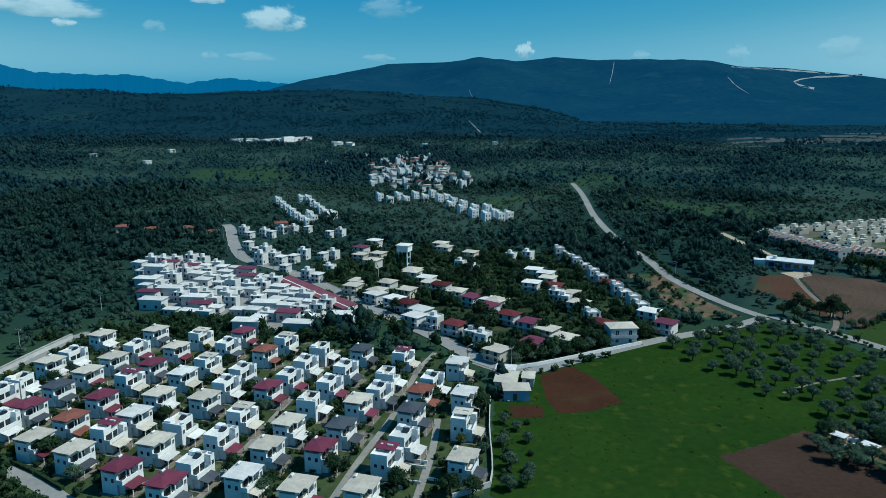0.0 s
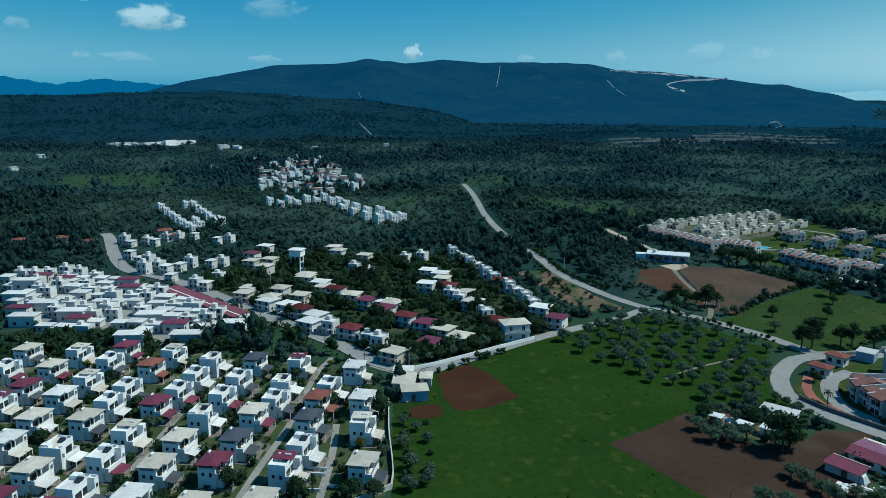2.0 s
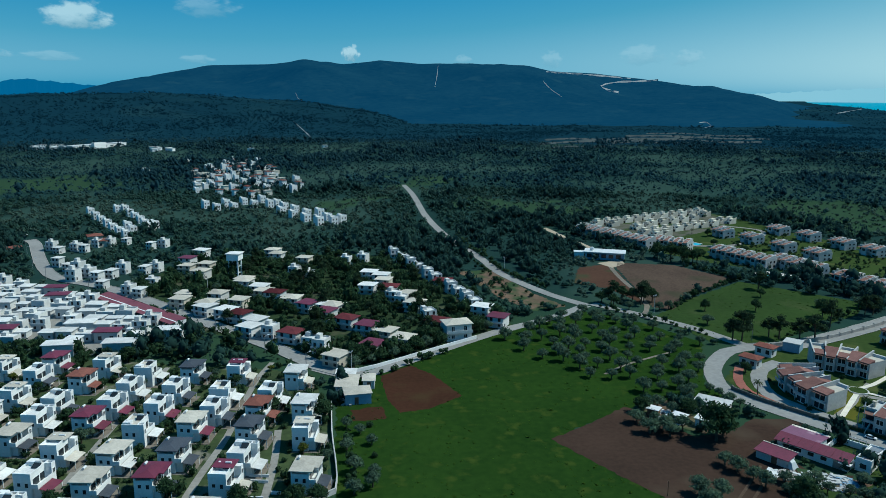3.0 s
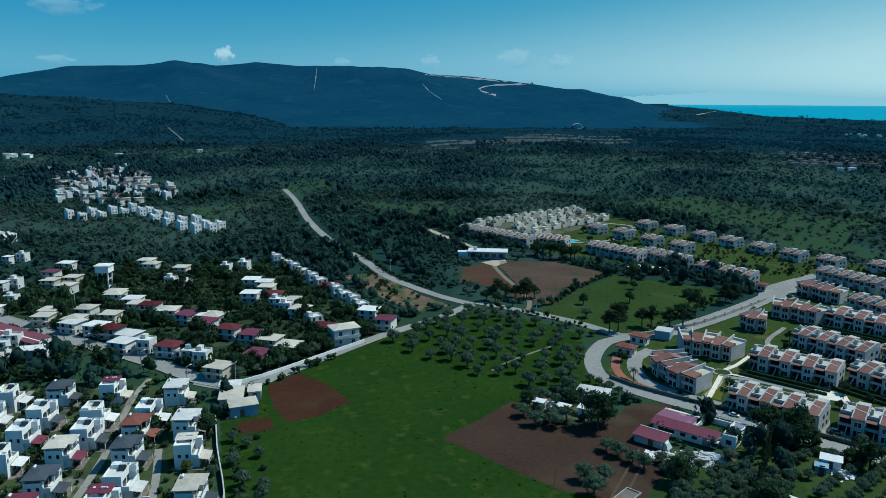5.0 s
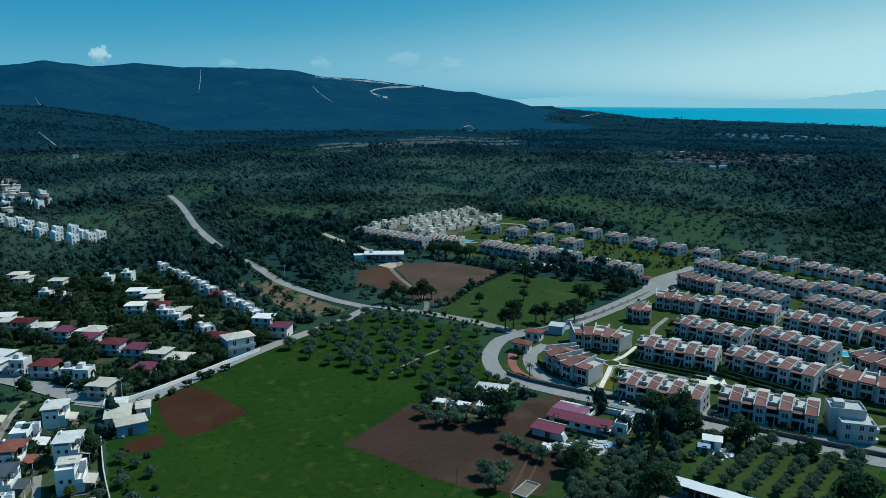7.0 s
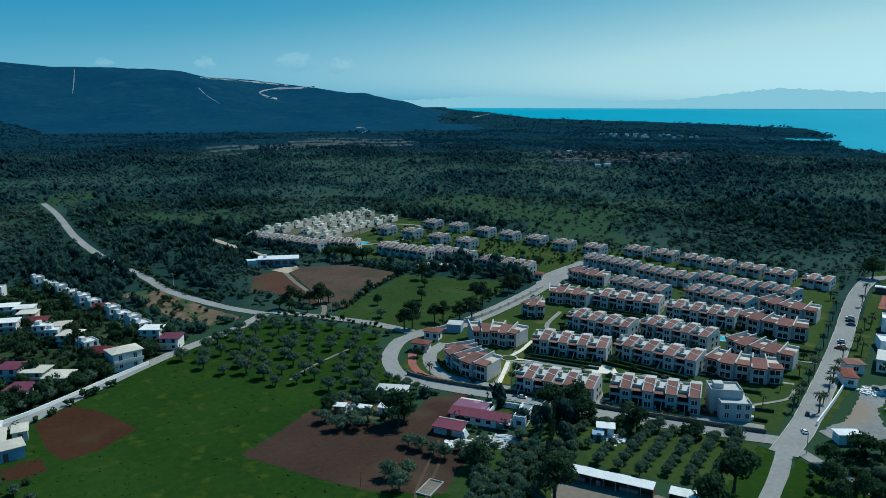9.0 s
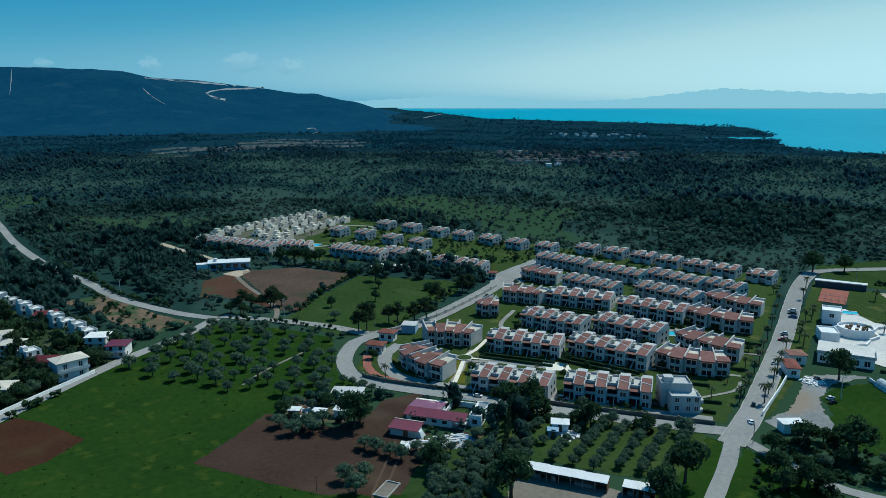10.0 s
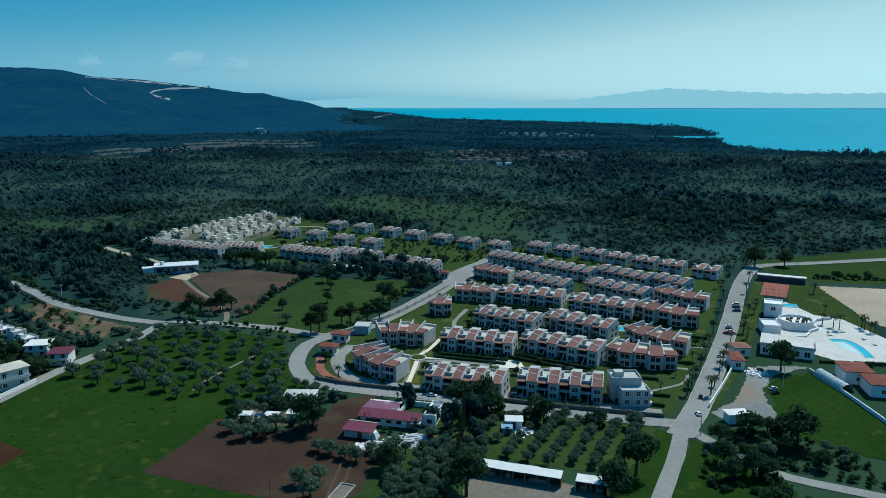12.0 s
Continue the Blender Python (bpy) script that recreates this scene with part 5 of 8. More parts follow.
def fan_block(m, L, d, n, bend, label, h=6.0):
    """A bent row of wedge-shaped units, each with a tiled slope and white ribs."""
    v = thing("fan_block", m, label, "terraced house", "bent blocks of the holiday compound")
    R = L / radians(bend)
    at = lambda k, r: ((r) * math.sin(radians(bend) * (k / n - 0.5)) + L / 2, R - r * math.cos(radians(bend) * (k / n - 0.5)) - (R - R * math.cos(radians(bend / 2))))
    inner, outer = R, R - d
    for k in range(n):
        a, b, c, e = at(k, inner), at(k + 1, inner), at(k + 1, outer), at(k, outer)
        mx = lambda p, q, t: (p[0] + (q[0] - p[0]) * t, p[1] + (q[1] - p[1]) * t)
        tall = k % 2
        if tall:                       # every second unit stands forward, under a ridged roof
            a, b = mx(a, e, -0.15), mx(b, c, -0.15)
        quad = [a, b, c, e]
        part("wall", Build().hexa([(*p, 0) for p in quad], [(*p, h) for p in quad]), WALL_HOLIDAY, v)
        deep, rise = (0.5, 1.9) if tall else (0.3, 0.9)
        f0, f1, b0, b1 = mx(a, e, -0.08), mx(b, c, -0.08), mx(a, e, deep), mx(b, c, deep)
        part("tile_roof", Build().hexa([(*f0, h), (*f1, h), (*b1, h), (*b0, h)], [(*f0, h + 0.15), (*f1, h + 0.15), (*b1, h + rise), (*b0, h + rise)]), TILE_DUSKY, v, "sloping red tiled roof")
        g0, g1 = mx(a, e, 1.06), mx(b, c, 1.06)
        if tall:
            part("tile_roof", Build().hexa([(*b0, h), (*b1, h), (*g1, h), (*g0, h)], [(*b0, h + rise), (*b1, h + rise), (*g1, h + 0.15), (*g0, h + 0.15)]), TILE_DUSKY, v, "sloping red tiled roof")
        else:
            q = [b0, b1, g1, g0]
            part("roof_terrace", Build().hexa([(*p, h) for p in q], [(*p, h + 0.06) for p in q]), ROOF_BEIGE, v, "pale roof terrace")
            part("parapet", Build().hexa([(*mx(b0, g0, 0.82), h), (*mx(b1, g1, 0.82), h), (*g1, h), (*g0, h)], [(*mx(b0, g0, 0.88), h + 0.9), (*mx(b1, g1, 0.88), h + 0.9), (*g1, h + 0.9), (*g0, h + 0.9)]), WALL_HOLIDAY, v)
        part("party_wall", Build().hexa([(*f0, h), (*mx(f0, f1, 0.1), h), (*mx(g0, g1, 0.1), h), (*g0, h)], [(*f0, h + 0.55), (*mx(f0, f1, 0.1), h + 0.55), (*mx(g0, g1, 0.1), h + 2.0), (*g0, h + 2.0)]), WALL_HOLIDAY, v)
        mid, ang = mx(a, b, 0.5), math.degrees(math.atan2(b[1] - a[1], b[0] - a[0]))
        for z in (0.6, 3.6):
            o = new("window", FRAME_MESH)
            o.parent, o.matrix_local = v, pose(*mid, z - 0.3, 0, 0, ang) @ Matrix.Diagonal((math.hypot(b[0] - a[0], b[1] - a[1]) * 0.7, 1, 2.2, 1))
            p = new("pane", PANE_MESH)
            p.parent = o
        cs, sn = math.cos(radians(ang)), math.sin(radians(ang))
        off = lambda px, py: (mid[0] + px * cs - py * sn, mid[1] + px * sn + py * cs)
        wd = math.hypot(b[0] - a[0], b[1] - a[1]) * 0.4
        q = [off(-wd, -1.1), off(wd, -1.1), off(wd, 0.05), off(-wd, 0.05)]
        q2 = [off(-wd, -1.1), off(wd, -1.1), off(wd, -0.98), off(-wd, -0.98)]
        part("canopy", Build().hexa([(*p, 5.6) for p in q], [(*p, 5.75) for p in q]), TILE_OLD, v, "red tiled canopy over the balcony")
        part("balcony", Build().hexa([(*p, 2.95) for p in q], [(*p, 3.1) for p in q]).hexa([(*p, 3.1) for p in q2], [(*p, 3.9) for p in q2]), WALL_HOLIDAY, v)
    return v


for k, (x0, y0, x1, y1) in enumerate(BLOCKS_HIP):
    m, L = between(x0, y0, x1, y1)
    fan_block(m @ LOW, L, 7.5, 5, (40, 34, 40, 34, -45, -36, 30)[k], "bent white holiday block with ribbed red tiled roofs")
    BLOCK_BOXES.append((m, L, 8.5))
m, L = between(133.5, 163.8, 130.6, 142)
fan_block(m @ LOW, L, 8.0, 5, 50, "curved white holiday block at the compound entrance")
BLOCK_BOXES.append((m, L, 10))
m, L = between(186.0, 184.5, 189.5, 176.0)
fan_block(m @ LOW, L, 8.0, 3, 40, "small curved white block with red tiled roofs")
BLOCK_BOXES.append((m, L, 9))

for x, y in ROW_RED:
    m = pose(x, y, 0, 0, 0, -84) @ Matrix.Translation((-5.4, -2.8, 0))
    terrace_block(m @ Matrix.Diagonal((1, 1, 0.68, 1)), 2, 5.9, 6.6, "white paired holiday house with weathered tiled roof", True)
    FOOTPRINTS.append((x, y, 6))
def stepped_house(walls, label, tall):
    """A narrow house that steps back floor by floor, with white walls standing proud of its terraces."""
    v = thing("holiday_house", here, label, "house", "stepped cream houses")
    part("wall", Build().box(-3.2, -4.2, 0, 3.2, 3.6, 2.9).box(-3.2, -1.8, 2.9, 3.2, 3.6, 5.7).box(-3.2, 0.4, 5.7, -0.2, 3.6, 5.7 + tall), walls, v)
    part("terrace_wall", Build().box(-3.2, -4.2, 2.9, -2.95, -1.8, 4.1).box(2.95, -4.2, 2.9, 3.2, -1.8, 4.1).box(-2.95, -4.2, 2.9, 2.95, -4.0, 3.6), walls, v)
    part("parapet", parapet(-3.2, -1.8, 3.2, 3.6, 5.7, 0.7, 0.2, "n"), walls, v)
    part("party_wall", Build().hexa([(3.0, -4.6, 0), (3.3, -4.6, 0), (3.3, 3.9, 0), (3.0, 3.9, 0)], [(3.0, -4.6, 3.2), (3.3, -4.6, 3.2), (3.3, 3.9, 7.6), (3.0, 3.9, 7.6)]), walls, v)
    part("roof", Build().box(-3.4, 0.2, 5.7 + tall, 0.0, 3.8, 5.9 + tall), ROOF_BEIGE, v)
    part("pergola", Build().box(-2.9, -3.9, 2.9, -2.7, -3.7, 5.0).box(2.6, -3.9, 2.9, 2.8, -3.7, 5.0).box(-3.0, -3.9, 5.0, 2.9, -3.7, 5.2), walls, v)
    for x in (-1.6, 1.5):
        window(v, x, -4.2, 0.3, 1.7, 2.0, "s", True)
        window(v, x, -1.8, 3.0, 1.7, 2.0, "s", True)
    for y in (-0.4, 2.0):
        window(v, 3.2, y, 3.7, 0.9, 1.1, "e", True)
    return v


stack = [stepped_house(CREAM_LIGHT, "cream stepped holiday house with roof terrace", 2.0), stepped_house(CREAM, "pale stepped holiday house with roof terrace", 1.5)]
field("ground_stack", [(184, 378), (196, 420), (203, 426), (286, 447), (290, 418), (283, 408), (262, 384), (224, 364), (204, 352)], 0.09, material("planted_courts", (0.12, 0.115, 0.09), (0.08, 0.08, 0.062), 0.9, 0.1, 0.9, 0.02, third=((0.04, 0.065, 0.022), 0.12, 0.5)), "worn paved courts and lawns between stepped cream houses", "yard")
ROW_INFILL = [(201, 404), (210, 391), (218, 394), (252, 411), (261, 414), (208, 366), (216, 369), (192, 408), (205.5, 374), (225, 402), (234, 405), (243, 408)]
spread_copies(stack, ROW_STACK + ROW_INFILL, rnd, lambda x, y: -70, 0.8, 0.0, 0.64)

# furrows and wheel tracks
ridge = Build()
a = radians(-28)
ux, uy = math.cos(a), math.sin(a)
for k in range(-40, 41):
    cx, cy = 160 - uy * k * 1.7, 270 + ux * k * 1.7
    run = [(cx + ux * s, cy + uy * s) for s in np.arange(-60, 60, 3.0)]
    ok = inside([p[0] for p in run], [p[1] for p in run], PLOUGHED)
    for (p, q0), (o0, o1) in zip(zip(run, run[1:]), zip(ok, ok[1:])):
        if o0 and o1:
            ridge.hexa([(p[0] + uy * 0.5, p[1] - ux * 0.5, 0.08), (q0[0] + uy * 0.5, q0[1] - ux * 0.5, 0.08), (q0[0] - uy * 0.5, q0[1] + ux * 0.5, 0.08), (p[0] - uy * 0.5, p[1] + ux * 0.5, 0.08)],
                       [(p[0] + uy * 0.15, p[1] - ux * 0.15, 0.2), (q0[0] + uy * 0.15, q0[1] - ux * 0.15, 0.2), (q0[0] - uy * 0.15, q0[1] + ux * 0.15, 0.2), (p[0] - uy * 0.15, p[1] + ux * 0.15, 0.2)])
tagged(new("furrows", ridge.data("furrows", PLOUGH)), "long low furrow ridges of the ploughed field", "furrow", kind="stuff")
DRY = material("dry_wheel_rut", (0.1, 0.07, 0.05), (0.07, 0.05, 0.036), 0.95, 0.3, 2)
for off in (-0.8, 0.8):
    ribbon("track_rut", [(78 + off, 103 - off), (80 + off, 106 - off), (89.2 + off, 113.7 - off), (98.3 + off, 121.4 - off)], 0.6, 0.15, DRY, "pale wheel rut across the tilled field", "track", step=2.0)

# ---- trees ----
def cards(rs, centres, radii, count, size, up=0.25, three=False):
    """Leaf clumps: small crossed faces over the surface of several rounded masses."""
    v, f = [], []
    per = np.array([r[0] * r[1] + r[0] * r[2] for r in radii])
    per = np.maximum((per / per.sum() * count).astype(int), min(6, max(2, count // 3)))
    for c, r, n in zip(centres, radii, per):
        d = rs.normal(size=(n, 3))
        d[:, 2] = d[:, 2] + up
        d /= np.linalg.norm(d, axis=1)[:, None]
        p = np.array(c) + d * np.array(r) * rs.uniform(0.72, 1.08, (n, 1))
        a = np.cross(d + rs.normal(scale=0.45, size=(n, 3)), rs.normal(size=(n, 3)))
        a /= np.linalg.norm(a, axis=1)[:, None]
        b = np.cross(a, d + rs.normal(scale=0.55, size=(n, 3)))
        b /= np.linalg.norm(b, axis=1)[:, None]
        s = size * rs.uniform(0.6, 1.35, (n, 1))
        a, b = a * s, b * s * rs.uniform(0.5, 1.0, (n, 1))
        for i in range(n):
            k = len(v)
            if three:
                v += [tuple(p[i] - a[i] * 1.2), tuple(p[i] - b[i] + a[i] * 0.7), tuple(p[i] + b[i] * 1.3 + a[i] * 0.7)]
                f.append((k, k + 1, k + 2))
                continue
            v += [tuple(p[i] - a[i]), tuple(p[i] - b[i] * 0.9), tuple(p[i] + a[i]), tuple(p[i] + b[i])]
            f.append((k, k + 1, k + 2, k + 3))
    return v, f


def lump(rs, c, r, n=8, m=5):
    """A rough rounded mass inside the leaves."""
    v, f = [], []
    for j in range(1, m):
        th = math.pi * j / m
        for i in range(n):
            k = 0.6 * (1 + rs.uniform(-0.2, 0.2))
            v.append((c[0] + r[0] * k * math.sin(th) * math.cos(6.283 * i / n), c[1] + r[1] * k * math.sin(th) * math.sin(6.283 * i / n), c[2] + r[2] * k * math.cos(th)))
    top, bot = len(v), len(v) + 1
    v += [(c[0], c[1], c[2] + r[2] * 0.7), (c[0], c[1], c[2] - r[2] * 0.6)]
    for j in range(m - 2):
        for i in range(n):
            f.append((j * n + i, (j + 1) * n + i, (j + 1) * n + (i + 1) % n, j * n + (i + 1) % n))
    for i in range(n):
        f.append((i, (i + 1) % n, top))
        f.append(((m - 2) * n + (i + 1) % n, (m - 2) * n + i, bot))
    return v, f


def crown_mesh(name, seed, centres, radii, count, size, mat, up=0.25):
    rs = np.random.RandomState(seed)
    b = Build()
    for c, r in zip(centres, radii):
        v, f = lump(rs, c, r)
        k = len(b.v)
        b.v += v
        b.f += [tuple(k + i for i in q) for q in f]
    v, f = cards(rs, centres, radii, count, size, up, True)
    k = len(b.v)
    b.v += v
    b.f += [tuple(k + i for i in q) for q in f]
    return b.data(name, mat)


def tree(kind, seed):
    """A tree at the origin: tapered trunk with limbs, and a broken crown."""
    rs = np.random.RandomState(seed)
    names = {"olive": ("olive_tree", "grey-green olive tree with a rounded crown", "olive tree"), "broad": ("garden_tree", "dark green leafy garden tree", "tree"), "lemon": ("citrus_tree", "small yellow-green citrus tree", "tree"),
             "pine": ("umbrella_pine", "dark umbrella pine with bare trunk", "pine tree"), "cypress": ("cypress", "tall narrow dark green cypress", "tree"), "shrub": ("shrub", "low dark green shrub", "shrub")}
    nm, lb, cat = names[kind]
    t = thing(nm, here, lb, cat)
    trunk, cs, rr = Build(), [], []
    if kind == "olive":
        trunk.tube((0, 0, -0.1), (0.1, 0.05, 1.1), 0.22, 0.16)
        for k in range(5):
            a = k * 1.257 + rs.uniform(-0.3, 0.3)
            q = (1.15 * math.cos(a), 1.15 * math.sin(a), 2.2 + rs.uniform(-0.3, 0.5))
            trunk.tube((0.1, 0.05, 1.0), q, 0.1, 0.04, 5)
            cs.append(q), rr.append((1.15 * rs.uniform(0.8, 1.15), 1.15 * rs.uniform(0.8, 1.15), 0.85))
        cs.append((0, 0, 2.9)), rr.append((1.3, 1.3, 0.9))
        part("trunk", trunk, BARK, t)
        part("crown", crown_mesh("crown", seed, cs, rr, 640, 0.17, LEAF_OLIVE), None, t)
    elif kind in ("broad", "lemon"):
        z = 1.9 if kind == "broad" else 1.1
        trunk.tube((0, 0, -0.1), (0, 0.1, z), 0.24, 0.17)
        s = 1.0 if kind == "broad" else 0.62
        for k in range(6):
            a = k * 1.047 + rs.uniform(-0.3, 0.3)
            q = (1.5 * s * math.cos(a), 1.5 * s * math.sin(a), z + s * (1.3 + rs.uniform(-0.5, 0.7)))
            trunk.tube((0, 0.1, z - 0.2), q, 0.11, 0.04, 5)
            cs.append(q), rr.append((1.35 * s * rs.uniform(0.75, 1.2), 1.35 * s * rs.uniform(0.75, 1.2), 1.15 * s))
        cs.append((0.2, 0, z + 2.3 * s)), rr.append((1.5 * s, 1.5 * s, 1.2 * s))
        part("trunk", trunk, BARK, t)
        part("crown", crown_mesh("crown", seed, cs, rr, 800 if s == 1 else 360, 0.2 * (s + 0.15), LEAF_BROAD if s == 1 else LEAF_BRIGHT), None, t)
    elif kind == "pine":
        trunk.tube((0, 0, -0.1), (0.2, 0.1, 3.6), 0.26, 0.2).tube((0.2, 0.1, 3.6), (0.1, 0.3, 7.0), 0.2, 0.1)
        for k in range(8):
            a = k * 0.785 + rs.uniform(-0.3, 0.3)
            d = rs.uniform(1.1, 2.2)
            q = (d * math.cos(a), d * math.sin(a), rs.uniform(3.6, 6.6))
            trunk.tube((0.15, 0.15, 3.2 + 0.2 * k), q, 0.08, 0.03, 5)
            cs.append(q), rr.append((1.6 * rs.uniform(0.7, 1.1), 1.6 * rs.uniform(0.7, 1.1), 0.95))
        cs.append((0.1, 0.2, 6.9)), rr.append((1.8, 1.8, 1.1))
        part("trunk", trunk, BARK, t)
        part("crown", crown_mesh("crown", seed, cs, rr, 900, 0.2, LEAF_PINE), None, t)
    elif kind == "cypress":
        trunk.tube((0, 0, -0.1), (0, 0, 1.0), 0.14, 0.1)
        for k in range(5):
            cs.append((rs.uniform(-0.1, 0.1), rs.uniform(-0.1, 0.1), 1.2 + k * 1.1)), rr.append((0.75 - 0.11 * k, 0.75 - 0.11 * k, 0.95))
        part("trunk", trunk, BARK, t)
        part("crown", crown_mesh("crown", seed, cs, rr, 500, 0.14, LEAF_PINE), None, t)
    else:
        trunk.tube((0, 0, -0.1), (0, 0, 0.6), 0.08, 0.05)
        for k in range(4):
            a = k * 1.57 + rs.uniform(-0.5, 0.5)
            cs.append((0.6 * math.cos(a), 0.6 * math.sin(a), 0.65 + rs.uniform(0, 0.3))), rr.append((0.75, 0.75, 0.65))
        part("trunk", trunk, BARK, t)
        part("crown", crown_mesh("crown", seed, cs, rr, 380, 0.13, LEAF_BROAD), None, t)
    return t


def palm(seed):
    rs = np.random.RandomState(seed)
    t = thing("palm_tree", here, "slender palm tree with a fan of fronds", "palm tree", "palms")
    h = 4.6
    trunk = Build()
    for k in range(4):
        trunk.tube((0.05 * k, 0, -0.1 + k * h / 4), (0.05 * (k + 1), 0, (k + 1) * h / 4), 0.2 - 0.015 * k, 0.19 - 0.015 * k)
    part("trunk", trunk, BARK, t)
    crown = Build()
    for k in range(22):
        a, e = k * 2.4 + rs.uniform(-0.2, 0.2), rs.uniform(-0.3, 1.0)
        d, p = Vector((math.cos(a), math.sin(a), 0)), Vector((0.2, 0, h))
        side = Vector((-d.y, d.x, 0))
        for s in range(4):
            slope = e - s * 0.5
            q = p + (d * math.cos(slope) + Vector((0, 0, math.sin(slope)))) * 0.55
            w0, w1 = 0.26 * (1 - s * 0.12), 0.26 * (1 - (s + 1) * 0.2)
            crown.face((p + side * w0 - Vector((0, 0, 0.08)), q + side * w1 - Vector((0, 0, 0.08)), q, p)).face((p, q, q - side * w1 - Vector((0, 0, 0.08)), p - side * w0 - Vector((0, 0, 0.08))))
            p = q
    part("crown", crown, LEAF_PALM, t)
    return t


KINDS = {k: [tree(k, s + 17 * i) for i, s in enumerate((2, 5, 9))] for k in ("olive", "broad", "lemon", "pine", "cypress", "shrub")}
USED, TREES, tree_rnd = set(), [], random.Random(23)
KINDS["palm"] = [palm(3), palm(8)]


def plant(kind, x, y, size=1.0, group=""):
    ob = tree_rnd.choice(KINDS[kind])
    m = pose(x, y, float(land(x, y)), 0, 0, tree_rnd.uniform(0, 360)) @ Matrix.Diagonal((size * tree_rnd.uniform(0.9, 1.1), size * tree_rnd.uniform(0.9, 1.1), size * tree_rnd.uniform(0.88, 1.15), 1))
    if ob.name in USED:
        ob = copy_thing(ob, Matrix.Identity(4))
    else:
        USED.add(ob.name)
    ob.matrix_basis = m
    if group:
        ob["group"] = group
    TREES.append((x, y, 2.0 * size))
    return ob


def blocked(x, y, gap=0.0, roads=True):
    if any(inside([x], [y], poly)[0] for poly in (WEDGE, CAR_PARK, YARD_CLEAR)):
        return True
    if any((x - p) ** 2 + (y - q) ** 2 < (r + gap) ** 2 for p, q, r in FOOTPRINTS):
        return True
    for m, L, d in BLOCK_BOXES:
        q = m.inverted() @ Vector((x, y, 0))
        if -1.5 - gap < q.x < L + 1.5 + gap and -2.5 - gap < q.y < d + 1.5 + gap:
            return True
    return roads and any(near_line([x], [y], ln, w / 2 + 0.9)[0] for ln, w in ROADS)


def scatter(poly, n, kinds, sizes, apart, gap=0.0, group=""):
    """Trees at random in a polygon, clear of houses, roads and one another."""
    xs, ys = [p[0] for p in poly], [p[1] for p in poly]
    mine, tries = [], 0
    while len(mine) < n and tries < n * 40:
        tries += 1
        x, y = tree_rnd.uniform(min(xs), max(xs)), tree_rnd.uniform(min(ys), max(ys))
        if inside([x], [y], poly)[0] and all((x - p) ** 2 + (y - q) ** 2 > apart ** 2 for p, q in mine) and not blocked(x, y, gap):
            plant(tree_rnd.choice(kinds), x, y, tree_rnd.uniform(*sizes), group)
            mine.append((x, y))



# ---- single buildings ----
def box_at(a, b, depth, high, name, mat, label, category="building"):
    """A thing whose front stands on the line from a to b."""
    m, L = between(*a, *b)
    t = thing(name, m, label, category)
    part("wall", Build().box(0, 0, 0, L, depth, high), mat, t)
    BLOCK_BOXES.append((m, L, depth))
    return t, L


m, L = between(105.8, 128.6, 113.0, 115.8)
w = thing("warehouse", m, "white warehouse with broad maroon sheet roof", "warehouse")
part("wall", Build().box(0, 0.5, 0, L, 3.2, 2.2).box(0, 3.2, 0, 7.5, 8.4, 2.5), WHITE, w)
part("roof", Build().hexa([(-0.5, -0.2, 2.1), (L + 0.3, -0.2, 2.1), (L + 0.3, 3.2, 2.95), (-0.5, 3.2, 2.95)], [(-0.5, -0.2, 2.22), (L + 0.3, -0.2, 2.22), (L + 0.3, 3.2, 3.07), (-0.5, 3.2, 3.07)]), ROOF_MAROON, w, "maroon corrugated roof slope")
part("roof", Build().hexa([(-0.5, 3.22, 2.9), (7.8, 3.22, 2.9), (7.8, 8.8, 2.5), (-0.5, 8.8, 2.5)], [(-0.5, 3.22, 3.02), (7.8, 3.22, 3.02), (7.8, 8.8, 2.62), (-0.5, 8.8, 2.62)]), ROOF_MAUVE, w, "faded mauve sheet roof")
part("eaves_strip", Build().box(-0.5, 8.82, 2.4, 7.8, 9.7, 2.55), CREAM_LIGHT, w, "pale pink canopy strip")
for k in range(11):
    part("roof_seam", Build().hexa([(k * 1.4, -0.2, 2.22), (k * 1.4 + 0.07, -0.2, 2.22), (k * 1.4 + 0.07, 3.2, 3.07), (k * 1.4, 3.2, 3.07)], [(k * 1.4, -0.2, 2.28), (k * 1.4 + 0.07, -0.2, 2.28), (k * 1.4 + 0.07, 3.2, 3.13), (k * 1.4, 3.2, 3.13)]), ROOF_MAROON, w)
for k in range(4):
    window(w, 2 + k * 2.6, 0.5, 0.8, 1.2, 0.8, "s", True)
part("gate", Build().box(L - 3.0, 0.42, 0, L - 1.2, 0.5, 1.9), METAL, w, "grey metal gate")
part("porch_slab", Build().box(L - 1.8, -0.5, 1.75, L + 0.6, 1.0, 1.9), WHITE, w, "small white porch slab")
BLOCK_BOXES.append((m, L, 8.8))
c = thing("courtyard_wall", m @ pose(7.9, 3.4, 0), "white walled yard with grass beside the warehouse", "wall")
part("wall", parapet(0, 0, 7.0, 10.0, 0, 1.5, 0.3), WHITE, c)
part("yard_grass", Build().box(0.3, 0.3, 0, 6.7, 9.7, 0.14), LAWN, c, "dull green yard grass")
for k in range(5):
    part("fence_post", Build().box(0.4 + k * 1.4, 9.75, 1.5, 0.5 + k * 1.4, 9.85, 2.5), FRAME, c)
part("fence_rail", Build().box(0.4, 9.76, 2.35, 6.2, 9.84, 2.5), FRAME, c)
s = thing("annex", m @ pose(15.2, 2.8, 0), "narrow white annex with grey roof hatches", "building")
part("wall", Build().box(0, 0, 0, 3.0, 8.6, 2.6), WHITE, s)
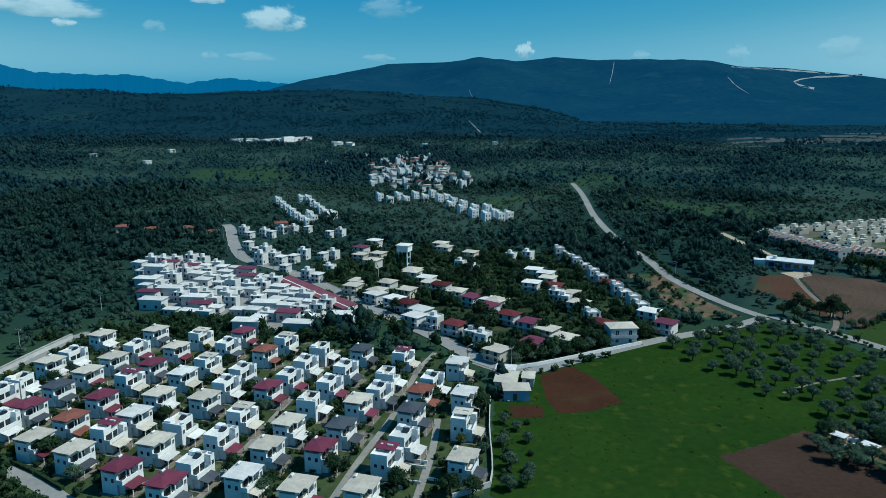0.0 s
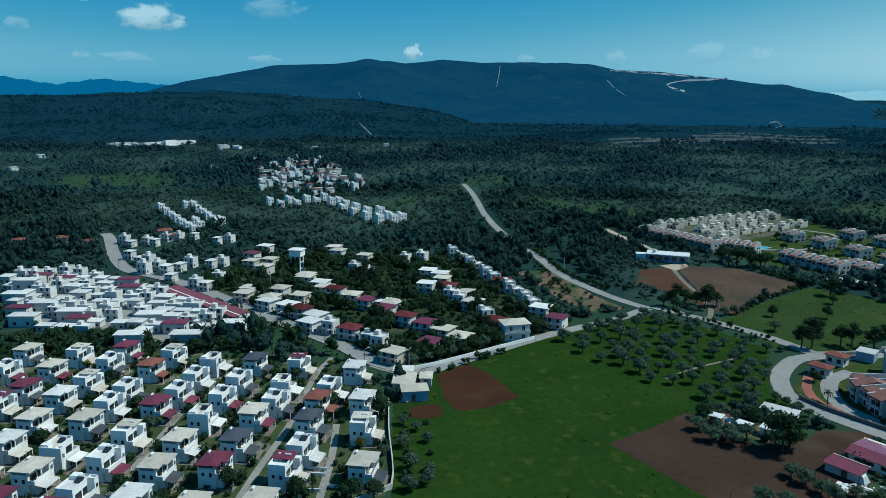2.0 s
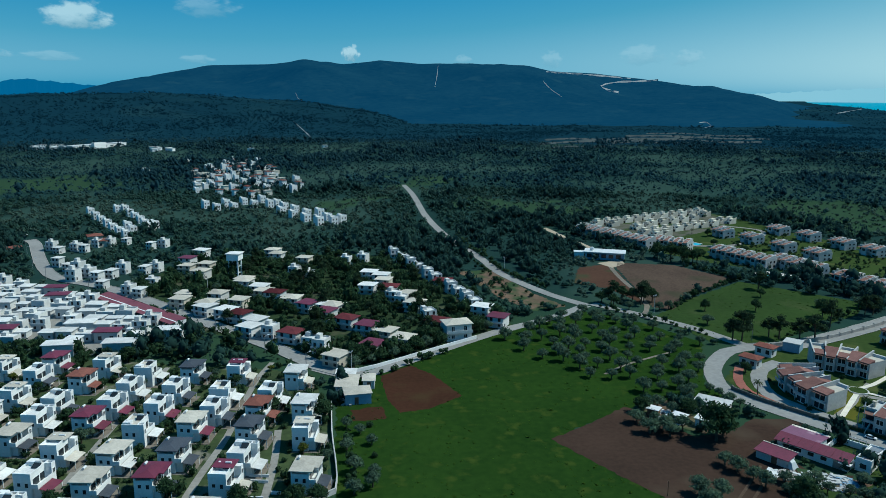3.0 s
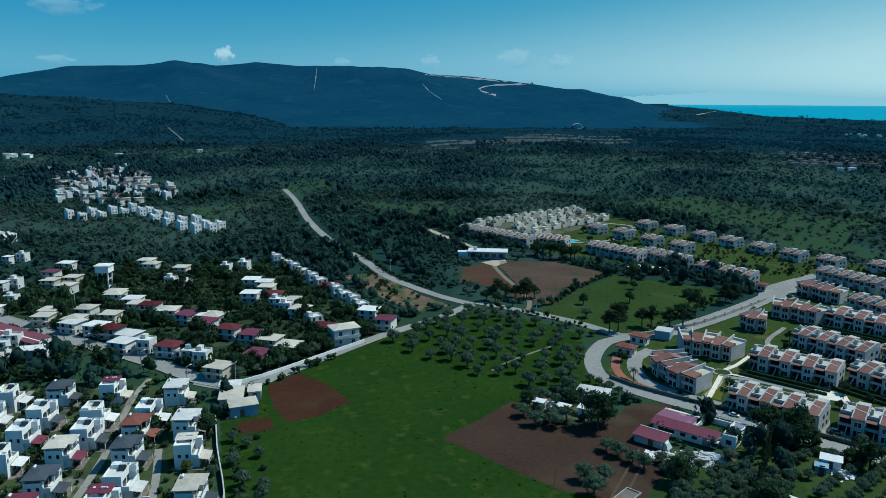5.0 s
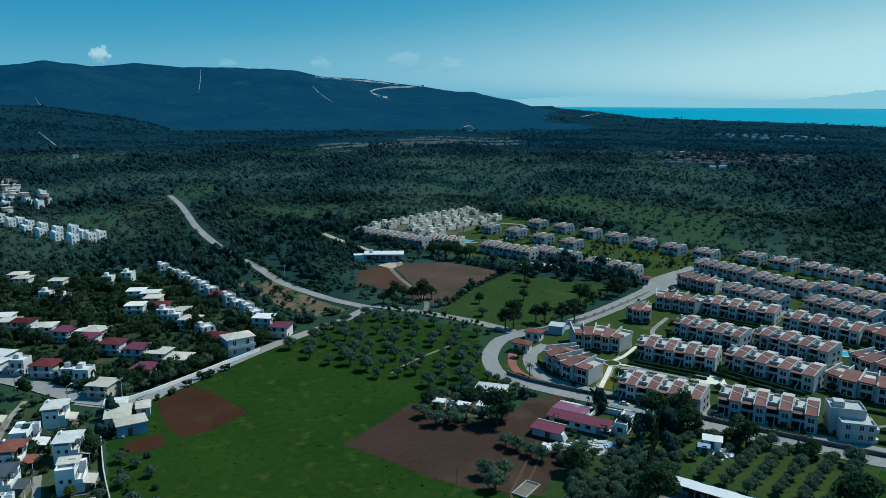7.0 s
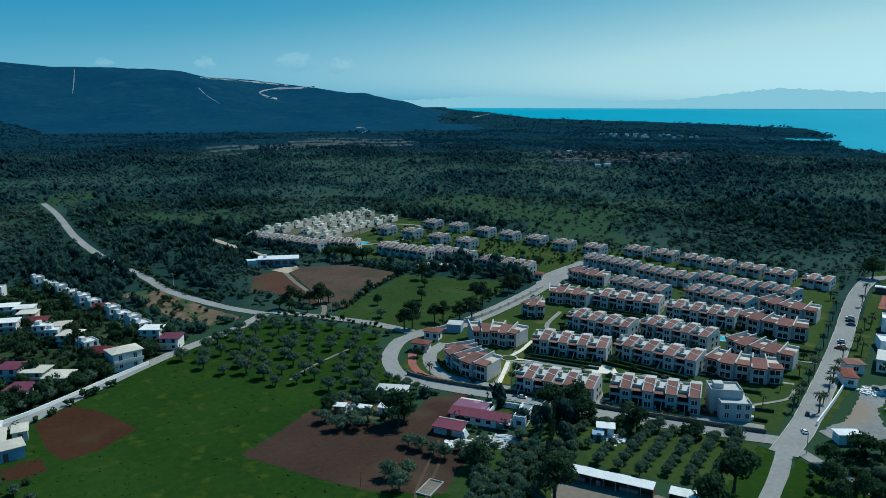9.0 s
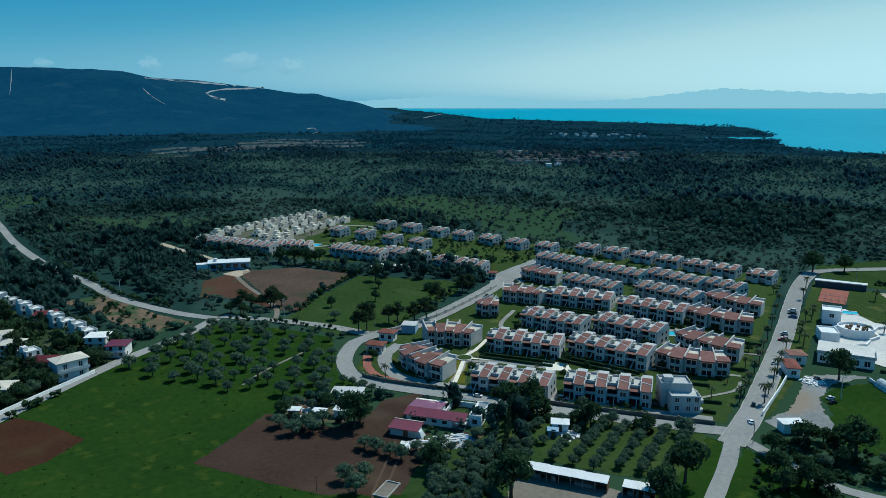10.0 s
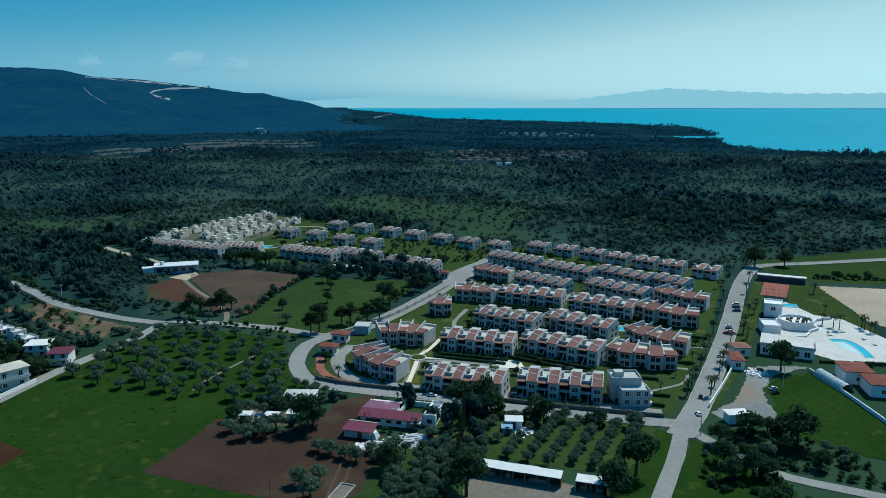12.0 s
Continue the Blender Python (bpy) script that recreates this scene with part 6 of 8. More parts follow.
part("parapet", parapet(0, 0, 3.0, 8.6, 2.6, 0.35), WHITE, s)
for k in (0.7, 3.4, 6.0):
    part("roof_panel", Build().box(0.5, k, 2.6, 2.5, k + 2.1, 2.75), METAL, s, "grey roof panel")
window(s, 1.5, 0, 0.8, 1.2, 1.0, "s", True)
BLOCK_BOXES.append((m @ pose(15.2, 2.8, 0), 3.0, 8.6))
w, L = box_at((98.9, 125.9), (102.0, 120.1), 3.6, 1.9, "storehouse", GREYW, "low grey storehouse with maroon roof")
part("roof", Build().hexa([(-0.4, -0.6, 1.9), (L + 0.5, -0.6, 1.9), (L + 0.5, 4.0, 2.3), (-0.4, 4.0, 2.3)], [(-0.4, -0.6, 2.02), (L + 0.5, -0.6, 2.02), (L + 0.5, 4.0, 2.42), (-0.4, 4.0, 2.42)]), ROOF_MAROON, w, "maroon sheet roof")
part("ridge_cap", Build().box(-0.4, 3.85, 2.42, L + 0.5, 4.1, 2.52), CREAM, w, "pale ridge cap")
part("door", Build().box(L * 0.5, -0.05, 0, L * 0.5 + 1.2, 0, 1.7), BROWN, w, "brown door")
part("tarpaulin", Build().hexa([(L + 0.1, 0.2, 0), (L + 1.4, 0, 0), (L + 1.5, 2.4, 0), (L + 0.1, 2.6, 0)], [(L + 0.1, 0.6, 1.7), (L + 0.7, 0.6, 1.3), (L + 0.8, 2.0, 1.4), (L + 0.1, 2.2, 1.8)]), PLASTIC, w, "crumpled pale green tarpaulin")
f = thing("foundation", between(79.1, 106.5, 84.6, 109.1)[0], "low pale concrete foundation in the field", "foundation")
part("slab", Build().box(0, -3.2, 0, 6.2, 0, 0.16), YARD, f)
part("low_wall", parapet(0, -3.2, 6.2, 0, 0, 0.4, 0.2), WALLSTONE, f)


def open_shed(a, b, depth, label):
    """A lean-to on posts, open to the yard."""
    m, L = between(*a, *b)
    t = thing("open_shed", m, label, "shed")
    n = max(2, round(L / 2.4))
    for k in range(n):
        x0, x1, sag = k * L / n, (k + 1) * L / n, 0.05 * (k % 3)
        part("roof_sheet", Build().hexa([(x0, -0.3 + sag, 2.3), (x1 + 0.06, -0.3, 2.3), (x1 + 0.06, depth, 2.5), (x0, depth, 2.5)], [(x0, -0.3 + sag, 2.38), (x1 + 0.06, -0.3, 2.38), (x1 + 0.06, depth, 2.58 + sag), (x0, depth, 2.58 + sag)]), SHEET, t, "bright white roof sheet")
        part("post", Build().box(x0, -0.1, 0, x0 + 0.14, 0.04, 2.3), METAL, t)
    # Dark brown inner walls put the shade under the roof into the colour.
    part("back_wall", Build().box(0, depth - 0.2, 0, L, depth, 2.45), BROWN, t)
    for x in (0, L / 2, L - 0.15):
        part("side_wall", Build().box(x, 0.1, 0, x + 0.15, depth - 0.2, 2.3), BROWN, t)
    part("clutter", Build().box(L * 0.15, 0.9, 0, L * 0.3, 2.0, 0.9).box(L * 0.42, 0.7, 0, L * 0.47, 1.8, 1.2).box(L * 0.66, 0.9, 0, L * 0.85, 1.9, 0.8), METAL, t, "grey crates and tools under the roof")
    BLOCK_BOXES.append((m, L, depth))


open_shed((105.4, 93.6), (113.7, 75.8), 2.7, "long open shed with bright white roof")
open_shed((115.0, 73.2), (117.6, 67.6), 2.6, "short open shed with white roof")

# white stepped building at the compound's corner
w, L = box_at((158.0, 87.8), (163.0, 82.6), 9.0, 4.2, "apartment_house", WALL_HOLIDAY, "white stepped apartment house with round balconies", "apartment house")
part("upper_floor", Build().box(-1.6, 4.0, 0, L - 1.2, 10.0, 6.0), WALL_HOLIDAY, w)
part("parapet", parapet(0, 0, L, 4.0, 4.2, 0.5, gaps="n"), WALL_HOLIDAY, w)
part("parapet", parapet(-1.6, 4.0, L - 1.2, 10.0, 6.0, 0.5), WALL_HOLIDAY, w)
part("stair_hut", Build().box(-0.5, 6, 6.0, 1.8, 8.5, 7.3), WALL_HOLIDAY, w)
for k in range(3):
    for z in (0.2, 2.6):
        part("round_balcony", Build().tube((L, 1.4 + k * 2.7, z), (L, 1.4 + k * 2.7, z + 0.9), 1.0, 1.0, 14), WALL_HOLIDAY, w, "rounded white balcony")
for z in (0.8, 3.0):
    for x in (1.4, 4.2, 6.2):
        window(w, x, 0, z, 1.1, 1.4, "s")
    for y in (2.8, 5.4, 7.6):
        window(w, L, y, z, 1.1, 1.4, "e")

# ---- the resort ----
w, L = box_at((224.6, 78.1), (229.3, 63.9), 13.0, 3.0, "terrace_house", WHITE, "broad white building with a sun terrace roof")
part("roof_terrace", Build().box(-0.3, -0.4, 3.0, L + 0.3, 13.2, 3.12), TERRACE, w, "white paved roof terrace")
part("railing", Build().box(-0.3, -0.42, 3.12, L + 0.3, -0.34, 3.9).box(L + 0.22, -0.42, 3.12, L + 0.3, 8, 3.9), GREYW, w, "dull green-grey terrace railing")
for k in range(5):
    window(w, 1.5 + k * 2.9, 0, 0.6, 1.7, 1.8, "s")
w, L = box_at((267.9, 92.9), (270.0, 87.4), 7.0, 4.6, "resort_house", WHITE, "white flat-roofed resort house with shaded wall")
part("parapet", parapet(-0.2, -0.2, L + 0.2, 7.2, 4.6, 0.5), WHITE, w)
window(w, L / 2, 0, 2.4, 1.6, 1.5, "s")
w, L = box_at((245.4, 84.9), (248.3, 80.1), 8.0, 3.0, "resort_wing", WHITE, "white curved resort wing with flat roof")
part("parapet", parapet(0, 0, L, 8, 3.0, 0.4), WHITE, w)
t = thing("round_bar", pose(262, 80, 0), "round white terrace building with open roof deck", "building")
part("wall", Build().tube((0, 0, 0), (0, 0, 2.2), 5.6, 5.6, 28), WHITE, t)
ring = Build()
for k in range(28):
    a0, a1 = 2 * math.pi * k / 28, 2 * math.pi * (k + 1) / 28
    q = [(r * math.cos(a), r * math.sin(a)) for r, a in ((5.6, a0), (5.6, a1), (5.3, a1), (5.3, a0))]
    ring.hexa([(*p, 2.2) for p in q], [(*p, 3.0) for p in q])
part("parapet", ring, WHITE, t)
for k in range(7):
    a = k * 0.9
    part("table", Build().tube((2.6 * math.cos(a), 2.6 * math.sin(a), 2.2), (2.6 * math.cos(a), 2.6 * math.sin(a), 2.95), 0.55, 0.6, 8), BROWN, t, "dark deck table")
FOOTPRINTS.append((262, 80, 6))
for k, (line, wd) in enumerate((([(256.5, 84.5), (262, 87.5), (269, 86.5), (274, 81)], 0.5), ([(257, 74), (263, 73), (268, 76.5), (274, 77), (280, 74)], 0.6), ([(247, 76), (251, 73), (256, 73.5)], 0.5))):
    wall_line("terrace_wall", line, 1.0, wd, WHITE, "low curving white wall on the pool terrace")
for x, y in ((243, 70.5), (246.2, 72.6), (259, 68), (262.5, 69.5), (266, 66), (262, 58.5), (258, 54.5)):
    lounger = thing("sun_lounger", pose(x, y, 0.14, 0, 0, x * 37 % 90), "pale sun lounger on the pool terrace", "lounger", "loungers by the pool")
    part("bed", Build().box(-0.3, -0.8, 0.22, 0.3, 0.4, 0.3), CREAM, lounger)
    part("backrest", Build().hexa([(-0.3, 0.4, 0.22), (0.3, 0.4, 0.22), (0.3, 0.9, 0.6), (-0.3, 0.9, 0.6)], [(-0.3, 0.36, 0.3), (0.3, 0.36, 0.3), (0.3, 0.86, 0.68), (-0.3, 0.86, 0.68)]), CREAM, lounger)
    part("legs", Build().box(-0.28, -0.7, 0, -0.22, 0.35, 0.22).box(0.22, -0.7, 0, 0.28, 0.35, 0.22), METAL, lounger)
sail = thing("shade_sail", pose(225.7, 74.8, 0, 0, 0, -70), "cream canvas shade sail on four poles", "canopy")
part("canvas", Build().hexa([(-2.2, -1.6, 2.5), (2.2, -1.6, 2.2), (2.2, 1.6, 2.6), (-2.2, 1.6, 2.3)], [(-2.2, -1.6, 2.56), (2.2, -1.6, 2.26), (2.2, 1.6, 2.66), (-2.2, 1.6, 2.36)]), CREAM_LIGHT, sail, "stretched cream canvas")
for x in (-2.1, 2.1):
    for y in (-1.5, 1.5):
        part("pole", Build().tube((x, y, 0), (x, y, 2.4), 0.06, 0.05, 6), METAL, sail)
FOOTPRINTS.append((225.7, 74.8, 3))
pool_line = smooth([(253.6, 66.0), (256.0, 62.6), (252.0, 57.6), (243.6, 52.2)], 1.0)


def pool(name, line, width, label, z=0.16):
    t = thing(name, here, label, "swimming pool")
    b, rim = Build(), Build()
    pts = [Vector((*p, 0)) for p in line]
    sides = []
    for i, p in enumerate(pts):
        d = (pts[min(i + 1, len(pts) - 1)] - pts[max(i - 1, 0)]).normalized()
        n = Vector((-d.y, d.x, 0)) * width / 2
        sides.append((p + n, p - n, p + n * 1.25, p - n * 1.25))
    for p, q in zip(sides, sides[1:]):
        up = Vector((0, 0, z + 0.02))
        b.face([c + up for c in (p[1], q[1], q[0], p[0])])
        rim.hexa([p[0], p[2], q[2], q[0]], [c + Vector((0, 0, z + 0.12)) for c in (p[0], p[2], q[2], q[0])])
        rim.hexa([p[3], p[1], q[1], q[3]], [c + Vector((0, 0, z + 0.12)) for c in (p[3], p[1], q[1], q[3])])
    part("basin_water", b, POOL, t, "clear blue pool water")
    part("rim", rim, TERRACE, t, "white pool rim")


field("pool_shallow", smooth([(253.0, 66.5), (256.0, 62.6), (252.0, 57.6), (243.6, 51.6), (246.5, 58.5)], 1.5), 0.15, material("shallow_pool_water", (0.5, 0.7, 0.71), (0.56, 0.74, 0.74), 0.1, 0.2, 1.5), "pale shallow pool water inside the curved basin", "pool", 0.1)
pool("swimming_pool", pool_line, 2.4, "curved swimming pool with blue water on white terrace")
pool("swimming_pool", [(213.5, 127.0), (216.0, 124.2), (218.0, 121.5)], 4.5, "small blue pool between the terraces")
pool("swimming_pool", [(213.5, 348.5), (217, 344.7), (219.5, 340)], 6.0, "small blue pool among the cream houses")
pool("swimming_pool", [(287.5, 94), (290.5, 88.5)], 4.0, "small blue splash pool")
pool("swimming_pool", [(209.1, 275.2), (220.7, 255.8)], 4.0, "long narrow blue pool behind the meadow")
field("deck_long_pool", [(206.6, 277), (217.6, 256), (225.4, 264.6), (214, 282)], 0.11, TERRACE, "white paved deck round the long pool", "terrace", 0.1)
field("court_sport", [(298.7, 105.8), (321.9, 112.8), (324.1, 102.9), (300.5, 96.1)], 0.15, RED_PAVING, "faded red sports court", "court", 0.05)
fence = thing("court_fence", between(298.7, 105.8, 300.5, 96.1)[0], "tall green mesh fence round the court", "fence")
for k in range(5):
    part("post", Build().box(k * 2.4, -0.05, 0, k * 2.4 + 0.1, 0.05, 3.0), METAL, fence)
part("rail", Build().box(0, -0.03, 2.9, 9.8, 0.03, 3.0).box(0, -0.03, 1.4, 9.8, 0.03, 1.5), METAL, fence)
w, L = box_at((323.1, 116.2), (328.8, 98.0), 4.0, 2.6, "stable", ROOF_DARK, "long dark shed with a white sheet roof", "shed")
part("roof", Build().box(-0.3, 1.0, 2.6, L + 0.3, 4.4, 2.75), SHEET, w, "white sheet roof")
for a, b, d, h, rf, lb in (((215.0, 51.5), (219.0, 45.6), 8, 3.6, TILE, "low white house with red tiled roof and terrace"), ((209.5, 43.8), (213.0, 38.3), 8, 3.4, TILE, "low white house with red tiled roof"), ((204.7, 78.6), (206.6, 75.9), 8, 2.8, TILE, "small kiosk with brick-red roof"), ((216.3, 82.6), (219.5, 79.2), 5, 2.8, TILE_OLD, "low shop with faded red canopy roof")):
    w, L = box_at(a, b, d, h, "bungalow", WHITE, lb, "house")
    part("roof", low_hip(-0.4, -0.4, L + 0.4, d + 0.4, h, 0.2, 0.5), rf, w, "red roof")
    window(w, L / 2, 0, 0.9, 1.5, 1.3, "s")
m, L = between(217.1, 58.7, 208.8, 49.1)
t = thing("greenhouse_tunnel", m, "translucent plastic greenhouse tunnel", "greenhouse")
tun = Build()
for k in range(10):
    a0, a1 = math.pi * k / 10, math.pi * (k + 1) / 10
    tun.face(((0, 1.8 * math.cos(a0), 2.2 * math.sin(a0)), (L, 1.8 * math.cos(a0), 2.2 * math.sin(a0)), (L, 1.8 * math.cos(a1), 2.2 * math.sin(a1)), (0, 1.8 * math.cos(a1), 2.2 * math.sin(a1))))
part("cover", tun, PLASTIC, t, "pale plastic film")
for k in range(8):
    hoop = Build()
    for j in range(8):
        a0, a1 = math.pi * j / 8, math.pi * (j + 1) / 8
        hoop.tube((k * L / 7, 1.83 * math.cos(a0), 2.23 * math.sin(a0)), (k * L / 7, 1.83 * math.cos(a1), 2.23 * math.sin(a1)), 0.04, 0.04, 5)
    part("hoop", hoop, METAL, t)
wall_line("wall_yard", [(219, 62), (207.7, 50.2), (193.6, 36.5), (180, 24)], 1.0, 0.3, WHITE, "long pale wall beside the grass plot")

# ---- beyond the ploughed field ----
w, L = box_at((145.2, 319.8), (161.4, 311.2), 7.5, 3.6, "depot", BLUE, "long low blue-walled depot with flat white roof")
part("roof", Build().box(-0.6, -1.2, 3.6, L + 0.6, 8, 3.9), SHEET, w, "flat white roof")
part("tank", Build().tube((3, 3, 3.9), (3, 3, 5.4), 0.9, 0.9, 10), SHEET, w, "white roof tank")
for k in range(5):
    window(w, 2 + k * 3.4, 0, 1.0, 2.2, 1.8, "s", True)
field("forecourt", [(147.0, 309.7), (161.7, 314.4), (158.9, 305.4), (149.6, 299.1)], 0.13, SAND, "pale concrete forecourt", "yard", 0.1)
w, L = box_at((140.6, 321.9), (145.0, 320.4), 4, 3.2, "hut", WHITE, "small white hut by the woods")
part("roof", Build().box(-0.2, -0.2, 3.2, L + 0.2, 4.2, 3.35), SHEET, w)

# ---- farmyards ----
def shack(a, b, d, h, wall, roof, label, rise=0.5):
    w, L = box_at(a, b, d, h, "shack", wall, label, "shed")
    part("roof", low_hip(-0.3, -0.3, L + 0.3, d + 0.3, h, 0.12, rise), roof, w)
    part("door", Build().box(L * 0.35, -0.05, 0, L * 0.35 + 1.0, 0, 2.0), BROWN, w, "dark door")


shack((15.5, 171.5), (22.0, 171.5), 5, 2.8, BLUE, ROOF_BEIGE, "low pale blue cottage with weathered roof")
shack((13.5, 178), (19.0, 177), 8, 2.6, GREYW, ROOF_BEIGE, "farm shed with weathered pale sheet roof", 0.3)
shack((14.5, 187), (19.5, 186), 4, 2.5, GREYW, ROOF_WHITE, "farm shed with patched white roof", 0.2)
shack((21, 181), (24, 180.5), 5, 2.4, GREYW, ROOF_BEIGE, "small farm shed with rusty roof", 0.2)
shack((98.6, 150.3), (104.0, 144.6), 6.5, 2.2, GREYW, GREYW, "farm barn with grey-white sheet roof", 0.4)
shack((94.6, 142.6), (96.4, 140.4), 2.6, 2.0, WHITE, SHEET, "small white hut in the farmyard", 0.1)
shack((90.5, 146.0), (92.2, 143.6), 2.2, 1.8, WHITE, SHEET, "small white coop in the farmyard", 0.1)
shack((86.5, 150.5), (88.2, 148.6), 2.2, 1.8, BROWN, SHEET, "small brown shed in the farmyard", 0.1)
shack((127.6, 101.0), (130.0, 98.0), 3.0, 2.2, WHITE, SHEET, "small white hut in the orchard clearing", 0.1)
shack((125.0, 100.0), (126.3, 98.3), 2.0, 1.6, BLUE, BLUE, "small blue shed in the orchard clearing", 0.1)
shack((167.0, 63.8), (171.0, 60.5), 3.0, 2.4, WHITE, SHEET, "white roadside hut with sheet roof", 0.1)
field("yard_farm", [(86, 154), (97, 158), (106, 158), (110, 150), (102, 142), (94, 138), (88, 146)], 0.08, EARTH, "trodden bare earth of the farmyard", "yard")
field("yard_rubble", [(104, 120), (112, 114.5), (114.5, 110.5), (108, 109), (101, 114)], 0.12, EARTH, "rubble-strewn yard by the warehouse", "yard")
rub = random.Random(77)


def heap(x, y, n, spread, mats, label):
    """Boards, blocks and scrap lying about; each heap is one mess nobody could count."""
    b = Build()
    for _ in range(n):
        a, d = rub.uniform(0, 6.28), spread * math.sqrt(rub.random())
        sx, sy, sz = rub.uniform(0.15, 1.1), rub.uniform(0.1, 0.4), rub.uniform(0.08, 0.5)
        px, py = x + d * math.cos(a), y + d * math.sin(a)
        b.box(px - sx, py - sy, 0.05, px + sx, py + sy, 0.05 + sz, rub.uniform(0, 3.1))
    tagged(new("scrap_heap", b.data("scrap_heap", mats)), label, "scrap", kind="stuff")


heap(107.5, 113.0, 70, 3.5, GREYW, "grey rubble and scrap boards in the yard")
heap(103.5, 115.0, 60, 3.0, SHEET, "white scrap boards in the yard")
heap(110, 112, 30, 2.5, BLUE, "blue tarps and crates in the yard")
heap(206.5, 72.5, 50, 3.0, SHEET, "pale rubble beside the dirt track")
heap(92, 148, 45, 4.0, SHEET, "white boards and crates in the farmyard")
heap(129, 97, 35, 2.5, SHEET, "white scrap in the orchard clearing")
heap(18, 176, 40, 5.0, WALLSTONE, "stone rubble in the farmyard")
heap(100.5, 117.2, 40, 2.2, WALLSTONE, "stone rubble below the storehouse")
heap(98.6, 118.8, 26, 1.6, SHEET, "white planks and boards below the storehouse")

# ---- compound grounds ----
ribbon("drive_compound", [(142.7, 175.8), (133.4, 171.3), (127.4, 163.7), (124.2, 155.1), (126.0, 146.0), (131.4, 134.6), (142.8, 112.6), (155.1, 91.4), (161.9, 78.6)], 4.2, 0.12, CONCRETE, "pale paved drive inside the compound wall", "drive")
ribbon("drive_red", [(129.5, 175.5), (122.6, 166.4), (119.9, 157.8), (121.6, 150.2), (124.8, 143.5)], 2.6, 0.16, RED_PAVING, "curved red block-paved entrance strip", "drive")
for k, (line, wd) in enumerate((([(131.1, 139.7), (141.0, 145.4), (146.6, 150.0), (155.7, 156)], 1.5), ([(146.6, 150.0), (153.7, 142.6), (162.1, 126.6), (167.1, 118.0), (177.1, 117.9)], 2.0), ([(144.6, 113.7), (160.4, 128.4), (172, 136)], 1.8),
                                 ([(167.1, 118.0), (185, 106), (196, 88)], 1.4), ([(186.4, 139.9), (200, 146), (212.1, 151.7)], 1.8), ([(212, 151.7), (240, 160), (263.8, 174.1)], 1.6), ([(172, 136), (176, 155), (182, 168), (200, 178)], 1.6), ([(206, 118), (214, 126), (224, 124)], 2.5),
                                 ([(218, 92), (214, 100), (208, 112)], 1.2), ([(172, 88), (184, 84), (192, 86)], 1.0), ([(196, 345), (232, 335), (262, 350), (280, 372), (268, 392)], 3.0))):
    ribbon("path_compound", line, wd, 0.13 + 0.004 * k, PAVING, "pale paved garden path", "path", step=2.0)


bed = thing("flower_bed", pose(148.8, 152.2, 0), "round planted bed where garden paths meet", "flower bed")
part("kerb_ring", Build().tube((0, 0, 0), (0, 0, 0.3), 2.6, 2.6, 20), TERRACE, bed, "pale kerb ring")
part("soil", Build().tube((0, 0, 0.3), (0, 0, 0.36), 2.2, 2.2, 20), LAWN, bed, "planted green centre")
for k, (line, wd) in enumerate((([(146.6, 150.4), (140, 145.2), (132.6, 139.4)], 1.3), ([(150.6, 153.6), (156.6, 155.2), (166.7, 160)], 1.3), ([(150.2, 150.2), (156, 142), (163, 131)], 1.2), ([(163, 131), (156, 125), (149.3, 119)], 1.6))):
    ribbon("path_star", line, wd, 0.18 + 0.004 * k, CREAM_LIGHT, "bright cream paved garden path", "path", step=2.0)
field("plaza", [(160.5, 132.6), (164.5, 133.6), (167.5, 127.5), (164, 123), (160, 127)], 0.2, CREAM_LIGHT, "bright cream paved square between the terraces", "terrace", 0.1)
field("lawn_gold", [(146.4, 154.3), (147.5, 149.5), (140, 142.2), (134, 137), (131.6, 140.6), (138, 147.5)], 0.075, material("sunny_dry_lawn", (0.1, 0.1, 0.018), (0.07, 0.078, 0.016), 0.9, 0.1, 0.8, 0.03), "yellow-green lawn beside the curved block", "lawn", 0.2)


def hedge(a, b, label="clipped dark green garden hedge"):
    m, L = between(*a, *b)
    rs = np.random.RandomState(int(abs(a[0] * 7 + a[1])) % 9999)
    v, f = cards(rs, [(k * 0.9 + 0.4, 0, 0.5) for k in range(int(L / 0.9))], [(0.6, 0.5, 0.55)] * int(L / 0.9), int(L * 16), 0.2)
    bd = Build().box(0, -0.35, 0, L, 0.35, 0.85)
    k = len(bd.v)
    bd.v += v
    bd.f += [tuple(k + i for i in q) for q in f]
    t = tagged(new("hedge", bd.data("hedge", LEAF_BROAD)), label, "hedge", "hedges")
    t.matrix_world = m


for m, L, d in list(BLOCK_BOXES[:8]):
    for y0 in (-5.0, -8.2):
        a, b = m @ Vector((0.5, y0, 0)), m @ Vector((L - 0.5, y0, 0))
        if not blocked((a.x + b.x) / 2, (a.y + b.y) / 2, -1.0):
            hedge((a.x, a.y), (b.x, b.y))
hedge((160.5, 91), (166, 80)), hedge((168, 90), (173, 82)), hedge((197, 98), (201, 88)), hedge((224, 104), (227, 96)), hedge((176, 101), (182, 90))
hedge((118.3, 158.5), (120, 151.5)), hedge((120.4, 150.6), (126.6, 138.0)), hedge((127, 137.4), (134.6, 123.6))
hedge((228.5, 62), (233.6, 55)), hedge((234, 54.4), (244, 41))
for a, b in (((-92.5, 141.0), (-82, 134.5)), ((-81.5, 134.2), (-73, 128.2))):
    hedge(a, b, "trimmed yellow-green hedge along the lane")
field("forecourt_gate", [(222, 212), (236, 224), (262, 231), (268, 224), (254, 216), (250, 206), (238, 206), (228, 204)], 0.17, CONCRETE, "pale paved forecourt at the compound gate", "yard", 0.2)
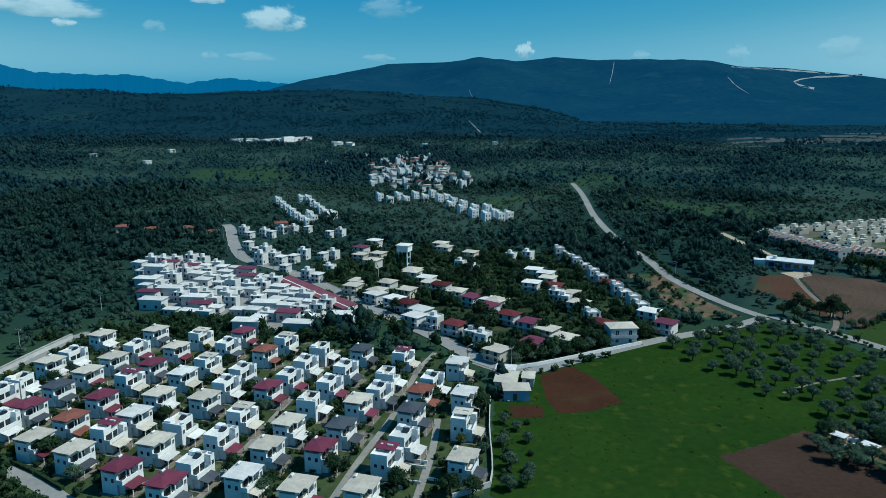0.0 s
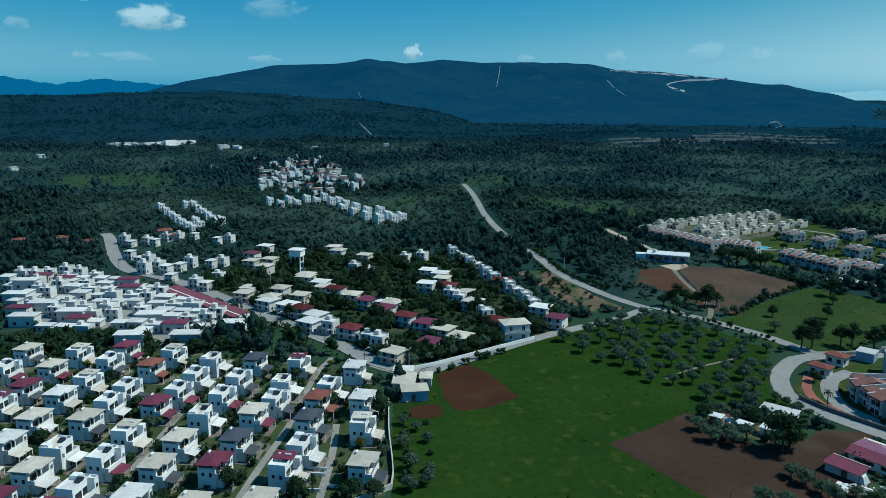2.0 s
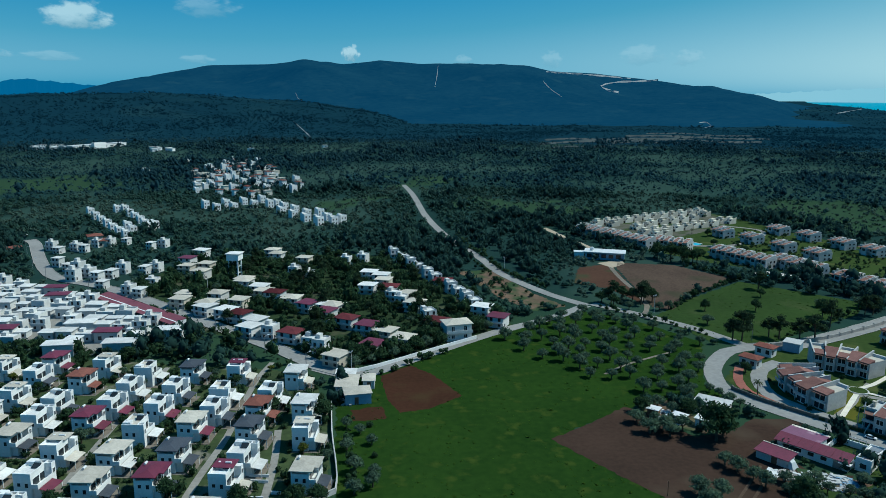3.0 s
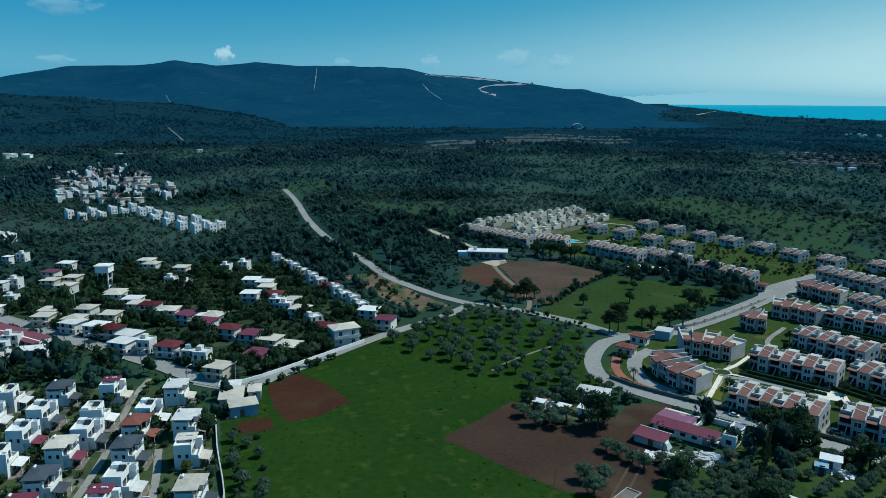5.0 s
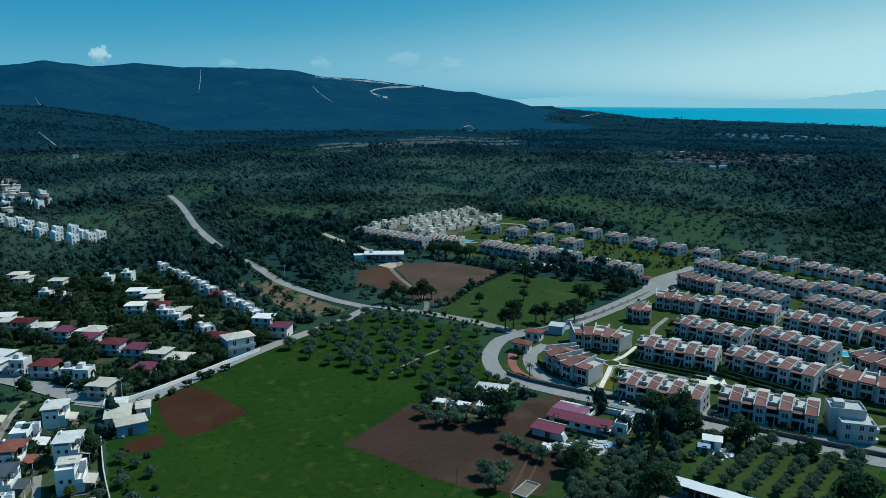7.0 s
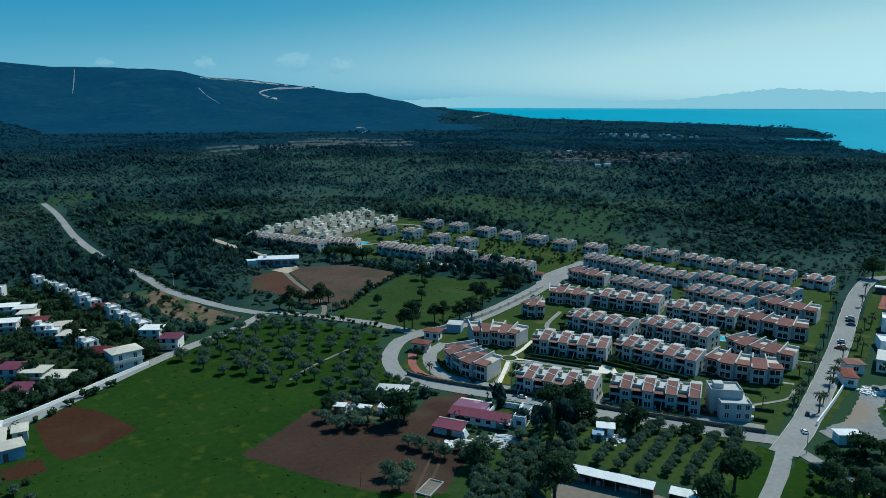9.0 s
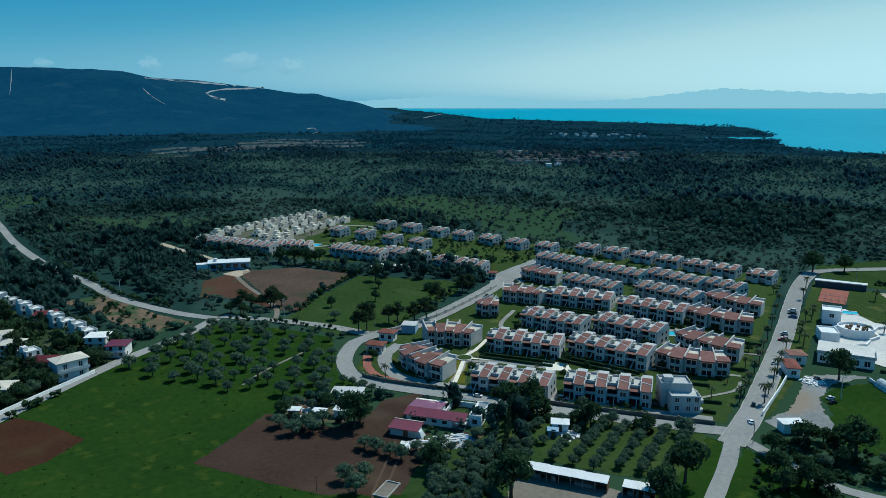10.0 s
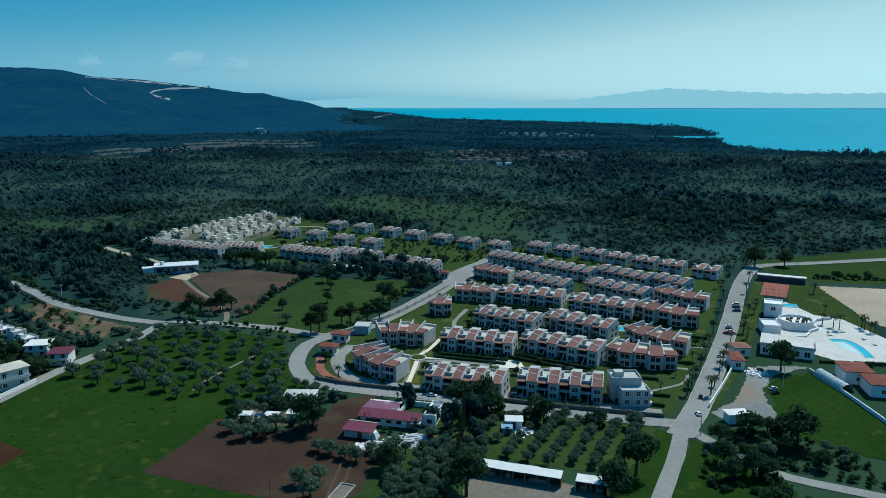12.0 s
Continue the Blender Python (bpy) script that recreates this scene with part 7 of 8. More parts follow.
for (x, y), lb in (((132.5, 174.9), "small white gatehouse with red roof"), ((142.9, 182.2), "small white lodge with pale red roof"), ((232.3, 219.8), "small white guard kiosk in the road")):
    w = house(pose(x, y, 0, 0, 0, -60), 5 if x < 200 else 3, 3.6, 2.8, TILE, lb, "hip", deck=False)
    FOOTPRINTS.append((x, y, 3))
w, L = box_at((150.5, 184.5), (153.5, 180.8), 5, 2.8, "lodge", BLUE, "blue-walled lodge with flat roof")
part("roof", Build().box(-0.2, -0.2, 2.8, L + 0.2, 5.2, 3.0), GREYW, w)

# ---- the town's shop strip and water tower ----
m, L = between(-60.8, 288.8, -28.6, 247.4)
t = thing("shop_strip", m @ pose(0, -5.5, 0), "long row of shops with maroon canopy roof", "shops")
part("wall", Build().box(0, 0, 0, L, 4, 2.8), WHITE, t)
part("canopy", Build().hexa([(0, -2.0, 2.4), (L, -2.0, 2.4), (L, 4.2, 3.1), (0, 4.2, 3.1)], [(0, -2.0, 2.52), (L, -2.0, 2.52), (L, 4.2, 3.22), (0, 4.2, 3.22)]), material("faded_maroon_canopy", (0.2, 0.06, 0.075), (0.15, 0.045, 0.06), 0.7, 0.2, 1.5), t, "faded maroon canopy")
for k in range(12):
    part("post", Build().box(k * L / 12, -1.9, 0, k * L / 12 + 0.12, -1.78, 2.45), WHITE, t)
x, y = WATER_TOWER[0]
t = thing("water_tower", pose(x, y, 0, 0, 0, -20), "white concrete water tower on four legs", "water tower")
for i in (-1, 1):
    for j in (-1, 1):
        part("leg", Build().box(i * 1.9 - 0.25, j * 1.9 - 0.25, 0, i * 1.9 + 0.25, j * 1.9 + 0.25, 8.5), WHITE, t)
for z in (2.8, 5.6):
    part("brace", Build().box(-1.9, -2.0, z, 1.9, -1.8, z + 0.3).box(-1.9, 1.8, z, 1.9, 2.0, z + 0.3).box(-2.0, -1.9, z, -1.8, 1.9, z + 0.3).box(1.8, -1.9, z, 2.0, 1.9, z + 0.3), WHITE, t)
part("tank", Build().box(-2.6, -2.6, 8.5, 2.6, 2.6, 11.2), WHITE, t)
part("roof", low_hip(-3.1, -3.1, 3.1, 3.1, 11.2, 0.2, 0.4), ROOF_WHITE, t)

# ---- vehicles ----
PAINTS = [material("car_paint_" + n, c, None, 0.3, 1, 4) for n, c in (("white", (0.75, 0.75, 0.75)), ("black", (0.03, 0.03, 0.035)), ("silver", (0.4, 0.41, 0.42)), ("red", (0.3, 0.03, 0.03)), ("blue", (0.04, 0.08, 0.2)))]
TYRE = material("tyre_rubber", (0.02, 0.02, 0.02), None, 0.9)


def car(paint, label):
    t = thing("car", here, label, "car", "parked cars")
    b = Build()
    b.hexa([(-2.1, -0.85, 0.3), (2.1, -0.85, 0.3), (2.1, 0.85, 0.3), (-2.1, 0.85, 0.3)], [(-2.05, -0.82, 0.85), (2.0, -0.8, 0.8), (2.0, 0.8, 0.8), (-2.05, 0.82, 0.85)])
    b.hexa([(-1.2, -0.68, 1.36), (0.5, -0.68, 1.36), (0.5, 0.68, 1.36), (-1.2, 0.68, 1.36)], [(-1.15, -0.62, 1.45), (0.45, -0.62, 1.45), (0.45, 0.62, 1.45), (-1.15, 0.62, 1.45)])
    part("body", b, paint, t)
    part("windows", Build().hexa([(-1.75, -0.78, 0.84), (1.15, -0.78, 0.82), (1.15, 0.78, 0.82), (-1.75, 0.78, 0.84)], [(-1.2, -0.67, 1.37), (0.5, -0.67, 1.37), (0.5, 0.67, 1.37), (-1.2, 0.67, 1.37)]), GLASS, t, "dark car windows")
    for x in (-1.3, 1.3):
        for y in (-0.8, 0.8):
            part("wheel", Build().tube((x, y - 0.1, 0.3), (x, y + 0.1, 0.3), 0.31, 0.31, 10), TYRE, t)
    return t


cars = [car(p, "parked %s car beside the road" % n) for p, n in zip(PAINTS, ("white", "black", "silver grey", "dark red", "dark blue"))]
car_yaw = [17 + 90] * 7 + [17, 20, 45] + [-62] * 3 + [-20, -20, 60, -60, -60]
for k, (x, y) in enumerate(CARS):
    src = cars[(0, 1, 4, 0, 1, 0, 3, 0, 1, 0, 0, 1, 2, 0, 1, 1, 0, 2)[k]]
    m = pose(x, y, 0.13, 0, 0, car_yaw[k]) @ Matrix.Diagonal((0.76, 0.76, 0.76, 1))
    if src.matrix_world.translation.length < 1:
        src.matrix_world = m
    else:
        copy_thing(src, m)

# ---- poles ----
def pole(high, lamp):
    t = thing("utility_pole" if not lamp else "street_lamp", here, "grey concrete utility pole" if not lamp else "slim grey street lamp beside the road", "pole", "poles")
    part("shaft", Build().tube((0, 0, 0), (0, 0, high), 0.11, 0.07, 8), METAL if lamp else GREYW, t)
    if lamp:
        part("arm", Build().tube((0, 0, high - 0.1), (1.4, 0, high + 0.2), 0.06, 0.05, 6), METAL, t)
        part("lamp_head", Build().box(1.1, -0.15, high + 0.1, 1.8, 0.15, high + 0.25), SHEET, t)
    else:
        part("crossarm", Build().box(-0.9, -0.08, high - 0.6, 0.9, 0.08, high - 0.45), METAL, t)
        for x in (-0.8, 0, 0.8):
            part("insulator", Build().tube((x, 0, high - 0.45), (x, 0, high - 0.15), 0.06, 0.05, 6), WHITE, t)
    return t


lamp, mast = pole(5.2, True), pole(6.8, False)
for k, (x, y) in enumerate(POLES):
    (lamp if k == 0 else mast if k == 1 else copy_thing((lamp, mast)[k % 2], here)).matrix_world = pose(x, y, 0, 0, 0, 40 * k)
for x, y in POLES_TOWN[1:]:
    copy_thing(mast, pose(x, y, 0, 0, 0, x * 3))
post = thing("field_post", pose(72.1, 115.7, 0), "slim brown wooden post in the tilled field", "post")
part("shaft", Build().tube((0, 0, 0), (0, 0, 3.3), 0.07, 0.05, 6), BROWN, post)
part("crossbar", Build().box(-0.35, -0.04, 3.0, 0.35, 0.04, 3.1), BROWN, post)
pts = smooth(ROAD_TOWN, 22)
for (x, y), (x1, y1) in zip(pts[1:-1], pts[2:]):
    d = Vector((x1 - x, y1 - y, 0)).normalized()
    copy_thing(lamp, pose(x - d.y * 4.6, y + d.x * 4.6, 0, 0, 0, math.degrees(math.atan2(-d.x, d.y))))

# ---- far away ----
def drape(az, el, back=0.0):
    """Where the line of sight at these angles meets the land."""
    a, r = radians(az), np.linspace(500, 4600, 1600)
    x, y = r * math.sin(a), r * math.cos(a)
    z = np.where(np.abs(az - 3) < 41, np.maximum(land(x, y), np.where(r > 2115, mountain(x, y), -99)), land(x, y))
    ray = HEIGHT + r * math.tan(radians(el))
    hit = np.where(ray <= z)[0]
    k = hit[0] if len(hit) else len(r) - 1
    q = r[k] - back
    return q * math.sin(a), q * math.cos(a), float(HEIGHT + q * math.tan(radians(el)))


def scar(name, line, wide, mat, label, category="track"):
    """A strip of bare rock or track on a far slope."""
    pts, b = [Vector((*p, 0)) for p in smooth(line, 0.25)], Build()
    rows, sr = [], random.Random(name + str(line[0]))
    for i, p in enumerate(pts):
        d = (pts[min(i + 1, len(pts) - 1)] - pts[max(i - 1, 0)]).normalized()
        n = Vector((-d.y, d.x, 0)) * wide * sr.uniform(0.15, 0.5)
        rows.append((drape(p.x + n.x, p.y + n.y, 14), drape(p.x - n.x, p.y - n.y, 14)))
    for p, q in zip(rows, rows[1:]):
        b.face((p[0], p[1], q[1], q[0]))
    tagged(new(name, b.data(name, mat)), label, category, kind="structure")


scar("track_mountain", [(29.1, 1.5), (27.6, 1.4), (26.3, 1.35), (25.35, 1.2), (25.01, 1.06), (25.5, 0.78), (26.31, 0.6)], 0.16, SCAR, "pale road cut into the mountainside")
scar("track_firebreak", [(12.71, 2.5), (12.63, 1.76), (12.47, 0.9)], 0.07, SCAR, "thin pale firebreak up the mountain")
scar("track_ridge", [(20.9, 2.1), (22.2, 1.99), (23.7, 1.9), (25.0, 1.8), (27.16, 1.6)], 0.14, SCAR, "pale bare rock along the ridge")
scar("track_hill", [(1.73, -1.74), (2.3, -2.25), (2.92, -2.85)], 0.08, SCAR, "pale bare track on the near hill")
scar("track_spur", [(20.69, 1.41), (21.3, 0.8), (22.19, 0.23)], 0.05, SCAR, "thin pale track on a spur")
scar("track_bend", [(32.19, -1.55), (32.7, -1.5), (33.06, -1.78), (32.6, -1.9)], 0.06, SCAR, "small pale bend of a track")
scar("track_gully", [(1.93, 0.4), (2.1, 0.0), (2.4, -0.2)], 0.05, SCAR, "thin pale gully")
scar("track_coast", [(41.0, -0.76), (41.7, -0.62), (42.46, -0.45)], 0.07, SCAR, "pale coastal track on the headland")
STRIP = material("dry_terraced_soil", (0.085, 0.1, 0.098), (0.05, 0.064, 0.064), 0.95, 0.01, 0.06)
for k, (a0, a1, e0, e1, wd) in enumerate(((20.3, 29.5, -3.35, -2.75, 0.2), (21.0, 27, -3.0, -2.8, 0.16), (21.5, 26, -3.6, -3.35, 0.14), (23.5, 33, -3.05, -2.55, 0.16), (27, 37, -2.6, -2.62, 0.16), (28.5, 36, -2.4, -2.42, 0.1), (29, 36.5, -2.85, -2.85, 0.16), (26, 32, -3.15, -2.95, 0.12))):
    scar("field_terraced", [(a0, e0), ((a0 * 2 + a1) / 3, (e0 * 2 + e1) / 3 + 0.06), ((a0 + 2 * a1) / 3, (e0 + 2 * e1) / 3 - 0.04), (a1, e1)], wd, STRIP, "dry grey-brown terraced field far off", "field")
fx, fy, fz = drape(-13.6, -3.62)
gx, gy, gz = drape(-9.8, -3.64)
m, L = between(fx, fy, gx, gy)
L *= 1.3
t = thing("factory", Matrix.Translation((0, 0, fz)) @ m @ pose(0, 0, 0, 0, 0, 42), "long low white building below the hill", "building")
part("wall", Build().box(0, 0, -4, L, 12, 5), WHITE, t)
part("wing", Build().box(L * 0.33, -6, -4, L * 0.55, 0, 8), WHITE, t)
part("roof", Build().box(-0.5, -0.5, 5, L + 0.5, 12.5, 5.5), SHEET, t)
for k in range(9):
    window(t, 4 + k * L / 9, 0, 1.0, 5.0, 1.8, "s", True)
far_rnd = random.Random(91)
far_house = [house(here, 7, 7, 4.2, ROOF_WHITE, "tiny white far-off house", "slab", WHITE, "far-off houses", deck=False, glazed=0), house(here, 9, 7, 3.4, FAR_TILE, "far-off low house with dull brown roof", "hip", GREYW, "far-off houses", deck=False, glazed=0)]
spots = [(far_rnd.uniform(-16.8, -14.2), far_rnd.uniform(-3.62, -3.42), 0) for _ in range(16)] + [(far_rnd.uniform(-8.8, -7.0), far_rnd.uniform(-3.85, -3.7), 0) for _ in range(8)]
spots += [(-6.1, -4.7, 0), (-22.0, -5.0, 0), (-25.5, -4.4, 0), (-9.0, -5.3, 0), (-20.3, -4.2, 0), (-1.5, -3.9, 0), (4.0, -3.7, 0)]
for row in range(6):
    spots += [(46.9 + k * 0.72 + row * 0.2 + far_rnd.uniform(-0.16, 0.16), -3.42 - 0.15 * row + far_rnd.uniform(-0.03, 0.03), 1) for k in range(15 if row < 4 else 9) if far_rnd.random() > 0.12]
spots += [(far_rnd.uniform(49.6, 58), far_rnd.uniform(-2.2, -1.95), 0) for _ in range(26)] + [(50.8, -4.45, 0), (51.5, -4.4, 0), (48.6, -3.4, 0)]
for k, (az, el, j) in enumerate(spots):
    x, y, z = drape(az, el)
    src = far_house[j]
    m = pose(x, y, z - 0.4, 0, 0, far_rnd.uniform(-60, 60))
    if src.matrix_world.translation.length < 1:
        src.matrix_world = m
    else:
        copy_thing(src, m)

# ---- clouds ----
def cloud(az, el, wide, high, thick):
    """A far-off bank of cloud, square to the line of sight."""
    r = 4700
    b = Build().face([(-1, 0, -1), (1, 0, -1), (1, 0, 1), (-1, 0, 1)])
    ob = tagged(new("cloud", b.data("cloud", CLOUD if thick else THIN_CLOUD)), "small white fair-weather cloud" if thick else "thin veil of white cloud", "cloud", "clouds", "stuff")
    a = radians(az)
    ob.matrix_world = pose(r * math.sin(a), r * math.cos(a), HEIGHT + r * math.tan(radians(el)), 0, 0, -az) @ Matrix.Diagonal((r * radians(wide), 1, r * radians(high), 1))
    ob.visible_shadow = False


for az, el, wd, hi, thick in ((-12.6, 5.2, 3.0, 1.6, 1), (-28.0, 5.6, 5.2, 1.5, 1), (-17.1, 6.6, 2.0, 0.7, 1), (-26.5, 4.6, 1.2, 0.5, 1), (-4.0, 6.3, 2.8, 1.2, 0), (-14.5, 2.7, 2.6, 0.6, 0), (-17.2, 2.7, 0.9, 0.5, 0), (6.1, 3.2, 0.9, 1.1, 1),
                              (-20.8, 4.6, 1.1, 0.7, 0), (28.2, 3.2, 2.4, 1.1, 0), (31.0, 3.0, 1.4, 0.9, 0), (21.2, 2.9, 1.2, 0.9, 0), (-5, 2.7, 1.6, 0.5, 0), (14.5, 2.9, 1.0, 0.5, 0)):
    cloud(az, el, wd, hi, thick)

# ---- planting ----
OLIVE_GROVE = [(66, 212), (84, 222), (108, 236), (124, 212), (130, 196), (118, 178), (110, 166), (94, 162), (84, 172), (76, 190)]
scatter(OLIVE_GROVE, 66, ["olive"], (0.7, 1.15), 5.2, group="olives of the grove")
for k, (x, y) in enumerate(PINES):
    plant("pine", x, y, (1.05, 1.15, 0.95, 1.0)[k % 4], "umbrella pines")
for k, (x, y) in enumerate(PALMS):
    plant("palm", x, y, (0.85, 0.98, 0.74)[k % 3], "palms")
scatter(VILLA_GROUND, 150, ["broad", "olive", "shrub", "lemon", "shrub", "broad"], (0.55, 0.95), 3.4, -1.2, "garden trees of the villas")
scatter(MID_GROUND, 120, ["broad", "broad", "pine", "olive"], (0.6, 0.95), 4.2, -0.5, "trees of the wooded district")
scatter([(14, 200), (64, 224), (72, 222), (60, 212), (20, 196)], 40, ["broad", "olive"], (0.8, 1.2), 3.0, -0.5)
scatter(COMPOUND, 58, ["shrub", "shrub", "palm", "olive", "broad"], (0.5, 0.8), 5.0, 0.3, "garden plants of the compound")
FRONT_GARDENS = [(138, 150), (200, 170), (236, 120), (232, 96), (200, 84), (168, 84), (150, 112), (136, 138)]
scatter(FRONT_GARDENS, 34, ["palm"], (0.42, 0.65), 4.0, -0.6, "palms of the compound")
scatter(FRONT_GARDENS, 30, ["shrub", "broad"], (0.4, 0.6), 4.0, -0.8, "garden plants of the compound")
scatter(MEADOW, 10, ["olive", "broad"], (0.7, 1.2), 14, 0)
for x, y, s in ((180.5, 314.3, 1.2), (184, 308, 1.3), (187, 302.5, 1.35), (191, 300, 1.2), (194, 301.5, 1.1)):
    plant("broad", x, y, s * 1.2)
THICKET = [(120, 118), (136, 118), (146, 104), (158, 82), (150, 76), (128, 108)]
scatter(THICKET, 6, ["broad", "olive"], (0.8, 1.15), 3.0)
WOOD_NEAR = [(97, 116), (118, 112), (124, 104), (112, 94), (100, 92), (92, 84), (84, 96), (92, 104)]
scatter(WOOD_NEAR, 55, ["olive"], (0.6, 0.85), 2.7)
for x, y in CYPRESS_ROW:
    plant("cypress", x, y, 0.9)
scatter([(112, 112), (126, 110), (118, 96), (110, 100)], 12, ["olive", "shrub"], (0.6, 0.9), 2.8)
for j in range(-8, 9):
    for i in range(-14, 15):
        x, y = 134 - 0.954 * 2.9 * i + 0.3 * 4.6 * j, 88 - 0.3 * 2.9 * i - 0.954 * 4.6 * j
        if inside([x], [y], GROVE_STRIP)[0] and not blocked(x, y):
            plant("olive", x + tree_rnd.uniform(-0.3, 0.3), y + tree_rnd.uniform(-0.3, 0.3), tree_rnd.uniform(0.58, 0.8), "olives in rows")
THICKET_EAST = [(150, 60), (166, 62), (172, 52), (168, 36), (160, 24), (154, 40), (152, 52)]
scatter(THICKET_EAST, 8, ["broad", "olive"], (0.6, 0.9), 2.6)
THICKET_SOUTH = [(146, 62), (150, 54), (146, 40), (140, 30), (128, 44), (138, 58)]
scatter(THICKET_SOUTH, 8, ["broad", "shrub"], (0.7, 1.2), 2.8)
scatter([(84, 146), (98, 148), (112, 150), (112, 160), (100, 162), (86, 156)], 34, ["broad", "olive", "olive", "shrub"], (0.6, 0.95), 3.0)
for x, y, s in ((166.4, 48, 1.6), (154.5, 61, 1.1), (164, 58, 1.2), (213.5, 68, 1.6), (131.3, 108.5, 1.3), (98.5, 87.5, 1.7), (118, 66.5, 1.5), (129, 67.6, 1.6), (246, 235, 1.3), (95, 134.5, 1.5), (97.5, 136, 1.2), (351, 128, 1.8), (362, 118, 1.5), (95.5, 107.0, 1.2), (128.8, 117.6, 1.3), (135, 113.6, 1.3)):
    plant("broad", x, y, s)
scatter([(12, 128), (18, 128), (20, 160), (14, 160)], 12, ["olive", "shrub"], (0.6, 0.9), 4)
for x, y, s in ((90.2, 124, 0.9), (91.1, 121.1, 1.0), (92.1, 117.4, 0.9), (92.8, 114.4, 0.9), (82, 147, 1.0), (82.2, 141.2, 1.1), (85.9, 138.7, 1.1), (90.3, 140.7, 1.0), (78.4, 114.8, 1.1), (82.3, 113.4, 1.0), (77.3, 109.6, 1.1), (86, 142, 1.1)):
    plant("olive", x, y, s)
scatter([(118, 232), (142, 226), (140, 246), (128, 262), (118, 262)], 9, ["broad", "pine", "olive"], (0.8, 1.2), 3.2)

# ---- woods: far too many to count ----
AROUND_RESORT = [(160, 76), (300, 116), (345, 128), (352, 66), (300, 40), (230, 20), (160, 0), (140, 40)]
CLEAR = [(GREEN_FIELD, 1), (SOIL_BROWN, 1), (PLOUGHED, 3), (PLOUGHED_RED, 3), (MEADOW, 2), (COMPOUND, 3), (VILLA_GROUND, 1), (CLUSTER, 2), (MID_GROUND, 0), (RESORT_TERRACE, 3), (RESORT_LAWN, 2), (SAND_FIELD, 2), (TOP_FIELD, 2), (RIGHT_FIELD, 2), (DIRT_YARD, 2), (BARE_SLOPE, 1), (CAR_PARK, 1), (GROVE_STRIP, 0), (AROUND_RESORT, 0)]
QUARRY = [(462, 1254), (614, 1504), (874, 1579), (1021, 1720), (953, 1270), (856, 1165), (729, 1227), (481, 1050), (432, 1096)]


def woods(seed, r0, r1, count, size, faces, covers, high=1.0):
    """Scrub, olive plots and pine stands spread over the plain in patches, clear of fields, roads and houses."""
    rs = np.random.RandomState(seed)
    a, r = np.radians(rs.uniform(-36, 80, count)), np.sqrt(rs.uniform(r0 ** 2, r1 ** 2, count))
    x, y = r * np.sin(a), r * np.cos(a)
    keep = np.ones(count, bool)
    for poly, _ in CLEAR:
        keep &= ~inside(x, y, poly)
    for ln, w in ROADS:
        keep &= ~near_line(x, y, ln, w / 2 + 3.6)
    for p, q, rr in FOOTPRINTS:
        keep &= (x - p) ** 2 + (y - q) ** 2 > (rr + 0.5) ** 2
    thin = np.zeros(count, bool)
    for g in GLADES:
        thin |= inside(x + rs.normal(scale=9, size=count), y + rs.normal(scale=9, size=count), g)
    patch = patches(x, y) + rs.normal(scale=0.06, size=count)
    keep &= ~(thin & (rs.uniform(size=count) < 0.6))
    keep &= ~((patch < -0.12) & (rs.uniform(size=count) < 0.42))
    keep &= ~((patch > 0.2) & (rs.uniform(size=count) < 0.35))
    keep &= ~(inside(x, y, QUARRY) & (rs.uniform(size=count) < 0.8))
    z = land(x, y)
    high_up = (np.degrees(np.arctan2(x, y)) < 44) & (r > 2115)
    keep &= ~(high_up & (mountain(x, y) > z - 2))
    keep &= z > lift(r) - 1.0
    bands = (("scrub", (patch >= -0.12) & (patch <= 0.2) & ~thin, 0.92, 0.95), ("olive", (patch < -0.12) | thin, 0.8, 0.85), ("pine", (patch > 0.2) & ~thin, 1.35, 1.2))
    for (kind, chosen, wide, tall), (mat, label) in zip(bands, covers):
        k = keep & chosen
        if k.any():
            grow("woodland", seed, x[k], y[k], z[k], size * wide, faces, label, high * tall, mat)


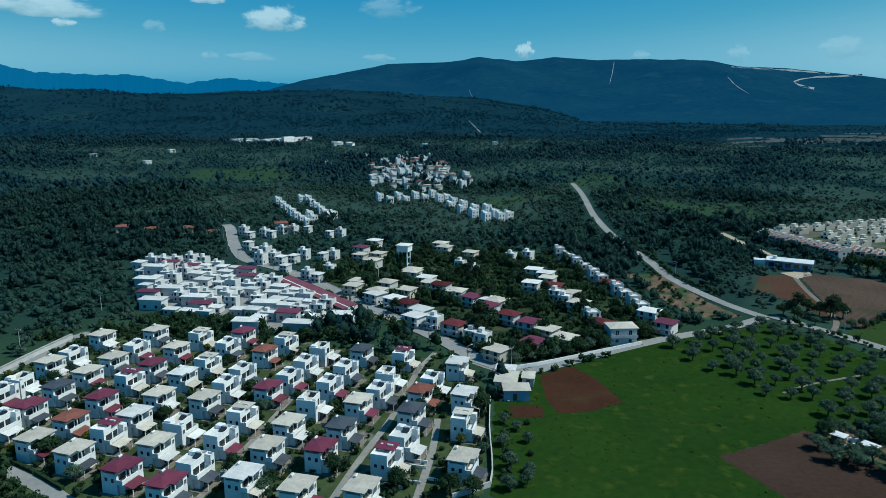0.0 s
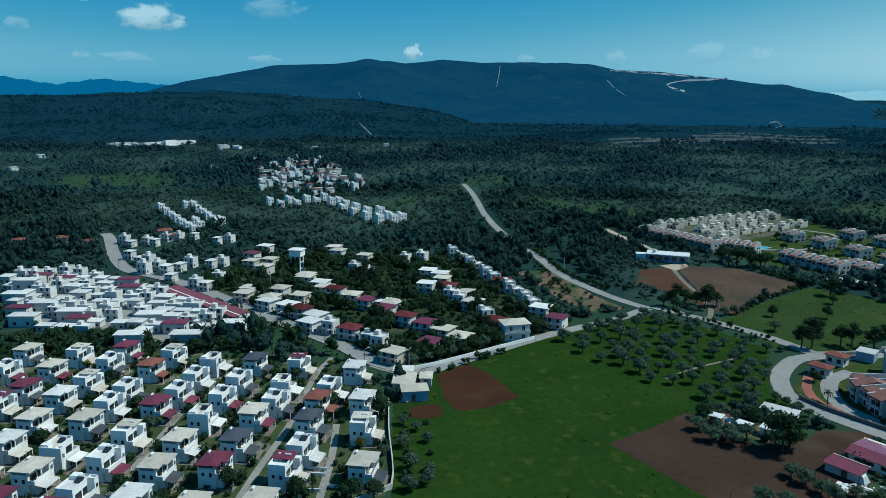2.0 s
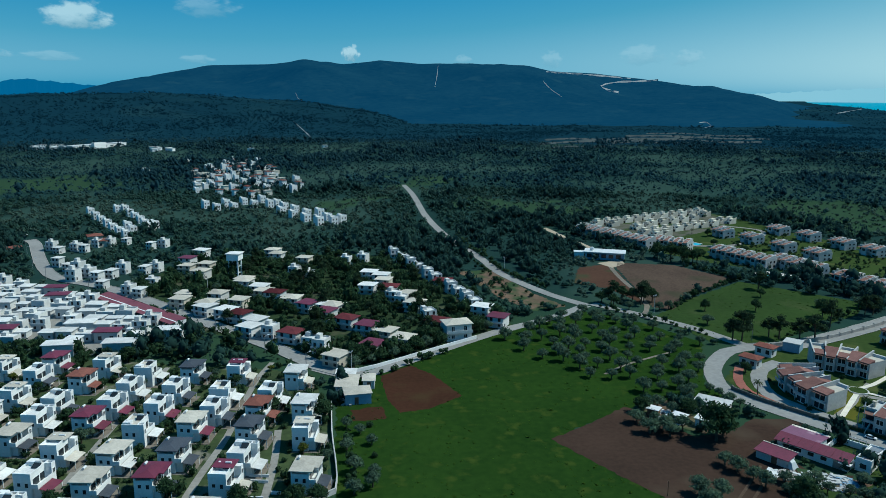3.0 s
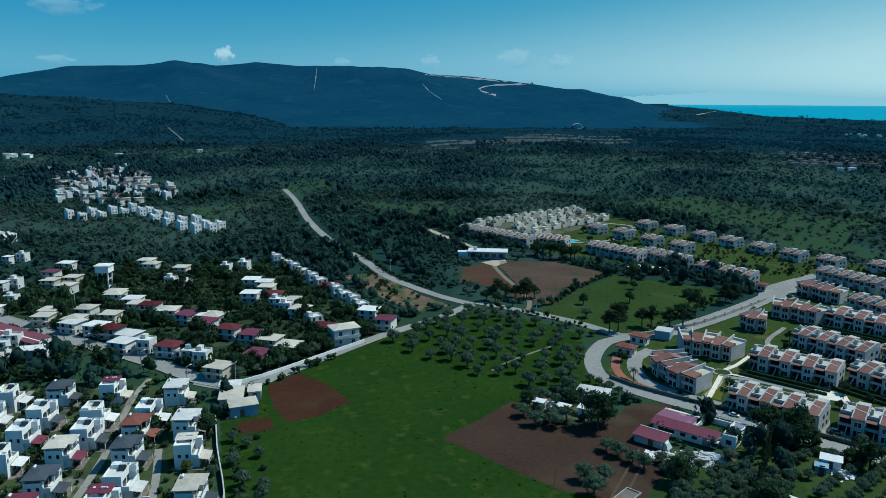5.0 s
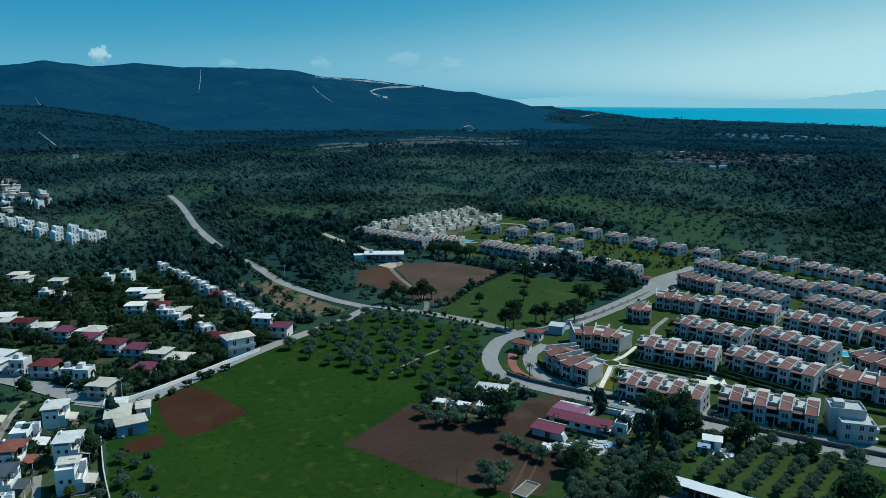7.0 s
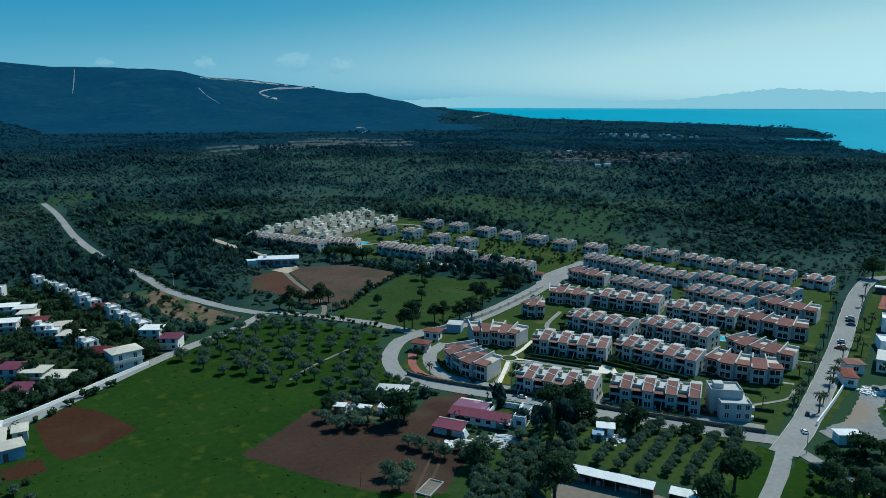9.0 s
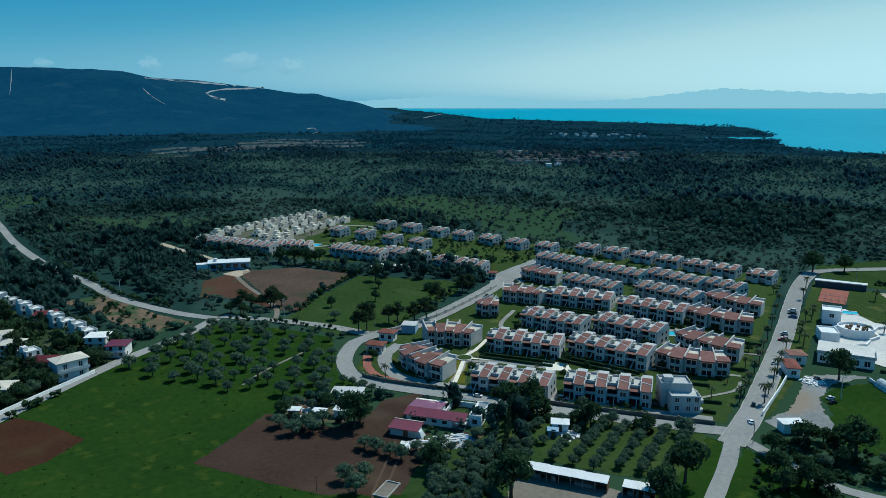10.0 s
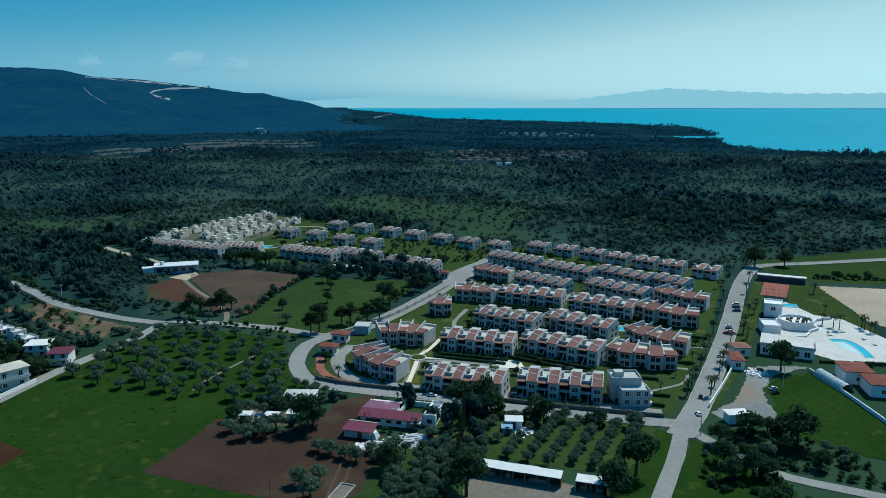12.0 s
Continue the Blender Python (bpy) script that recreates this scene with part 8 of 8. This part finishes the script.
def grow(name, seed, x, y, z, size, faces, label, high, mat, detail=0.24):
    """One mesh of many leafy clumps."""
    rs = np.random.RandomState(seed + 1)
    n = len(x)
    V, base = [], 0
    shapes = []
    for k in range(8):
        sr = np.random.RandomState(seed + k)
        cs = [(sr.uniform(-0.45, 0.45), sr.uniform(-0.45, 0.45), sr.uniform(0.45, 0.95)) for _ in range(3)]
        rr = [(sr.uniform(0.5, 0.75), sr.uniform(0.5, 0.75), sr.uniform(0.4, 0.6)) for _ in range(3)]
        v, f = [], []
        for c, q in list(zip(cs, rr))[:1 if faces < 20 else 2]:
            lv, lf = lump(sr, c, (q[0] * 1.25, q[1] * 1.25, q[2] * 1.3), 5 if faces >= 30 else 4, 3 if faces >= 30 else 2)
            f += [tuple(i + len(v) for i in t) for t in lf]
            v += lv
        cv, cf = cards(sr, cs, rr, faces, 0.13 if faces == 64 else detail if faces >= 30 else 0.2 if faces > 20 else 0.26, three=faces <= 30)
        f += [tuple(i + len(v) for i in t) for t in cf]
        v += cv
        shapes.append((np.array(v), f))
    pick = rs.randint(0, 8, n)
    sc = size * np.clip(rs.lognormal(-0.12, 0.32, n), 0.4, 1.8)
    turn = rs.uniform(0, 6.283, n)
    loops, starts, totals = [], [], []
    for k in range(8):
        sv, sf = shapes[k]
        ids = np.where(pick == k)[0]
        if not len(ids):
            continue
        c, s = np.cos(turn[ids])[:, None], np.sin(turn[ids])[:, None]
        px = (sv[None, :, 0] * c - sv[None, :, 1] * s) * sc[ids][:, None] + x[ids][:, None]
        py = (sv[None, :, 0] * s + sv[None, :, 1] * c) * sc[ids][:, None] + y[ids][:, None]
        pz = sv[None, :, 2] * sc[ids][:, None] * high * rs.uniform(0.8, 1.3, (len(ids), 1)) + z[ids][:, None] - 0.1 * size
        V.append(np.stack([px, py, pz], -1).reshape(-1, 3))
        flat, lens = np.array([i for t in sf for i in t]), np.array([len(t) for t in sf])
        loops.append((flat[None] + (base + np.arange(len(ids)) * len(sv))[:, None]).ravel())
        totals.append(np.tile(lens, len(ids)))
        base += len(ids) * len(sv)
    V, loops, totals = np.concatenate(V), np.concatenate(loops), np.concatenate(totals)
    me = bpy.data.meshes.new(name)
    me.vertices.add(len(V)), me.loops.add(len(loops)), me.polygons.add(len(totals))
    me.vertices.foreach_set("co", V.ravel())
    me.loops.foreach_set("vertex_index", loops.astype(np.int32))
    me.polygons.foreach_set("loop_start", np.concatenate([[0], np.cumsum(totals)[:-1]]).astype(np.int32))
    me.polygons.foreach_set("use_smooth", np.ones(len(totals), bool))
    me.update(calc_edges=True)
    me.materials.append(mat)
    tagged(new(name, me), label, "woodland", kind="stuff")


def thicket(name, seed, poly, count, size, mat, label, high=1.0):
    rs = np.random.RandomState(seed)
    px, py = np.array(poly).T
    x, y = rs.uniform(px.min(), px.max(), count), rs.uniform(py.min(), py.max(), count)
    keep = inside(x, y, poly)
    keep &= ~(inside(x, y, WEDGE) | inside(x, y, CAR_PARK) | inside(x, y, YARD_CLEAR))
    for ln, w in ROADS:
        keep &= ~near_line(x, y, ln, w / 2 + 0.8)
    for p, q, rr in FOOTPRINTS:
        keep &= (x - p) ** 2 + (y - q) ** 2 > (rr * 0.95) ** 2
    grow(name, seed, x[keep], y[keep], x[keep] * 0, size, 80, label, high, mat, 0.17)


def bush_line(seed, line, size, gap, label, mat=LEAF_BROAD):
    """A straggling hedgerow."""
    rs = np.random.RandomState(seed)
    pts = np.array(smooth(line, gap))
    x, y = pts[:, 0] + rs.normal(scale=0.5, size=len(pts)), pts[:, 1] + rs.normal(scale=0.5, size=len(pts))
    grow("hedgerow", seed, x, y, x * 0, size, 60, label, 1.0, mat, 0.17)


rs = np.random.RandomState(88)
tx, ty = rs.uniform(10, 132, 6000), rs.uniform(100, 240, 6000)
keep = inside(tx, ty, GREEN_FIELD) & ~inside(tx, ty, SOIL_RED) & ~inside(tx, ty, SOIL_BROWN) & (ripple(tx, ty, 5.0) + rs.uniform(-0.9, 0.9, 6000) > 0.1)
grow("grass_tufts", 88, tx[keep], ty[keep], tx[keep] * 0, 0.4, 4, "rough grass tufts in the green field", 0.3, LEAF_TUFT)
tx, ty = rs.uniform(125, 222, 1800), rs.uniform(185, 268, 1800)
keep = inside(tx, ty, MEADOW)
grow("grass_tufts", 89, tx[keep], ty[keep], tx[keep] * 0, 0.42, 4, "rough grass tufts in the meadow", 0.3, LEAF_TUFT)
bush_line(71, [(192, 268), (170, 254), (155.7, 246), (141, 232)], 1.2, 1.3, "low hedgerow between ploughed field and meadow")
bush_line(72, [(185, 297), (193, 268)], 1.4, 1.5, "hedgerow at the field's end")
bush_line(73, [(136, 203), (131, 216), (124, 227), (116, 240)], 1.1, 2.4, "straggling bushes along the lane")
bush_line(74, [(13, 130), (14.5, 158), (16, 164)], 0.9, 2.2, "bushes along the block wall")
bush_line(75, [(106, 270), (99, 300), (99, 332), (97, 388)], 1.5, 3.0, "bushes along the long road")
bush_line(76, [(90, 262), (91, 300), (91, 335)], 1.3, 4.0, "bushes along the long road")
bush_line(77, [(22, 187), (36, 196), (48, 204)], 1.6, 4.5, "bushes beside the lane wall")
bush_line(78, [(24, 201), (40, 209), (58, 219)], 1.9, 2.2, "dark trees behind the lane wall")
bush_line(79, [(223, 262), (233, 228), (226, 222)], 1.3, 1.8, "hedge behind the meadow")
bush_line(80, [(205, 279), (216, 256)], 0.5, 1.4, "low hedge beside the long pool")
bush_line(81, [(345, 100), (360, 78), (372, 58)], 1.6, 1.6, "hedgerow behind the sandy field")
bush_line(82, [(157, 196), (170, 199), (186, 207), (206, 216)], 1.1, 2.0, "bushes along the gate road")
front = []
for m, L, d in BLOCK_BOXES[:30]:
    for u in np.arange(0.5, L, 1.7):
        p = m @ Vector((u, -3.2, 0))
        front.append((p.x, p.y))
rs = np.random.RandomState(12)
px, py = np.array(front).T
px, py = px + rs.normal(scale=0.5, size=len(px)), py + rs.normal(scale=0.5, size=len(px))
keep = rs.uniform(size=len(px)) < 0.7
for ln, w in ROADS:
    keep &= ~near_line(px, py, ln, w / 2 + 0.5)
grow("garden_bushes", 12, px[keep], py[keep], px[keep] * 0, 0.85, 45, "dark garden bushes before the terraces", 1.1, LEAF_BROAD, 0.2)
for k, off in enumerate((4.2, -4.4)):
    pts = smooth(ROAD_TOWN[:7], 6)
    side = [(x - off * (y1 - y) / math.hypot(x1 - x, y1 - y), y + off * (x1 - x) / math.hypot(x1 - x, y1 - y)) for (x, y), (x1, y1) in zip(pts[1:], pts[2:])]
    bush_line(84 + k, side, 0.6, 3.4, "bushes along the main road")
bush_line(83, [(232, 55), (238, 48), (247, 38)], 1.0, 1.2, "clipped hedge below the pool terrace")
thicket("thicket", 61, THICKET, 240, 1.5, LEAF_BROAD, "dense dark green thicket along the wall")
thicket("thicket", 62, WOOD_NEAR, 200, 1.0, LEAF_OLIVE, "dense grey-green olive and scrub wood", 1.2)
thicket("thicket", 63, THICKET_EAST, 300, 1.0, LEAF_BROAD, "dense green bushes beside the lane")
thicket("thicket", 64, THICKET_SOUTH, 150, 1.0, LEAF_BROAD, "dense green bushes in rough grass")
thicket("thicket", 65, MID_GROUND, 1350, 1.9, LEAF_BROAD, "dark leafy trees and bushes between houses", 1.3)
thicket("thicket", 66, VILLA_GROUND, 2000, 1.05, LEAF_BROAD, "dark green garden bushes between villas", 1.1)
thicket("thicket", 67, [(-62, 224), (-20, 208), (6, 199), (-10, 230), (-30, 246), (-50, 226)], 130, 1.9, LEAF_BROAD, "dark leafy trees along the main road", 1.3)
thicket("thicket", 68, [(-128, 215), (-112, 226), (-96, 240), (-66, 236), (-54, 222), (-80, 218), (-112, 214)], 420, 1.5, LEAF_BROAD, "dark leafy trees behind the villas", 1.2)
thicket("thicket", 70, [(228, 300), (246, 372), (288, 372), (312, 240), (300, 150), (284, 200), (258, 238), (236, 266)], 950, 0.95, LEAF_BROAD, "dark garden bushes behind the terraces")
thicket("thicket", 71, [(-98.1, 138.2), (-87.8, 134.6), (-79.3, 129.5), (-72.1, 125.1), (-75.2, 122.0), (-87.6, 121.9)], 90, 1.5, LEAF_BROAD, "dark green trees beside the service lane", 1.2)
thicket("thicket", 69, BARE_SLOPE, 60, 1.1, LEAF_BROAD, "green bushes on the bare slope")
woods(40, 150, 340, 7000, 2.1, 64, ((LEAF_WOOD, "dense green scrub woodland of small trees"), (LEAF_WOOD_PALE, "grey-green olive trees in open plots"), (LEAF_WOOD_DARK, "dark stands of tall pines")))
woods(41, 340, 620, 18500, 2.3, 26, ((LEAF_WOOD, "dense green scrub woodland of small trees"), (LEAF_WOOD_PALE, "grey-green olive trees in open plots"), (LEAF_WOOD_DARK, "dark stands of tall pines")))
# Painted haze grows outwards: bluer leaves from 620, glowing ones from 1240.
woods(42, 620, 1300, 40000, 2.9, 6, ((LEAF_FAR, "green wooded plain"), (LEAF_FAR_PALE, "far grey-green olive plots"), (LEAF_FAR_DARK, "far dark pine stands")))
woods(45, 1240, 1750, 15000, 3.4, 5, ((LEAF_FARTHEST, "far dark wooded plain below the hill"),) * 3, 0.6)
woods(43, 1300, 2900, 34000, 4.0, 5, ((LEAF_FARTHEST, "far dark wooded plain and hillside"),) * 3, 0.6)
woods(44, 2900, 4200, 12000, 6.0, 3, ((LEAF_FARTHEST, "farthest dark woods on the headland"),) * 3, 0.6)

# ---- plan units to metres; the far land is drawn in towards the horizon ----
def growth(r):
    return np.where(r < 1500, SCALE, (1500 * SCALE + (np.maximum(r, 1500) - 1500) * (4990 - 1500 * SCALE) / 3490) / np.maximum(r, 1))


bpy.context.view_layer.update()
for ob in [o for o in scene.objects if o.parent is None and o.type in ("MESH", "EMPTY")]:
    wide = ob.type == "MESH" and ob.matrix_world.translation.length < 1 and max(abs(c) for v in ob.bound_box for c in v[:2]) > 1000
    if wide:
        co = np.empty(len(ob.data.vertices) * 3)
        ob.data.vertices.foreach_get("co", co)
        co = co.reshape(-1, 3)
        k = growth(np.hypot(co[:, 0], co[:, 1]))[:, None]
        eye = np.array((0, 0, HEIGHT))
        ob.data.vertices.foreach_set("co", (eye * SCALE + (co - eye) * k).ravel())
        ob.data.update()
    else:
        k = float(growth(math.hypot(ob.matrix_world.translation.x, ob.matrix_world.translation.y)))
        ob.matrix_world = Matrix.Translation((0, 0, HEIGHT * SCALE)) @ Matrix.Scale(k, 4) @ Matrix.Translation((0, 0, -HEIGHT)) @ ob.matrix_world
